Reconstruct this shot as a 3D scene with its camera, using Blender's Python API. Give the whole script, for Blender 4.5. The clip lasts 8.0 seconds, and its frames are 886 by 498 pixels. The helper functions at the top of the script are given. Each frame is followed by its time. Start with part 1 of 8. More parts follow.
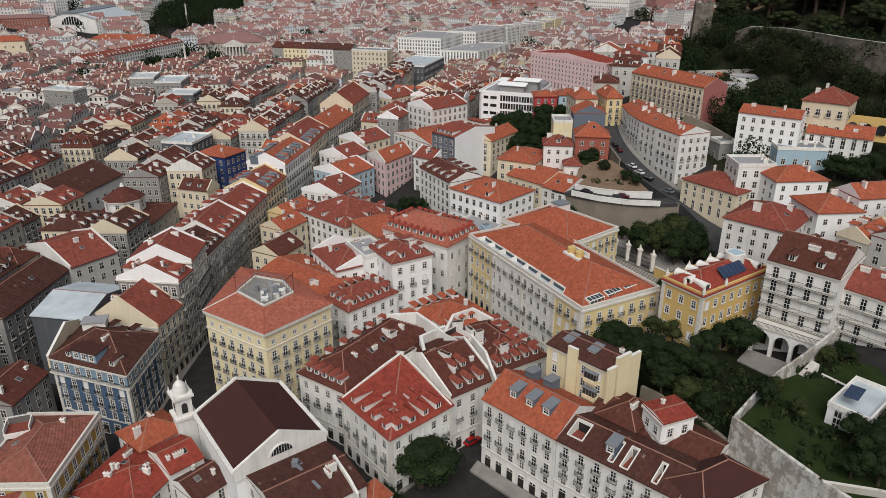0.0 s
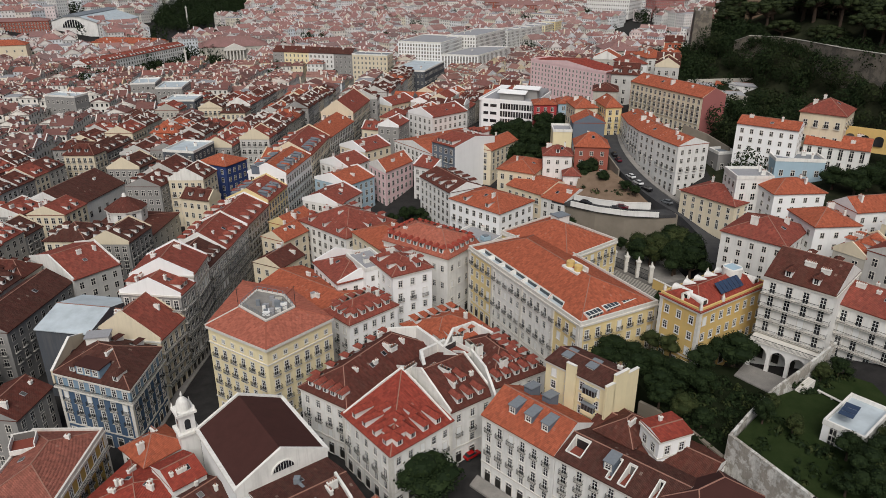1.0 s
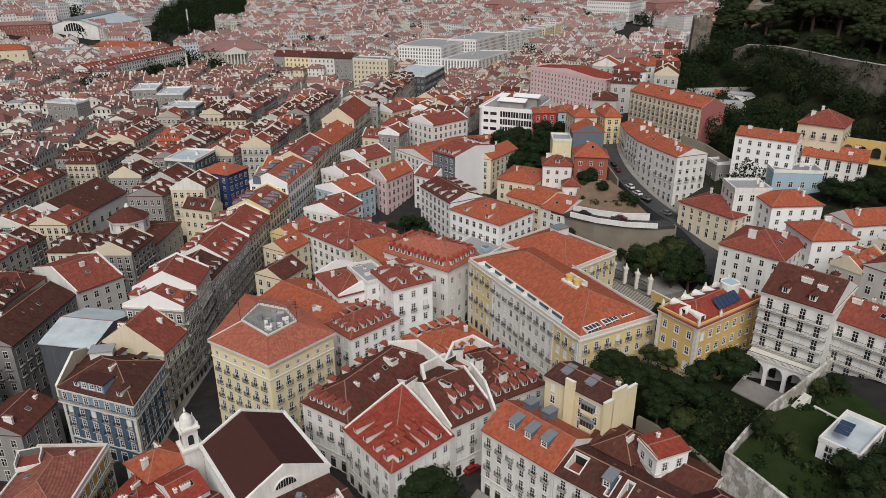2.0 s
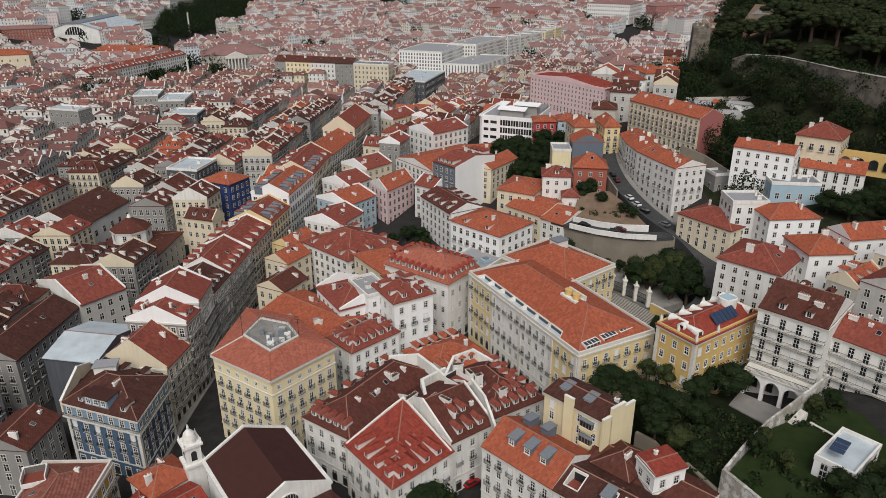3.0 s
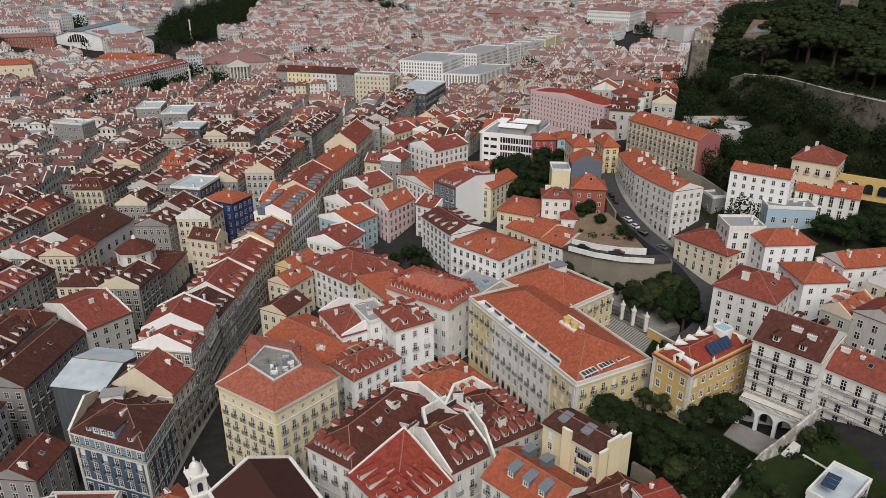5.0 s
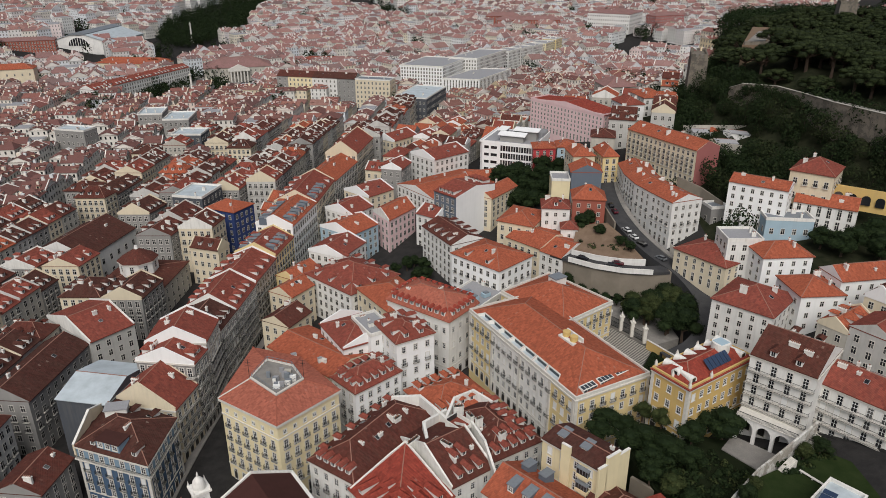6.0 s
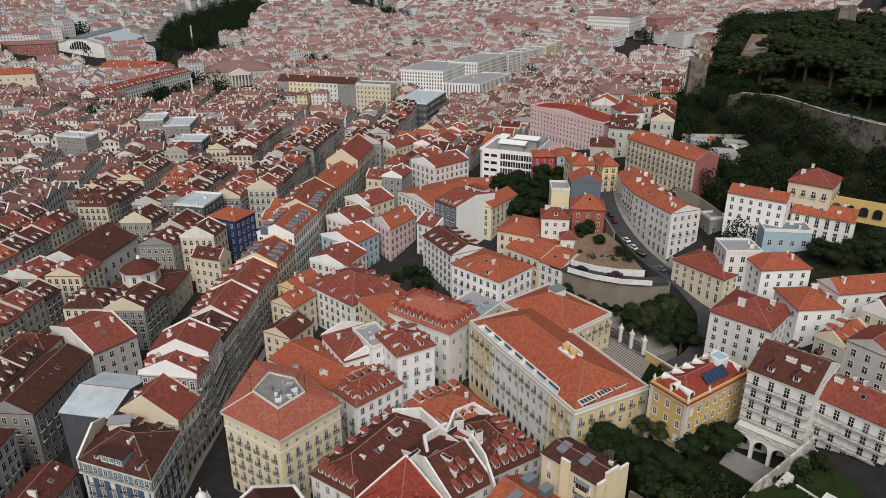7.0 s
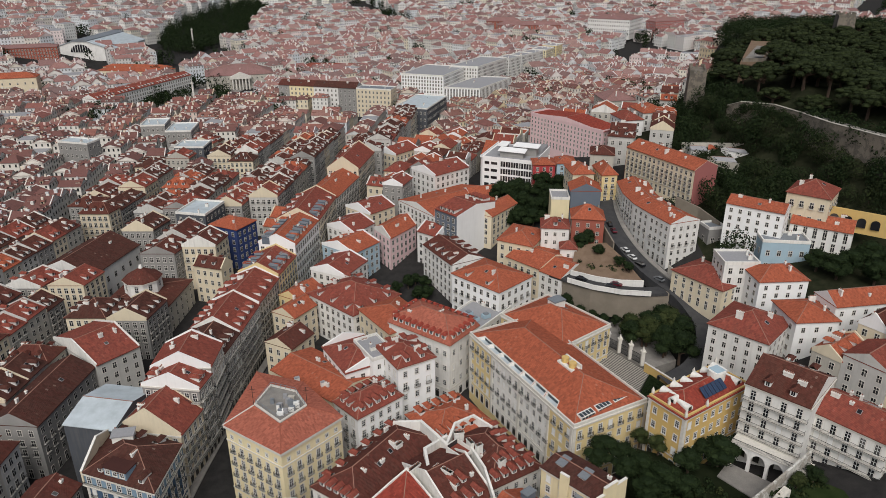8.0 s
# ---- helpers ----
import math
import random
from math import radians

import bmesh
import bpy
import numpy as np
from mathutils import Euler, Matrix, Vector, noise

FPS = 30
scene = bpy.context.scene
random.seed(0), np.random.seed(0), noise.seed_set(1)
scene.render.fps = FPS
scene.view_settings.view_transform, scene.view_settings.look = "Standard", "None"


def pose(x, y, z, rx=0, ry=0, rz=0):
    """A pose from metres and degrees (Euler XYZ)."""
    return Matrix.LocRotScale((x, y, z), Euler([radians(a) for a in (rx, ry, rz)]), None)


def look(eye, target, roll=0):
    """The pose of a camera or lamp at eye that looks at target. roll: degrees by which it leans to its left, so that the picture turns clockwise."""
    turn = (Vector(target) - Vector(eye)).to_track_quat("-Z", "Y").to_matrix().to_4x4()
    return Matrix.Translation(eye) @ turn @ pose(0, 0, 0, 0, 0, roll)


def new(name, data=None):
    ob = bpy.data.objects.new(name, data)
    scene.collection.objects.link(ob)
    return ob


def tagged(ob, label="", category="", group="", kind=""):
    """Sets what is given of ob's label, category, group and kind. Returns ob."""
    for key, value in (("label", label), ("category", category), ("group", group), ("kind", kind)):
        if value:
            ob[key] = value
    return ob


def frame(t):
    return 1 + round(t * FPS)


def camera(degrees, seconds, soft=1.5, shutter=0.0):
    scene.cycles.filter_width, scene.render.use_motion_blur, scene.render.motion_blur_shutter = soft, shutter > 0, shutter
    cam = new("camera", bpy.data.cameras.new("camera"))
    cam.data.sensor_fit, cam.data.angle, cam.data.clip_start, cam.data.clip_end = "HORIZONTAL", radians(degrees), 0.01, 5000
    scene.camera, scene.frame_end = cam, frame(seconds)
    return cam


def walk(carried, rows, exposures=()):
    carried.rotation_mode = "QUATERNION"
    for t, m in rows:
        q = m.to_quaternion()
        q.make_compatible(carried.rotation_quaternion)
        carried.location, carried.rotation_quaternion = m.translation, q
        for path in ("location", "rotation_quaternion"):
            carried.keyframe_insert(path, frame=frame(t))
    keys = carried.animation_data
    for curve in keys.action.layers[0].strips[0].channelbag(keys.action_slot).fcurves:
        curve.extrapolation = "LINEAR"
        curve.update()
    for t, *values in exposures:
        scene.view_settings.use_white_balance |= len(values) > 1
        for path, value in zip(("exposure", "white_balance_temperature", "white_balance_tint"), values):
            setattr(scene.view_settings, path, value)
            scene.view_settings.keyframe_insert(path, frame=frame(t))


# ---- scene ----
cam = camera(63.7, 8.0, soft=0.8)
METRES, EYE, TILT, LEAN, TURN = 34.0, 105.0, -23.15, 0.0, 0.0
ROWS = [
    (0.0, 0.0, 0.0, 0.0, 0.0, -0.0, 0.0),
    (0.5, 0.0019, -0.0241, 0.0557, 0.02, -0.03, 0.01),
    (1.0, 0.0028, -0.0482, 0.1129, 0.03, -0.06, 0.01),
    (1.5, 0.0029, -0.0728, 0.1697, 0.04, -0.09, 0.03),
    (3.0, 0.0053, -0.1478, 0.3428, 0.1, -0.13, 0.05),
    (3.5, 0.0055, -0.1724, 0.4007, 0.11, -0.13, 0.06),
    (4.0, 0.0059, -0.1971, 0.4582, 0.12, -0.13, 0.06),
    (4.5, 0.0063, -0.2218, 0.5159, 0.14, -0.13, 0.03),
    (6.0, 0.0038, -0.2966, 0.6889, 0.17, -0.14, 0.03),
    (6.5, 0.0033, -0.3203, 0.7474, 0.18, -0.16, 0.03),
    (7.0, 0.0029, -0.3446, 0.8047, 0.19, -0.17, 0.03),
    (7.5, 0.0035, -0.3684, 0.8623, 0.21, -0.2, 0.02),
    (8.0, 0.0032, -0.3927, 0.9195, 0.22, -0.21, 0.02),
]
walk(cam, [(t, pose(0, 0, EYE, TILT, LEAN, TURN) @ pose(METRES * x, METRES * y, METRES * z, 90 + pitch, roll, yaw)) for t, x, y, z, yaw, pitch, roll in ROWS])

# ---- sky and light: an overcast day with a very soft sun ----
world = bpy.data.worlds.new("overcast_sky")
scene.world = world
world.use_nodes = True
wn = world.node_tree.nodes
sky = wn.new("ShaderNodeTexSky")
sky.sky_type, sky.sun_disc = "NISHITA", False
SUN_EL, SUN_AZ = radians(50), radians(184)
sky.sun_elevation, sky.sun_rotation = SUN_EL, SUN_AZ
sky.air_density, sky.dust_density = 1.0, 4.0
soften = wn.new("ShaderNodeHueSaturation")
soften.inputs["Saturation"].default_value = 0.7
world.node_tree.links.new(sky.outputs["Color"], soften.inputs["Color"])
world.node_tree.links.new(soften.outputs["Color"], wn["Background"].inputs["Color"])
wn["Background"].inputs["Strength"].default_value = 0.080
sun = new("sun", bpy.data.lights.new("sun", "SUN"))
sun.data.energy, sun.data.angle, sun.data.color = 2.6, radians(45), (1.0, 0.985, 0.965)
sun.matrix_world = look(
    (math.sin(SUN_AZ) * math.cos(SUN_EL) * 100, math.cos(SUN_AZ) * math.cos(SUN_EL) * 100, math.sin(SUN_EL) * 100), (0, 0, 0))
scene.view_settings.exposure = -0.11


# ---- materials ----
class Graph:
    """A small builder for node materials."""

    def __init__(self, name):
        self.m = bpy.data.materials.new(name)
        self.m.use_nodes = True
        self.t = self.m.node_tree
        self.bsdf = self.t.nodes["Principled BSDF"]

    def node(self, kind, **props):
        n = self.t.nodes.new(kind)
        for k, v in props.items():
            if k == "op":
                n.operation = v
            elif k == "blend":
                n.blend_type = v
        return n

    def put(self, value, socket):
        if isinstance(value, bpy.types.NodeSocket):
            self.t.links.new(value, socket)
        else:
            socket.default_value = value

    def math(self, op, a, b=0.0, c=0.0):
        n = self.node("ShaderNodeMath", op=op)
        for v, s in zip((a, b, c), n.inputs):
            self.put(v, s)
        return n.outputs[0]

    def mix(self, f, a, b, blend="MIX"):
        n = self.node("ShaderNodeMixRGB", blend=blend)
        for v, s in zip((f, a, b), n.inputs):
            self.put(v if not isinstance(v, tuple) else (*v[:3], 1), s)
        return n.outputs[0]

    def coord(self, out="Object", scale=(1, 1, 1)):
        c = self.node("ShaderNodeTexCoord")
        m = self.node("ShaderNodeMapping")
        self.t.links.new(c.outputs[out], m.inputs["Vector"])
        m.inputs["Scale"].default_value = scale
        return m.outputs[0]

    def noise(self, vec, scale, detail=4.0, rough=0.6):
        n = self.node("ShaderNodeTexNoise")
        self.put(vec, n.inputs["Vector"])
        n.inputs["Scale"].default_value, n.inputs["Detail"].default_value = scale, detail
        n.inputs["Roughness"].default_value = rough
        return n.outputs["Fac"]

    def band(self, f, lo, hi):
        n = self.node("ShaderNodeMapRange")
        self.put(f, n.inputs["Value"])
        n.inputs["From Min"].default_value, n.inputs["From Max"].default_value = lo, hi
        return n.outputs[0]

    def ramp(self, f, stops):
        n = self.node("ShaderNodeValToRGB")
        self.put(f, n.inputs["Fac"])
        r = n.color_ramp
        while len(r.elements) < len(stops):
            r.elements.new(0.5)
        for e, (p, col) in zip(r.elements, stops):
            e.position, e.color = p, (*col, 1)
        return n.outputs["Color"]

    def bump(self, h, strength, distance):
        n = self.node("ShaderNodeBump")
        n.inputs["Strength"].default_value, n.inputs["Distance"].default_value = strength, distance
        self.put(h, n.inputs["Height"])
        self.put(n.outputs[0], self.bsdf.inputs["Normal"])

    def done(self, color, rough=0.8, metal=0.0, spec=0.5):
        self.put(color if not isinstance(color, tuple) else (*color[:3], 1), self.bsdf.inputs["Base Color"])
        self.put(rough, self.bsdf.inputs["Roughness"])
        self.bsdf.inputs["Metallic"].default_value = metal
        self.bsdf.inputs["Specular IOR Level"].default_value = spec
        return self.m


def island(g):
    return g.node("ShaderNodeNewGeometry").outputs["Random Per Island"]


def own(g):
    return g.node("ShaderNodeObjectInfo").outputs["Random"]


def plaster(name, col, dirt=0.45, vary=0.0):
    """Lime-washed wall: blotches, rain streaks and a fine grain."""
    g = Graph(name)
    v = g.coord()
    big = g.band(g.noise(v, 0.22, 5), 0.35, 0.75)
    streak = g.band(g.noise(g.coord(scale=(1.2, 1.2, 0.09)), 1.0, 5), 0.5, 0.85)
    base = g.mix(g.math("MULTIPLY", big, dirt), col, tuple(c * 0.72 for c in col))
    base = g.mix(g.math("MULTIPLY", streak, dirt * 0.55), base, (0.22, 0.20, 0.17))
    if vary:
        base = g.mix(g.math("MULTIPLY", own(g), vary), base, tuple(c * 0.62 for c in col))
    g.bump(g.noise(v, 3.0, 6), 0.25, 0.05)
    return g.done(base, 0.88, spec=0.25)


def peeling(name, pale, bare):
    """Old render that has come away in patches, with dark rain stains."""
    g = Graph(name)
    v = g.coord()
    gone = g.band(g.noise(v, 0.35, 8, 0.7), 0.47, 0.55)
    stain = g.band(g.noise(g.coord(scale=(0.9, 0.9, 0.12)), 1.0, 6, 0.7), 0.42, 0.7)
    base = g.mix(gone, pale, bare)
    base = g.mix(g.math("MULTIPLY", stain, 0.5), base, (0.09, 0.085, 0.072))
    base = g.mix(g.math("MULTIPLY", g.band(g.noise(v, 2.5, 5), 0.45, 0.7), 0.35), base, (0.2, 0.18, 0.15))
    g.bump(g.math("ADD", gone, g.noise(v, 4.0, 6)), 0.5, 0.08)
    return g.done(base, 0.92, spec=0.2)


def tiles(name, col, dark, lichen=0.35, many=None, age=0.45):
    """Clay pantiles: rolls up the slope, courses across it, old and newer patches, lichen."""
    g = Graph(name)
    uv = g.node("ShaderNodeUVMap").outputs["UV"]
    sep = g.node("ShaderNodeSeparateXYZ")
    g.put(uv, sep.inputs[0])
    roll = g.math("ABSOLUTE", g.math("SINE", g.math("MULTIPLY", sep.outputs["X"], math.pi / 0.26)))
    course = g.math("FRACT", g.math("MULTIPLY", sep.outputs["Y"], 1 / 0.38))
    snap = g.node("ShaderNodeCombineXYZ")
    g.put(g.math("FLOOR", g.math("MULTIPLY", sep.outputs["X"], 1 / 0.52)), snap.inputs[0])
    g.put(g.math("FLOOR", g.math("MULTIPLY", sep.outputs["Y"], 1 / 0.76)), snap.inputs[1])
    speck = g.node("ShaderNodeTexWhiteNoise")
    g.put(snap.outputs[0], speck.inputs["Vector"])
    v = g.coord()
    patch = g.band(g.noise(v, 0.13, 6, 0.65), 0.34, 0.72)
    old = g.band(g.noise(v, 0.6, 7, 0.75), 0.46, 0.74)
    grain = g.band(g.noise(v, 1.7, 5, 0.7), 0.3, 0.75)
    sheet = g.band(g.noise(g.coord("UV", (1.1, 0.12, 1)), 1.0, 4), 0.4, 0.8)
    if many:
        pick = island(g)
        col = g.ramp(pick, many)
        dark = g.mix(0.6, col, dark)
    base = g.mix(g.math("MULTIPLY", patch, min(0.9, 0.15 + 1.2 * age)), col, dark)
    base = g.mix(g.math("MULTIPLY", grain, 0.12 + age * 0.8), base, (0.12, 0.06, 0.045))
    base = g.mix(g.math("MULTIPLY", sheet, lichen), base, (0.10, 0.075, 0.055))
    base = g.mix(g.math("MULTIPLY", old, age), base, (0.085, 0.05, 0.042))
    if not many:
        base = g.mix(0.85, base, g.mix(speck.outputs["Value"], (0.74, 0.74, 0.74), (1.22, 1.2, 1.17)), "MULTIPLY")
        fleck = g.node("ShaderNodeTexWhiteNoise")
        g.put(g.mix(1.0, snap.outputs[0], (3.0, 5.0, 0.0), "ADD"), fleck.inputs["Vector"])
        base = g.mix(g.math("MULTIPLY", g.band(fleck.outputs["Value"], 0.992, 0.994), 0.12 + age * 0.5), base, (0.46, 0.38, 0.32))
        # shade in the troughs between rolls is mixed into the colour
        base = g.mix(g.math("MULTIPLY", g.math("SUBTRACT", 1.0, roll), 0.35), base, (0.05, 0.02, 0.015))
        g.bump(g.math("ADD", roll, g.math("MULTIPLY", course, 0.5)), 0.8, 0.09)
    return g.done(base, 0.88, spec=0.12)


def plain(name, col, rough=0.7, metal=0.0, grain=0.25, scale=1.5, spec=0.4):
    g = Graph(name)
    f = g.band(g.noise(g.coord(), scale, 5), 0.3, 0.75)
    g.bump(f, 0.2, 0.04)
    return g.done(g.mix(g.math("MULTIPLY", f, grain), col, tuple(c * 0.45 for c in col)), rough, metal, spec)


W = {
    "white": plaster("whitewash", (0.78, 0.765, 0.73), 0.62, 0.25),
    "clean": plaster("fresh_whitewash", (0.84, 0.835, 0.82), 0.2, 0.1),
    # grey also holds the street shade painted onto row fronts
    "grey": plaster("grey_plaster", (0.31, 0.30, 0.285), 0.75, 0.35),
    "aged": plaster("aged_whitewash", (0.58, 0.565, 0.53), 0.8, 0.35),
    "cream": plaster("cream_plaster", (0.70, 0.61, 0.45), 0.4, 0.15),
    "yellow": plaster("yellow_plaster", (0.70, 0.56, 0.29), 0.35, 0.1),
    "pale": plaster("pale_yellow_plaster", (0.76, 0.66, 0.42), 0.3, 0.1),
    "ochre": plaster("ochre_plaster", (0.62, 0.43, 0.16), 0.35, 0.1),
    "mustard": plaster("mustard_tiled_wall", (0.40, 0.27, 0.075), 0.5, 0.1),
    "pink": plaster("pink_plaster", (0.74, 0.53, 0.53), 0.35, 0.1),
    "rose": plaster("rose_plaster", (0.36, 0.13, 0.12), 0.3, 0.1),
    "red": plaster("red_plaster", (0.42, 0.05, 0.055), 0.3, 0.1),
    "brick": plaster("brick_red_plaster", (0.33, 0.10, 0.07), 0.4, 0.1),
    "blue": plaster("blue_tiled_wall", (0.065, 0.112, 0.185), 0.5, 0.1),
    "attic": plaster("pale_blue_attic", (0.20, 0.29, 0.37), 0.4, 0.1),
    "deep": plaster("deep_blue_wall", (0.03, 0.055, 0.17), 0.3, 0.1),
    "sky": plaster("light_blue_wall", (0.36, 0.48, 0.55), 0.3, 0.1),
    "slate": plaster("slate_blue_wall", (0.13, 0.155, 0.19), 0.3, 0.1),
    "net": plaster("scaffold_netting", (0.085, 0.092, 0.105), 0.6, 0.2),
    "stone": plaster("limestone", (0.49, 0.46, 0.40), 0.7, 0.2),
    "rubble": plaster("old_rubble_wall", (0.25, 0.215, 0.17), 0.9, 0.2),
}
W["peeling"] = peeling("peeling_render", (0.66, 0.645, 0.60), (0.36, 0.33, 0.285))
W["castle"] = peeling("castle_stone", (0.20, 0.172, 0.138), (0.11, 0.097, 0.08))
T = {
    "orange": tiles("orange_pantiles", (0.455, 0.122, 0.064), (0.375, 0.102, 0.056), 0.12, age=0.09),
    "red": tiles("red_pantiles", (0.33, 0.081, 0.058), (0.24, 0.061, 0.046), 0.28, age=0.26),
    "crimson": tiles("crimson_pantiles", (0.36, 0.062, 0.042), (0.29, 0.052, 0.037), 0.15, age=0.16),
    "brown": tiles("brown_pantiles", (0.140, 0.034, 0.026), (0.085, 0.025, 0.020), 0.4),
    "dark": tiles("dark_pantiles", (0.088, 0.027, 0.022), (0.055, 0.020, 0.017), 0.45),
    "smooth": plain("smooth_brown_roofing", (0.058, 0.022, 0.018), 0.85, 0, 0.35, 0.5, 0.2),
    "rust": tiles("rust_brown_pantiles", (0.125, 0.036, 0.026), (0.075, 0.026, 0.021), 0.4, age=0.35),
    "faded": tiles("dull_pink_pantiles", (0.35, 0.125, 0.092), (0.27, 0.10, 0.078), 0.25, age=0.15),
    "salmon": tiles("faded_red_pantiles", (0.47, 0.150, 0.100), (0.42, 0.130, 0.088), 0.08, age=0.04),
    "flat": plain("roof_felt", (0.30, 0.30, 0.31), 0.9),
    "metal": plain("zinc_sheet", (0.19, 0.21, 0.23), 0.55, 0.0, 0.35),
    "sheet": plain("pale_canopy_sheet", (0.50, 0.56, 0.59), 0.6, 0.0, 0.6, 0.25),
}
MANY = [(0.0, (0.36, 0.12, 0.08)), (0.18, (0.28, 0.075, 0.055)), (0.36, (0.41, 0.16, 0.105)), (0.5, (0.15, 0.065, 0.052)),
        (0.64, (0.33, 0.10, 0.075)), (0.76, (0.09, 0.05, 0.045)), (0.88, (0.40, 0.20, 0.15)), (1.0, (0.26, 0.085, 0.07))]
MANY = [(p, tuple(0.78 * x + 0.22 * sum(c) / 3 + d for x, d in zip(c, (0.0, 0.004, 0.012)))) for p, c in MANY]
T["city"] = tiles("old_town_pantiles", (0.4, 0.1, 0.05), (0.14, 0.06, 0.045), 0.3, MANY)


# roof tints of the distant town, with haze put in: greyer and paler
T["far"] = tiles("hazed_pantiles", (0.4, 0.1, 0.05), (0.16, 0.10, 0.085), 0.3,
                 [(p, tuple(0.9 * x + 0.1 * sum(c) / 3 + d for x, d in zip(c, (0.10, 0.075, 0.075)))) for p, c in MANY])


def city_wall(name, haze=0.0):
    """Painted town walls, each house in a tint of its own; distance haze can be mixed into the tints."""
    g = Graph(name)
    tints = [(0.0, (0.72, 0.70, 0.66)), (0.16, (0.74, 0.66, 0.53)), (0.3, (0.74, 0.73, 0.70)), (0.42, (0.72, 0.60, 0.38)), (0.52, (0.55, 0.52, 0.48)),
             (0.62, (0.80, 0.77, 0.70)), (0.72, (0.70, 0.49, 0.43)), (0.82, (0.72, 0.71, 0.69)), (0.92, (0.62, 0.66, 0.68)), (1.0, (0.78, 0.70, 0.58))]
    col = g.ramp(island(g), [(p, tuple(x * (1 - haze) + haze * d for x, d in zip(c, (0.76, 0.80, 0.86)))) for p, c in tints])
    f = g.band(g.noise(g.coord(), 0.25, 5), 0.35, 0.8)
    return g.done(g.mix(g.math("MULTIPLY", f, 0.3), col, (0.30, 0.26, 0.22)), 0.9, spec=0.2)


W["city"] = city_wall("old_town_walls")
# the distant walls, tinted towards a hazy blue-white
W["far"] = city_wall("hazed_town_walls", 0.3)
STONE = plain("pale_stone_trim", (0.66, 0.63, 0.57), 0.8, 0, 0.35)
SASH = plain("white_painted_wood", (0.75, 0.75, 0.73), 0.5, 0, 0.1)
IRON = plain("dark_iron", (0.022, 0.024, 0.024), 0.6, 0.3, 0.2)
RIDGE = plain("mortared_ridge_tiles", (0.33, 0.17, 0.125), 0.9, 0, 0.5, 0.9)
LIME = plaster("limewashed_parapet", (0.77, 0.75, 0.70), 0.7)
DOOR = plain("dark_door_paint", (0.026, 0.024, 0.021), 0.5)
SKYLIGHT = plain("skylight_glass", (0.05, 0.062, 0.07), 0.12, 0, 0.3, 0.8, 0.7)
SOLAR = plain("solar_cells", (0.03, 0.05, 0.095), 0.25, 0, 0.2, 3, 0.6)


def glass_mat():
    g = Graph("window_glass")
    f = g.math("FRACT", g.math("ADD", own(g), g.math("MULTIPLY", island(g), 7.31)))
    return g.done(g.ramp(f, [(0.0, (0.012, 0.013, 0.015)), (0.6, (0.03, 0.031, 0.033)), (0.8, (0.045, 0.045, 0.044)), (1.0, (0.16, 0.155, 0.145))]), 0.12, 0.0, 0.4)


GLASS = glass_mat()
# grey of distant panes: haze and reflected sky put into the colour
PALE_GLASS = plain("hazed_panes", (0.20, 0.195, 0.185), 0.4, 0, 0.5, 0.3)


def road_mat(name, col, light):
    g = Graph(name)
    v = g.coord()
    f = g.band(g.noise(v, 0.35, 6), 0.3, 0.75)
    k = g.band(g.noise(v, 6.0, 3), 0.35, 0.7)
    g.bump(k, 0.3, 0.03)
    return g.done(g.mix(g.math("MULTIPLY", k, 0.3), g.mix(f, col, light), tuple(c * 0.5 for c in col)), 0.95, spec=0.06)


ASPHALT = road_mat("asphalt", (0.05, 0.05, 0.053), (0.075, 0.074, 0.073))
COBBLE = road_mat("limestone_cobbles", (0.20, 0.19, 0.175), (0.30, 0.28, 0.255))
# shade of the narrow streets is put into this near-black ground colour
TOWN = road_mat("shaded_town_ground", (0.024, 0.023, 0.023), (0.042, 0.04, 0.038))
EARTH = road_mat("dry_earth", (0.16, 0.11, 0.075), (0.24, 0.17, 0.12))
# tree shade over the garden is put into this near-black green
SHADE_GRASS = road_mat("shade_grass", (0.008, 0.012, 0.005), (0.017, 0.022, 0.010))
LAWN = road_mat("mown_lawn", (0.016, 0.028, 0.008), (0.030, 0.043, 0.015))
SCRUB = road_mat("hill_scrub", (0.012, 0.016, 0.008), (0.035, 0.036, 0.02))


def leaf(name, a, b):
    g = Graph(name)
    col = g.mix(island(g), a, b)
    m = g.done(col, 0.75, spec=0.08)
    g.bsdf.inputs["Transmission Weight"].default_value = 0.0
    return m


LEAF = leaf("tree_leaves", (0.008, 0.015, 0.006), (0.023, 0.036, 0.013))
PINE = leaf("pine_needles", (0.011, 0.016, 0.007), (0.030, 0.040, 0.015))
OLIVE = leaf("light_leaves", (0.018, 0.027, 0.009), (0.050, 0.060, 0.022))
BARK = plain("bark", (0.075, 0.05, 0.035), 0.95, 0, 0.5, 4)


# ---- the lie of the land ----
def ease(u):
    u = min(1.0, max(0.0, u))
    return u * u * (3 - 2 * u)


def beyond(x, y, x0, x1, y0, y1):
    return math.hypot(max(x0 - x, 0, x - x1), max(y0 - y, 0, y - y1))


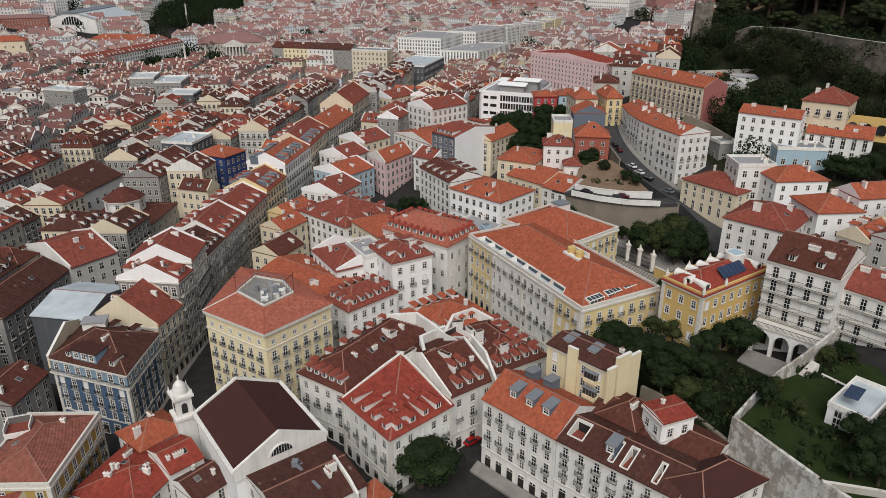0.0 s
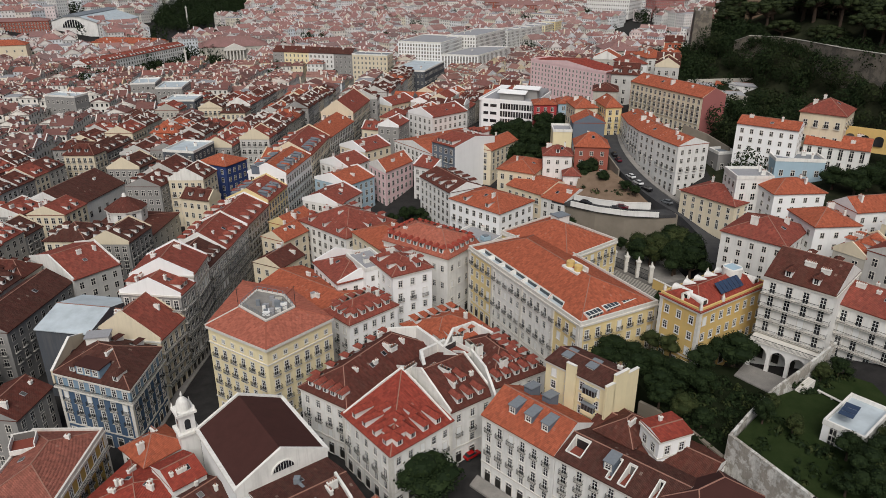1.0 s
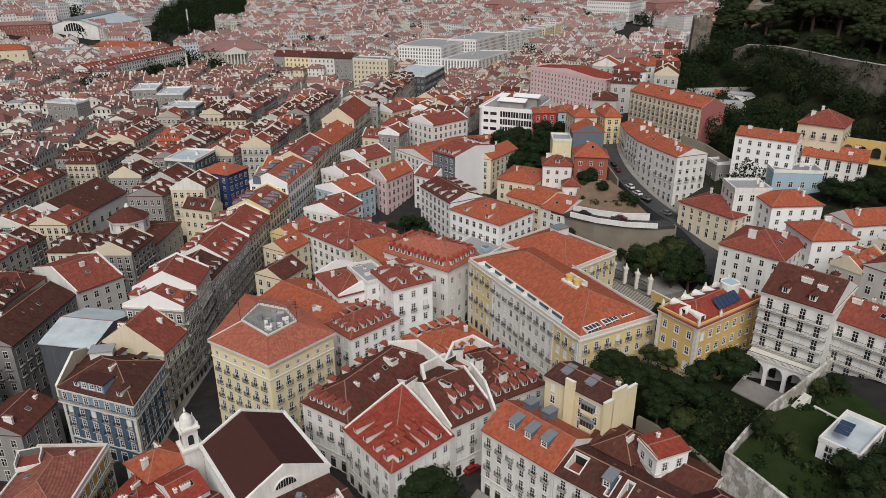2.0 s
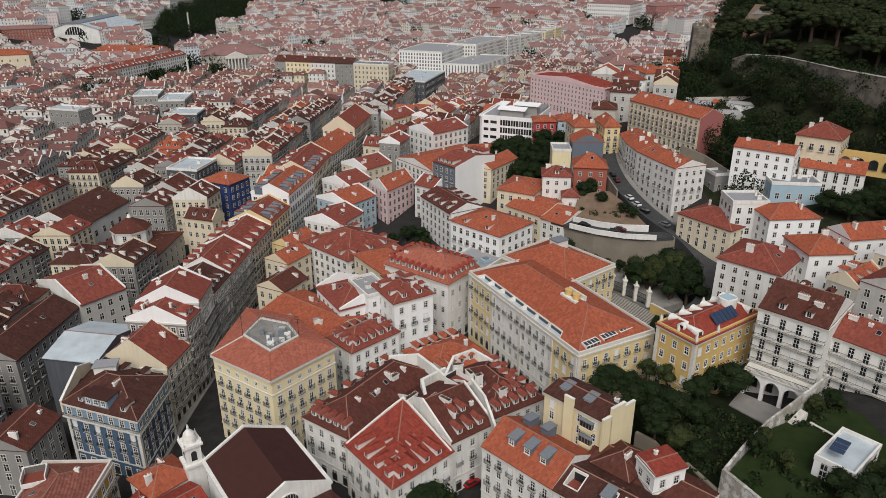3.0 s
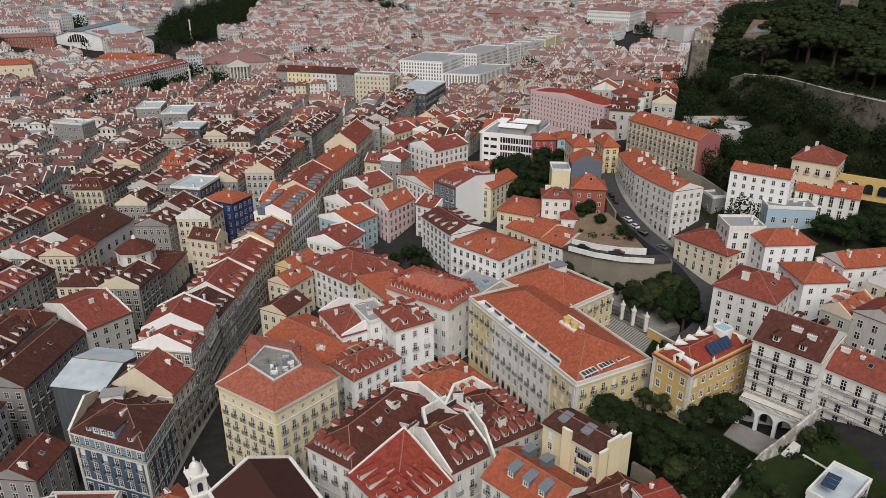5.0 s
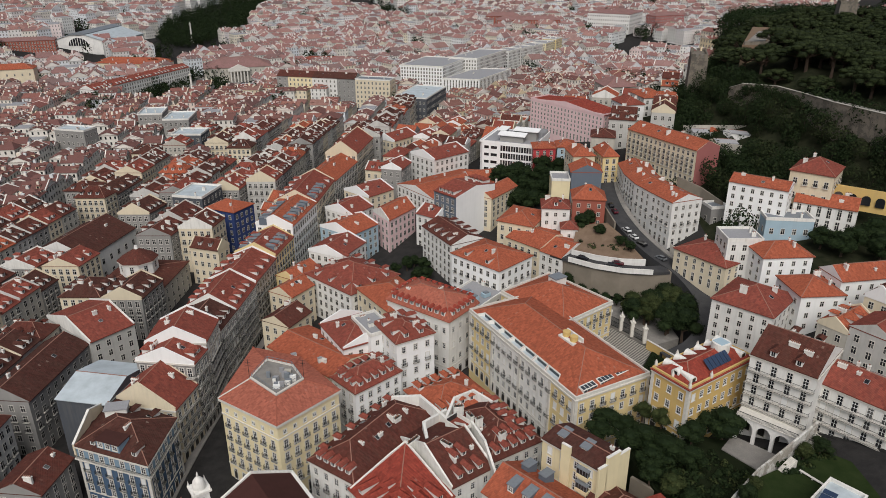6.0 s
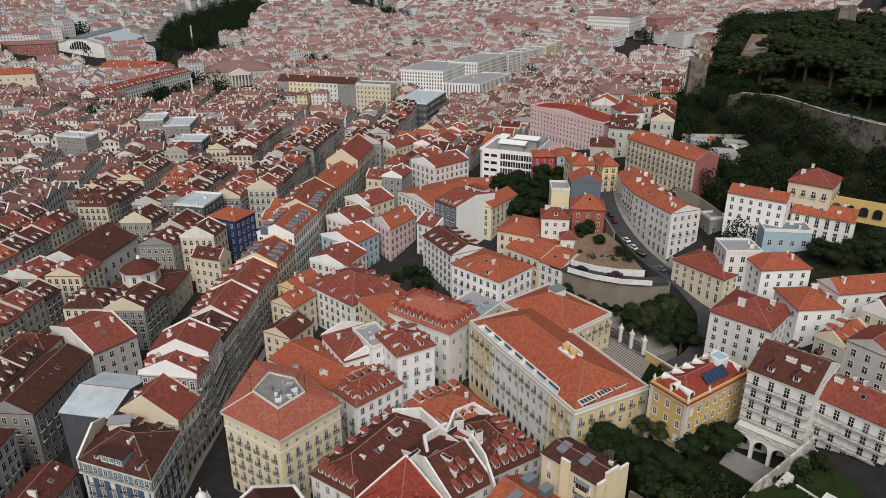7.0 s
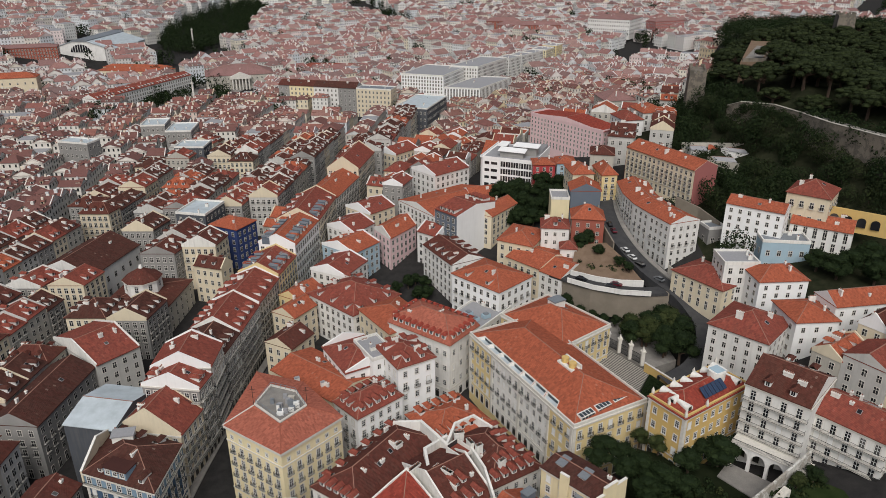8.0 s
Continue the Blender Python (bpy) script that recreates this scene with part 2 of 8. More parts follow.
def land(x, y):
    """The height of the ground: the flat lower town, the castle's hill to the east, and low hills far to the north."""
    z = 34 * ease(1 - beyond(x, y, 140, 900, 60, 440 + 140 * ease((x - 185) / 45)) / 122)
    k = x - 0.32 * max(0.0, y - 360)
    foot = 0.913 * (x - 146.3) + 0.409 * (y - 317.3)
    z += 38 * max(ease(1 - beyond(k, y, 160, 420, 336, 620) / 50), ease(1 - beyond(x, y, 186, 420, 285, 430) / 36),
                  (0.62 * ease((foot + 24) / 18) + 0.38 * ease((foot - 3) / 10)) * ease((352 - y) / 26) * ease((y - 196) / 40))
    z += 10 * math.exp(-((x - 250) ** 2 + (y - 470) ** 2) / 3600)
    z -= 7 * math.exp(-((x - 80) ** 2 + (y - 203) ** 2) / 800)
    z += 24 * math.exp(-((x - 52) ** 2 + (y - 343) ** 2) / 11250)
    z += 45 * ease((y - 760) / 900) + 25 * ease((x - 150) / 500) * ease((y - 560) / 300)
    z += 40 * ease((-330 - x) / 300) * ease((y - 500) / 300)
    return z


# ---- low-level building of meshes ----
class Bag:
    """Collects faces with material slots and roof coordinates, and makes one mesh of them."""

    def __init__(self):
        self.v, self.f, self.m, self.uv = [], [], [], []

    def face(self, pts, slot=0, uv=None):
        n = len(self.v)
        self.v.extend(pts)
        self.f.append(tuple(range(n, n + len(pts))))
        self.m.append(slot)
        self.uv.append(uv or [(0.0, 0.0)] * len(pts))

    def solid(self, pts, faces, slot=0):
        n = len(self.v)
        self.v.extend(pts)
        for f in faces:
            self.f.append(tuple(n + i for i in f))
            self.m.append(slot)
            self.uv.append([(0.0, 0.0)] * len(f))

    def box(self, x0, x1, y0, y1, z0, z1, slot=0, m=None):
        p = [(x0, y0, z0), (x1, y0, z0), (x1, y1, z0), (x0, y1, z0), (x0, y0, z1), (x1, y0, z1), (x1, y1, z1), (x0, y1, z1)]
        if m is not None:
            p = [tuple(m @ Vector(q)) for q in p]
        self.solid(p, ((3, 2, 1, 0), (4, 5, 6, 7), (0, 1, 5, 4), (1, 2, 6, 5), (2, 3, 7, 6), (3, 0, 4, 7)), slot)

    def prism(self, low, high, slot=0, caps=True):
        """A closed ring of points below joined to one above."""
        k = len(low)
        faces = [(i, (i + 1) % k, k + (i + 1) % k, k + i) for i in range(k)]
        if caps:
            faces += [tuple(range(k - 1, -1, -1)), tuple(range(k, 2 * k))]
        self.solid(list(low) + list(high), faces, slot)

    def beam(self, a, b, half, tall, slot=0):
        """A square bar from a to b that sits on that line."""
        a, b = Vector(a), Vector(b)
        s = (b - a).cross(Vector((0, 0, 1)))
        if s.length < 1e-6:
            s = Vector((1, 0, 0))
        s = s.normalized() * half
        u = Vector((0, 0, tall))
        self.prism([a - s, b - s, b + s, a + s], [a - s + u, b - s + u, b + s + u, a + s + u], slot)

    def mesh(self, name, mats, weld=False):
        me = bpy.data.meshes.new(name)
        if weld:
            seen, idx, pts = {}, [], []
            for p in self.v:
                k = (round(p[0], 3), round(p[1], 3), round(p[2], 3))
                if k not in seen:
                    seen[k] = len(pts)
                    pts.append(p)
                idx.append(seen[k])
            self.v, self.f = pts, [tuple(idx[i] for i in f) for f in self.f]
        me.from_pydata([tuple(p) for p in self.v], [], self.f)
        for x in mats:
            me.materials.append(x)
        me.polygons.foreach_set("material_index", self.m)
        layer = me.uv_layers.new(name="UVMap")
        layer.data.foreach_set("uv", [c for f in self.uv for p in f for c in p])
        me.update()
        return me


def part(name, bag, mats, parent, label=""):
    ob = new(name, bag.mesh(name, mats if isinstance(mats, (list, tuple)) else [mats], weld=name == "roof"))
    ob.parent = parent
    return tagged(ob, label)


def child(name, me, parent, m):
    ob = new(name, me)
    ob.parent = parent
    ob.matrix_basis = m
    return ob


def base(name, x, y, z, label, category, group="", kind=""):
    ob = new(name)
    ob.location = (x, y, z)
    return tagged(ob, label, category, group, kind)


# ---- one house, from its footprint ----
PLOTS = []


def inside(p, q):
    return all((q[(i + 1) % len(q)] - q[i]).cross(p - q[i]) > 0 for i in range(len(q)))


def free(q):
    """True where the footprint q meets no plot that is taken."""
    m = sum(q, Vector((0, 0))) / len(q)
    tests = list(q) + [(q[i] + q[i - 1]) / 2 for i in range(len(q))] + [m]
    for o in PLOTS:
        if (o[0] - m).length > 95:
            continue
        if any(inside(p, o) for p in tests) or any(inside(p, q) for p in o) or inside(sum(o, Vector((0, 0))) / len(o), q):
            return False
    return True


def corners(a, b, c):
    """Four corners, counter-clockwise, of the parallelogram with a and c next to b."""
    q = [Vector(a), Vector(b), Vector(c), Vector((a[0] + c[0] - b[0], a[1] + c[1] - b[1]))]
    area = sum(q[i].x * q[(i + 1) % 4].y - q[(i + 1) % 4].x * q[i].y for i in range(4))
    return q if area > 0 else q[::-1]


def grown(q, k):
    """The polygon q with each side moved out by k."""
    out, n = [], len(q)
    for i in range(n):
        p0, p1, p2 = q[i - 1], q[i], q[(i + 1) % n]
        d0, d1 = (p1 - p0).normalized(), (p2 - p1).normalized()
        n0, n1 = Vector((d0.y, -d0.x)), Vector((d1.y, -d1.x))
        s = n0 + n1
        out.append(p1 + s * (k / max(0.3, 1 + n0.dot(n1))))
    return out


def at(q, u, v):
    return (q[0] * (1 - u) + q[1] * u) * (1 - v) + (q[3] * (1 - u) + q[2] * u) * v


def up(p, z):
    return Vector((p.x, p.y, z))


def slope(bag, pts, slot):
    """A roof face with coordinates in metres along its eave and up its slope."""
    e = (pts[1] - pts[0]).normalized()
    n = (pts[1] - pts[0]).cross(pts[-1] - pts[0]).normalized()
    f = n.cross(e)
    bag.face(pts, slot, [((p - pts[0]).dot(e), (p - pts[0]).dot(f)) for p in pts])


def along_ridge(q, short=False):
    """The four corners turned so that the ridge runs from the first to the second."""
    a = (q[1] - q[0]).length + (q[2] - q[3]).length
    b = (q[2] - q[1]).length + (q[3] - q[0]).length
    return q[1:] + q[:1] if (a < b) != short else q


def eaved(q, out, ends):
    """q moved out by out at the eaves and by ends at the gables."""
    e, f = (q[1] - q[0]).normalized(), (q[3] - q[0]).normalized()
    return [q[0] - e * ends - f * out, q[1] + e * ends - f * out, q[2] + e * ends + f * out, q[3] - e * ends + f * out]


def slope_with_holes(bag, pts, slot, holes):
    """A four-cornered slope with openings (u0, u1, v0, v1), as shares of its width and its rise."""
    e = (pts[1] - pts[0]).normalized()
    f = (pts[1] - pts[0]).cross(pts[-1] - pts[0]).normalized().cross(e)
    us = sorted({0.0, 1.0, *(h[0] for h in holes), *(h[1] for h in holes)})
    vs = sorted({0.0, 1.0, *(h[2] for h in holes), *(h[3] for h in holes)})

    def spot(u, v):
        return pts[0].lerp(pts[1], u).lerp(pts[3].lerp(pts[2], u), v)

    for u0, u1 in zip(us, us[1:]):
        for v0, v1 in zip(vs, vs[1:]):
            if not any(h[0] <= u0 < h[1] and h[2] <= v0 < h[3] for h in holes):
                cell = [spot(u0, v0), spot(u1, v0), spot(u1, v1), spot(u0, v1)]
                bag.face(cell, slot, [((p - pts[0]).dot(e), (p - pts[0]).dot(f)) for p in cell])
    return spot


def sunk_terrace(root, spot, hole, floor):
    """The walls, floor and glazed back of a terrace let into a slope."""
    u0, u1, v0, v1 = hole
    a, b, c, d = spot(u0, v0), spot(u1, v0), spot(u1, v1), spot(u0, v1)
    lip = Vector((0, 0, 0.22))
    e, n = (b - a).normalized() * 0.2, Vector((d.x - a.x, d.y - a.y, 0)).normalized() * 0.2
    down = [Vector((p.x, p.y, floor)) for p in (a, b, c, d)]
    for p, q, s in ((a, d, e), (b, c, -e), (d, c, -n), (a, b, n)):
        w = Bag()
        lo = [Vector((p.x, p.y, floor)), Vector((q.x, q.y, floor)), Vector((q.x, q.y, floor)) + s, Vector((p.x, p.y, floor)) + s]
        w.prism(lo, [p + lip, q + lip, q + lip + s, p + lip + s])
        part("terrace_wall", w, LIME, root, "white terrace wall")
    w = Bag()
    w.prism([p - Vector((0, 0, 0.1)) for p in down], [p + Vector((0, 0, 0.05)) for p in down])
    low = v0 < 0.1
    part("terrace_floor", w, T["sheet" if low else "red"], root, "paved terrace floor")
    w = Bag()
    k = n * 1.3
    w.prism([down[3] + e * 2 - k, down[2] - e * 2 - k, down[2] - e * 2 - n, down[3] + e * 2 - n],
            [p + Vector((0, 0, min(2.0, d.z - floor - 0.2))) for p in (down[3] + e * 2 - k, down[2] - e * 2 - k, down[2] - e * 2 - n, down[3] + e * 2 - n)])
    part("terrace_door", w, SKYLIGHT if low else GLASS, root, "glazed terrace doors")


def roof_faces(bag, q, ze, rise, style, slot=0, trim=None, edge=0.25, gable=0, holes=(), root=None):
    """The covering of a roof over q, whose ridge runs along its first side; trim collects ridge tiles. Returns the ridge."""
    z0 = ze + edge
    bag.prism([up(p, ze) for p in q], [up(p, z0) for p in q], slot, caps=False)
    bag.face([up(p, ze) for p in q[::-1]], slot)
    if style == "mansard":
        h = rise * 0.5
        inner = grown(q, -1.6)
        for i in range(4):
            j = (i + 1) % 4
            slope(bag, [up(q[i], z0), up(q[j], z0), up(inner[j], z0 + h), up(inner[i], z0 + h)], slot)
        q, z0, rise, style = inner, z0 + h, rise * 0.5, "hip"
    long, wide = (q[1] - q[0]).length, (q[2] - q[1]).length
    h = min(0.5, 0.5 * wide / max(long, 0.1)) if style == "hip" else 0.0
    r0, r1 = up(at(q, h, 0.5), z0 + rise), up(at(q, 1 - h, 0.5), z0 + rise)
    c = [up(p, z0) for p in q]
    if h > 0.49:
        for i in range(4):
            slope(bag, [c[i], c[(i + 1) % 4], r0], slot)
    else:
        for face in ([c[0], c[1], r1, r0], [c[2], c[3], r0, r1]):
            if holes and face[1].x > face[0].x:
                spot = slope_with_holes(bag, face, slot, holes)
                for hole in holes:
                    sunk_terrace(root, spot, hole, ze + 0.06)
            else:
                slope(bag, face, slot)
        for p0, p1, r in ((c[1], c[2], r1), (c[3], c[0], r0)):
            if h > 0:
                slope(bag, [p0, p1, r], slot)
            else:
                bag.face([p0, p1, r], gable)
    if trim is not None:
        if h < 0.49:
            trim.beam(r0, r1, 0.13, 0.1)
        if h > 0:
            for p, r in ((c[0], r0), (c[3], r0), (c[1], r1), (c[2], r1)):
                trim.beam(p, r, 0.1, 0.09)
    return [r0, r1]


PANES = {}


def lattice(b, xs, ys, zs, slot_of):
    """Fills the cells of a grid to which slot_of(i, j, k) gives a material slot, as one closed and connected shell."""
    nx, ny, nz = len(xs) - 1, len(ys) - 1, len(zs) - 1
    full = {(i, j, k): slot_of(i, j, k) for i in range(nx) for j in range(ny) for k in range(nz)}
    seen = {}

    def spot(i, j, k):
        if (i, j, k) not in seen:
            seen[i, j, k] = len(b.v)
            b.v.append((xs[i], ys[j], zs[k]))
        return seen[i, j, k]

    sides = (((1, 0, 0), ((1, 0, 0), (1, 1, 0), (1, 1, 1), (1, 0, 1))), ((-1, 0, 0), ((0, 1, 0), (0, 0, 0), (0, 0, 1), (0, 1, 1))),
             ((0, 1, 0), ((1, 1, 0), (0, 1, 0), (0, 1, 1), (1, 1, 1))), ((0, -1, 0), ((0, 0, 0), (1, 0, 0), (1, 0, 1), (0, 0, 1))),
             ((0, 0, 1), ((0, 0, 1), (1, 0, 1), (1, 1, 1), (0, 1, 1))), ((0, 0, -1), ((0, 1, 0), (1, 1, 0), (1, 0, 0), (0, 0, 0))))
    for (i, j, k), slot in full.items():
        if slot is None:
            continue
        for (di, dj, dk), ring in sides:
            if full.get((i + di, j + dj, k + dk)) is None and not (dj == 1 and j == ny - 1):
                b.f.append(tuple(spot(i + x, j + y, k + z) for x, y, z in ring))
                b.m.append(slot)
                b.uv.append([(0.0, 0.0)] * 4)


def merged(me):
    """The same mesh with its coplanar cells of one material joined."""
    bm = bmesh.new()
    bm.from_mesh(me)
    bmesh.ops.dissolve_limit(bm, angle_limit=0.01, verts=bm.verts, edges=bm.edges, delimit={"MATERIAL"})
    bm.to_mesh(me)
    bm.free()
    return me


def window_mesh(w, h, kind="plain"):
    """A window: stone surround and sill, white sashes with bars, glass. It stands in the plane y = 0 and faces -y."""
    key = (w, h, kind)
    if key not in PANES:
        b = Bag()
        t, s = 0.16, 0.075
        xs = [-w / 2 - t - 0.06, -w / 2 - t, -w / 2, -w / 2 + s, -s / 2, s / 2, w / 2 - s, w / 2, w / 2 + t, w / 2 + t + 0.06]
        ys = [-0.18, -0.10, -0.06, -0.02, 0.05]
        cut = (0.42, 0.74) if kind != "door" else (0.5, 0.78)
        zs = [-0.16, 0.0, s, h * cut[0], h * cut[0] + s, h * cut[1], h * cut[1] + s, h - s, h, h + t]

        def slot_of(i, j, k):
            if k == 0:
                return 0
            if i in (0, 8):
                return None
            if i in (1, 7) or k == 8:
                return 0 if j > 0 else None
            if kind == "shut":
                return 1 if j > 1 else None
            bar = i in (2, 4, 6) or k in (1, 3, 5, 7)
            if kind == "door" and k < 5:
                return 3 if j > (1 if bar else 2) else None
            return (1 if j > 1 else None) if bar and j < 3 else (2 if j == 3 else None)

        lattice(b, xs, ys, zs, slot_of)
        PANES[key] = merged(b.mesh("window", [STONE, SASH, GLASS, DOOR]))
    return PANES[key]


def railed(name, x0, x1, deep, step, high):
    """A stone slab with an iron railing on its three free sides."""
    b = Bag()
    n = max(4, int((x1 - x0) / step))
    xs = [x0]
    for i in range(n + 1):
        x = x0 + 0.02 + (x1 - x0 - 0.04) * i / n
        xs += [x - 0.02, x + 0.02] if i else [x + 0.02]
    xs[-1] = x1
    ys = [-deep, -deep + 0.045, -deep * 0.5 - 0.02, -deep * 0.5 + 0.02, 0.0]
    zs = [-0.18, -0.02, 0.06, high - 0.08, high]
    last = len(xs) - 2

    def slot_of(i, j, k):
        if k == 0:
            return 0
        end = i in (0, last)
        if k in (1, 3):
            return 1 if j == 0 or end else None
        return 1 if (j == 0 and i % 2 == 0) or (end and j == 2) else None

    lattice(b, xs, ys, zs, slot_of)
    return merged(b.mesh(name, [STONE, IRON]))


def balcony_mesh(w, deep=0.55):
    key = ("balcony", w, deep)
    if key not in PANES:
        PANES[key] = railed("balcony", -w / 2, w / 2, deep, 0.17, 1.0)
    return PANES[key]


def dormer_mesh(tile, w=1.5, h=1.5, deep=3.0):
    """A dormer: rendered cheeks, a window, a small hipped roof of tiles. The front is at y = 0."""
    key = ("dormer", tile, w, h, round(deep, 1))
    if key not in PANES:
        b = Bag()
        b.prism([(-w / 2, 0, -0.6), (w / 2, 0, -0.6), (w / 2, deep, -0.6), (-w / 2, deep, -0.6)],
                [(-w / 2, 0, h), (w / 2, 0, h), (w / 2, deep, h), (-w / 2, deep, h)], 0)
        b.box(-w * 0.32, w * 0.32, -0.03, 0.02, 0.1, h - 0.15, 2)
        for x in (-w * 0.32, -0.03, w * 0.32 - 0.06):
            b.box(x, x + 0.06, -0.06, 0.02, 0.1, h - 0.15, 1)
        b.box(-w * 0.4, w * 0.4, -0.1, 0.02, 0.0, 0.1, 1)
        e = w / 2 + 0.3
        r0, r1 = Vector((0, 0.55, h + 0.75)), Vector((0, deep, h + 0.75))
        c = [Vector((-e, -0.5, h)), Vector((e, -0.5, h)), Vector((e, deep, h)), Vector((-e, deep, h))]
        slope(b, [c[0], c[1], r0], 3)
        slope(b, [c[1], c[2], r1, r0], 3)
        slope(b, [c[3], c[0], r0, r1], 3)
        b.face([c[3], c[2], c[1], c[0]], 0)
        PANES[key] = b.mesh("dormer", [W["white"], SASH, GLASS, T[tile]])
    return PANES[key]


def chimney_mesh(w, d, h):
    key = ("chimney", w, d, h)
    if key not in PANES:
        b = Bag()
        b.box(-w / 2, w / 2, -d / 2, d / 2, -1.2, h, 0)
        b.box(-w / 2 - 0.1, w / 2 + 0.1, -d / 2 - 0.1, d / 2 + 0.1, h - 0.3, h - 0.12, 0)
        n = max(1, int(w / 0.5))
        for i in range(n):
            x = -w / 2 + (i + 0.5) * w / n
            b.box(x - 0.13, x + 0.13, -0.13, 0.13, h, h + 0.35, 1)
        PANES[key] = b.mesh("chimney", [LIME, RIDGE])
    return PANES[key]


def side_frame(p, q, z):
    """The matrix of a wall's own axes: x along it, -y out of it."""
    e = (q - p).normalized()
    return Matrix(((e.x, -e.y, 0, p.x), (e.y, e.x, 0, p.y), (0, 0, 1, z), (0, 0, 0, 1)))


def light_mesh():
    if "rooflight" not in PANES:
        b = Bag()
        b.box(-0.55, 0.55, 0, 1.3, -0.1, 0.12, 0)
        b.box(-0.45, 0.45, 0.1, 1.2, 0.1, 0.15, 1)
        PANES["rooflight"] = b.mesh("rooflight", [T["flat"], GLASS])
    return PANES["rooflight"]


def deck_mesh(run):
    """A balcony along a whole front."""
    key = ("deck", round(run, 1))
    if key not in PANES:
        PANES[key] = railed("long_balcony", 0, run, 1.0, 0.2, 1.02)
    return PANES[key]


def house(label, a, b, c, z0, ze, rise=3.0, wall="white", tile="red", style="hip", floors=4, near=False, sides="0123",
          bays=3.0, balconies=(), decks=(), dormers=0, dtile=None, dside="0123", chimneys=2, lights=1, win=(1.15, 1.95), ground="door", group="", seed=0,
          tier=0, dsize=1.5, holes=(), gables=False, gmat=None, ends=None, name="house", parapet=False, quoins=False, shop=4.0, over=0.45, category="house"):
    """A house on three corners of its footprint; the fourth follows. z0 ground, ze eaves, both in metres.
    style: hip, gable, mansard (ridge along the longer side), gable2 (along the shorter), ridge (along b to c), flat."""
    rnd = random.Random(seed * 7919 + int(a[0] * 10) * 31 + int(a[1] * 10))
    q = corners(a, b, c)
    if style == "ridge":
        bc = math.hypot(c[0] - b[0], c[1] - b[1])
        style = "gable" if bc >= math.hypot(b[0] - a[0], b[1] - a[1]) else "gable2"
    if style == "corner":
        n = min(range(4), key=lambda i: (q[i] - Vector(b)).length)
        q = q[n - 1:] + q[:n - 1]
    else:
        q = along_ridge(q, style == "gable2")
    style = "gable" if style == "gable2" else style
    mid = sum(q, Vector((0, 0))) / 4
    root = base(name, mid.x, mid.y, z0, label, category, group)
    PLOTS.append(q)
    q = [p - mid for p in q]
    ze, deep = ze - z0, -6.0
    body = Bag()
    body.prism([up(p, deep) for p in q], [up(p, ze) for p in q], 0)
    part("wall", body, W[wall], root)
    half = (q[3] - q[0]).length / 2
    roof, ridge = Bag(), Bag()
    k = q
    if style == "flat":
        roof.prism([up(p, ze - 0.05) for p in q], [up(p, ze + 0.12) for p in q], 0)
        r = [up(at(q, 0.3, 0.5), ze), up(at(q, 0.7, 0.5), ze)]
    elif style == "corner":
        # two slopes that rise from the street fronts to fire walls behind them
        k = grown(q, over)
        c4 = [up(p, ze + 0.2) for p in k]
        top = up(q[3], ze + rise)
        roof.prism([up(p, ze) for p in k], c4, 0, caps=False)
        slope(roof, [c4[0], c4[1], top], 0)
        slope(roof, [c4[1], c4[2], top], 0)
        ridge.beam(c4[1], top, 0.12, 0.1)
        for p0 in (q[0], q[2]):
            inn = up((at(q, 0.5, 0.5) - (p0 + q[3]) / 2).normalized() * 0.4, 0)
            fire = Bag()
            face = [up(p0, ze - 1), up(q[3], ze - 1), up(q[3], ze + rise + 0.3), up(p0 * 0.3 + q[3] * 0.7, ze + rise * 0.74 + 0.4), up(p0, ze + 0.5)]
            fire.prism(face, [p + inn for p in face], 0)
            part("fire_wall", fire, LIME, root, "sloping white fire wall")
        half = (q[3] - q[0]).length
        r = [up(q[1], ze), top]
    else:
        k = eaved(q, over, 0.06) if style == "gable" else grown(q, over)
        r = roof_faces(roof, k, ze, rise, style, 0, ridge, gable=1, holes=holes, root=root)
        if gables:
            g = grown(q, 0.12)
            for p0, p1, s in ((g[1], g[2], 1), (g[3], g[0], -1)):
                fire = Bag()
                inn = up((g[0] - g[1]).normalized() * 0.45 * s, 0)
                face = [up(p0, ze - 0.3), up(p1, ze - 0.3), up(p1, ze + 0.75), up((p0 + p1) / 2, ze + rise + 0.8), up(p0, ze + 0.75)]
                fire.prism(face, [p + inn for p in face], 0)
                part("gable_parapet", fire, W[gmat] if gmat else LIME, root, "plastered gable parapet")
    if ends:
        for p0, p1 in ((q[1], q[2]), (q[3], q[0])):
            out = (p1 - p0).normalized()
            out = up(Vector((out.y, -out.x)) * 0.13, 0)
            face = [up(p0, -4), up(p1, -4), up(p1, ze + 0.2), up((p0 + p1) / 2, ze + rise + 0.2), up(p0, ze + 0.2)]
            panel = Bag()
            panel.prism([p + out * 0.1 for p in face], [p + out for p in face], 0)
            part("end_wall", panel, W[ends], root)
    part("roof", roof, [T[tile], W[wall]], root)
    if ridge.v:
        tagged(part("ridge_tiles", ridge, RIDGE, root), kind="stuff")
    if style == "flat" or parapet:
        o, i = grown(q, 0.12), grown(q, -0.3)
        for j in range(4):
            n = (j + 1) % 4
            trim = Bag()
            trim.prism([up(o[j], ze - 0.2), up(o[n], ze - 0.2), up(i[n], ze - 0.2), up(i[j], ze - 0.2)],
                       [up(o[j], ze + 0.9), up(o[n], ze + 0.9), up(i[n], ze + 0.9), up(i[j], ze + 0.9)], 0)
            part("parapet", trim, LIME if style == "flat" else STONE if parapet == "stone" else W[wall], root)
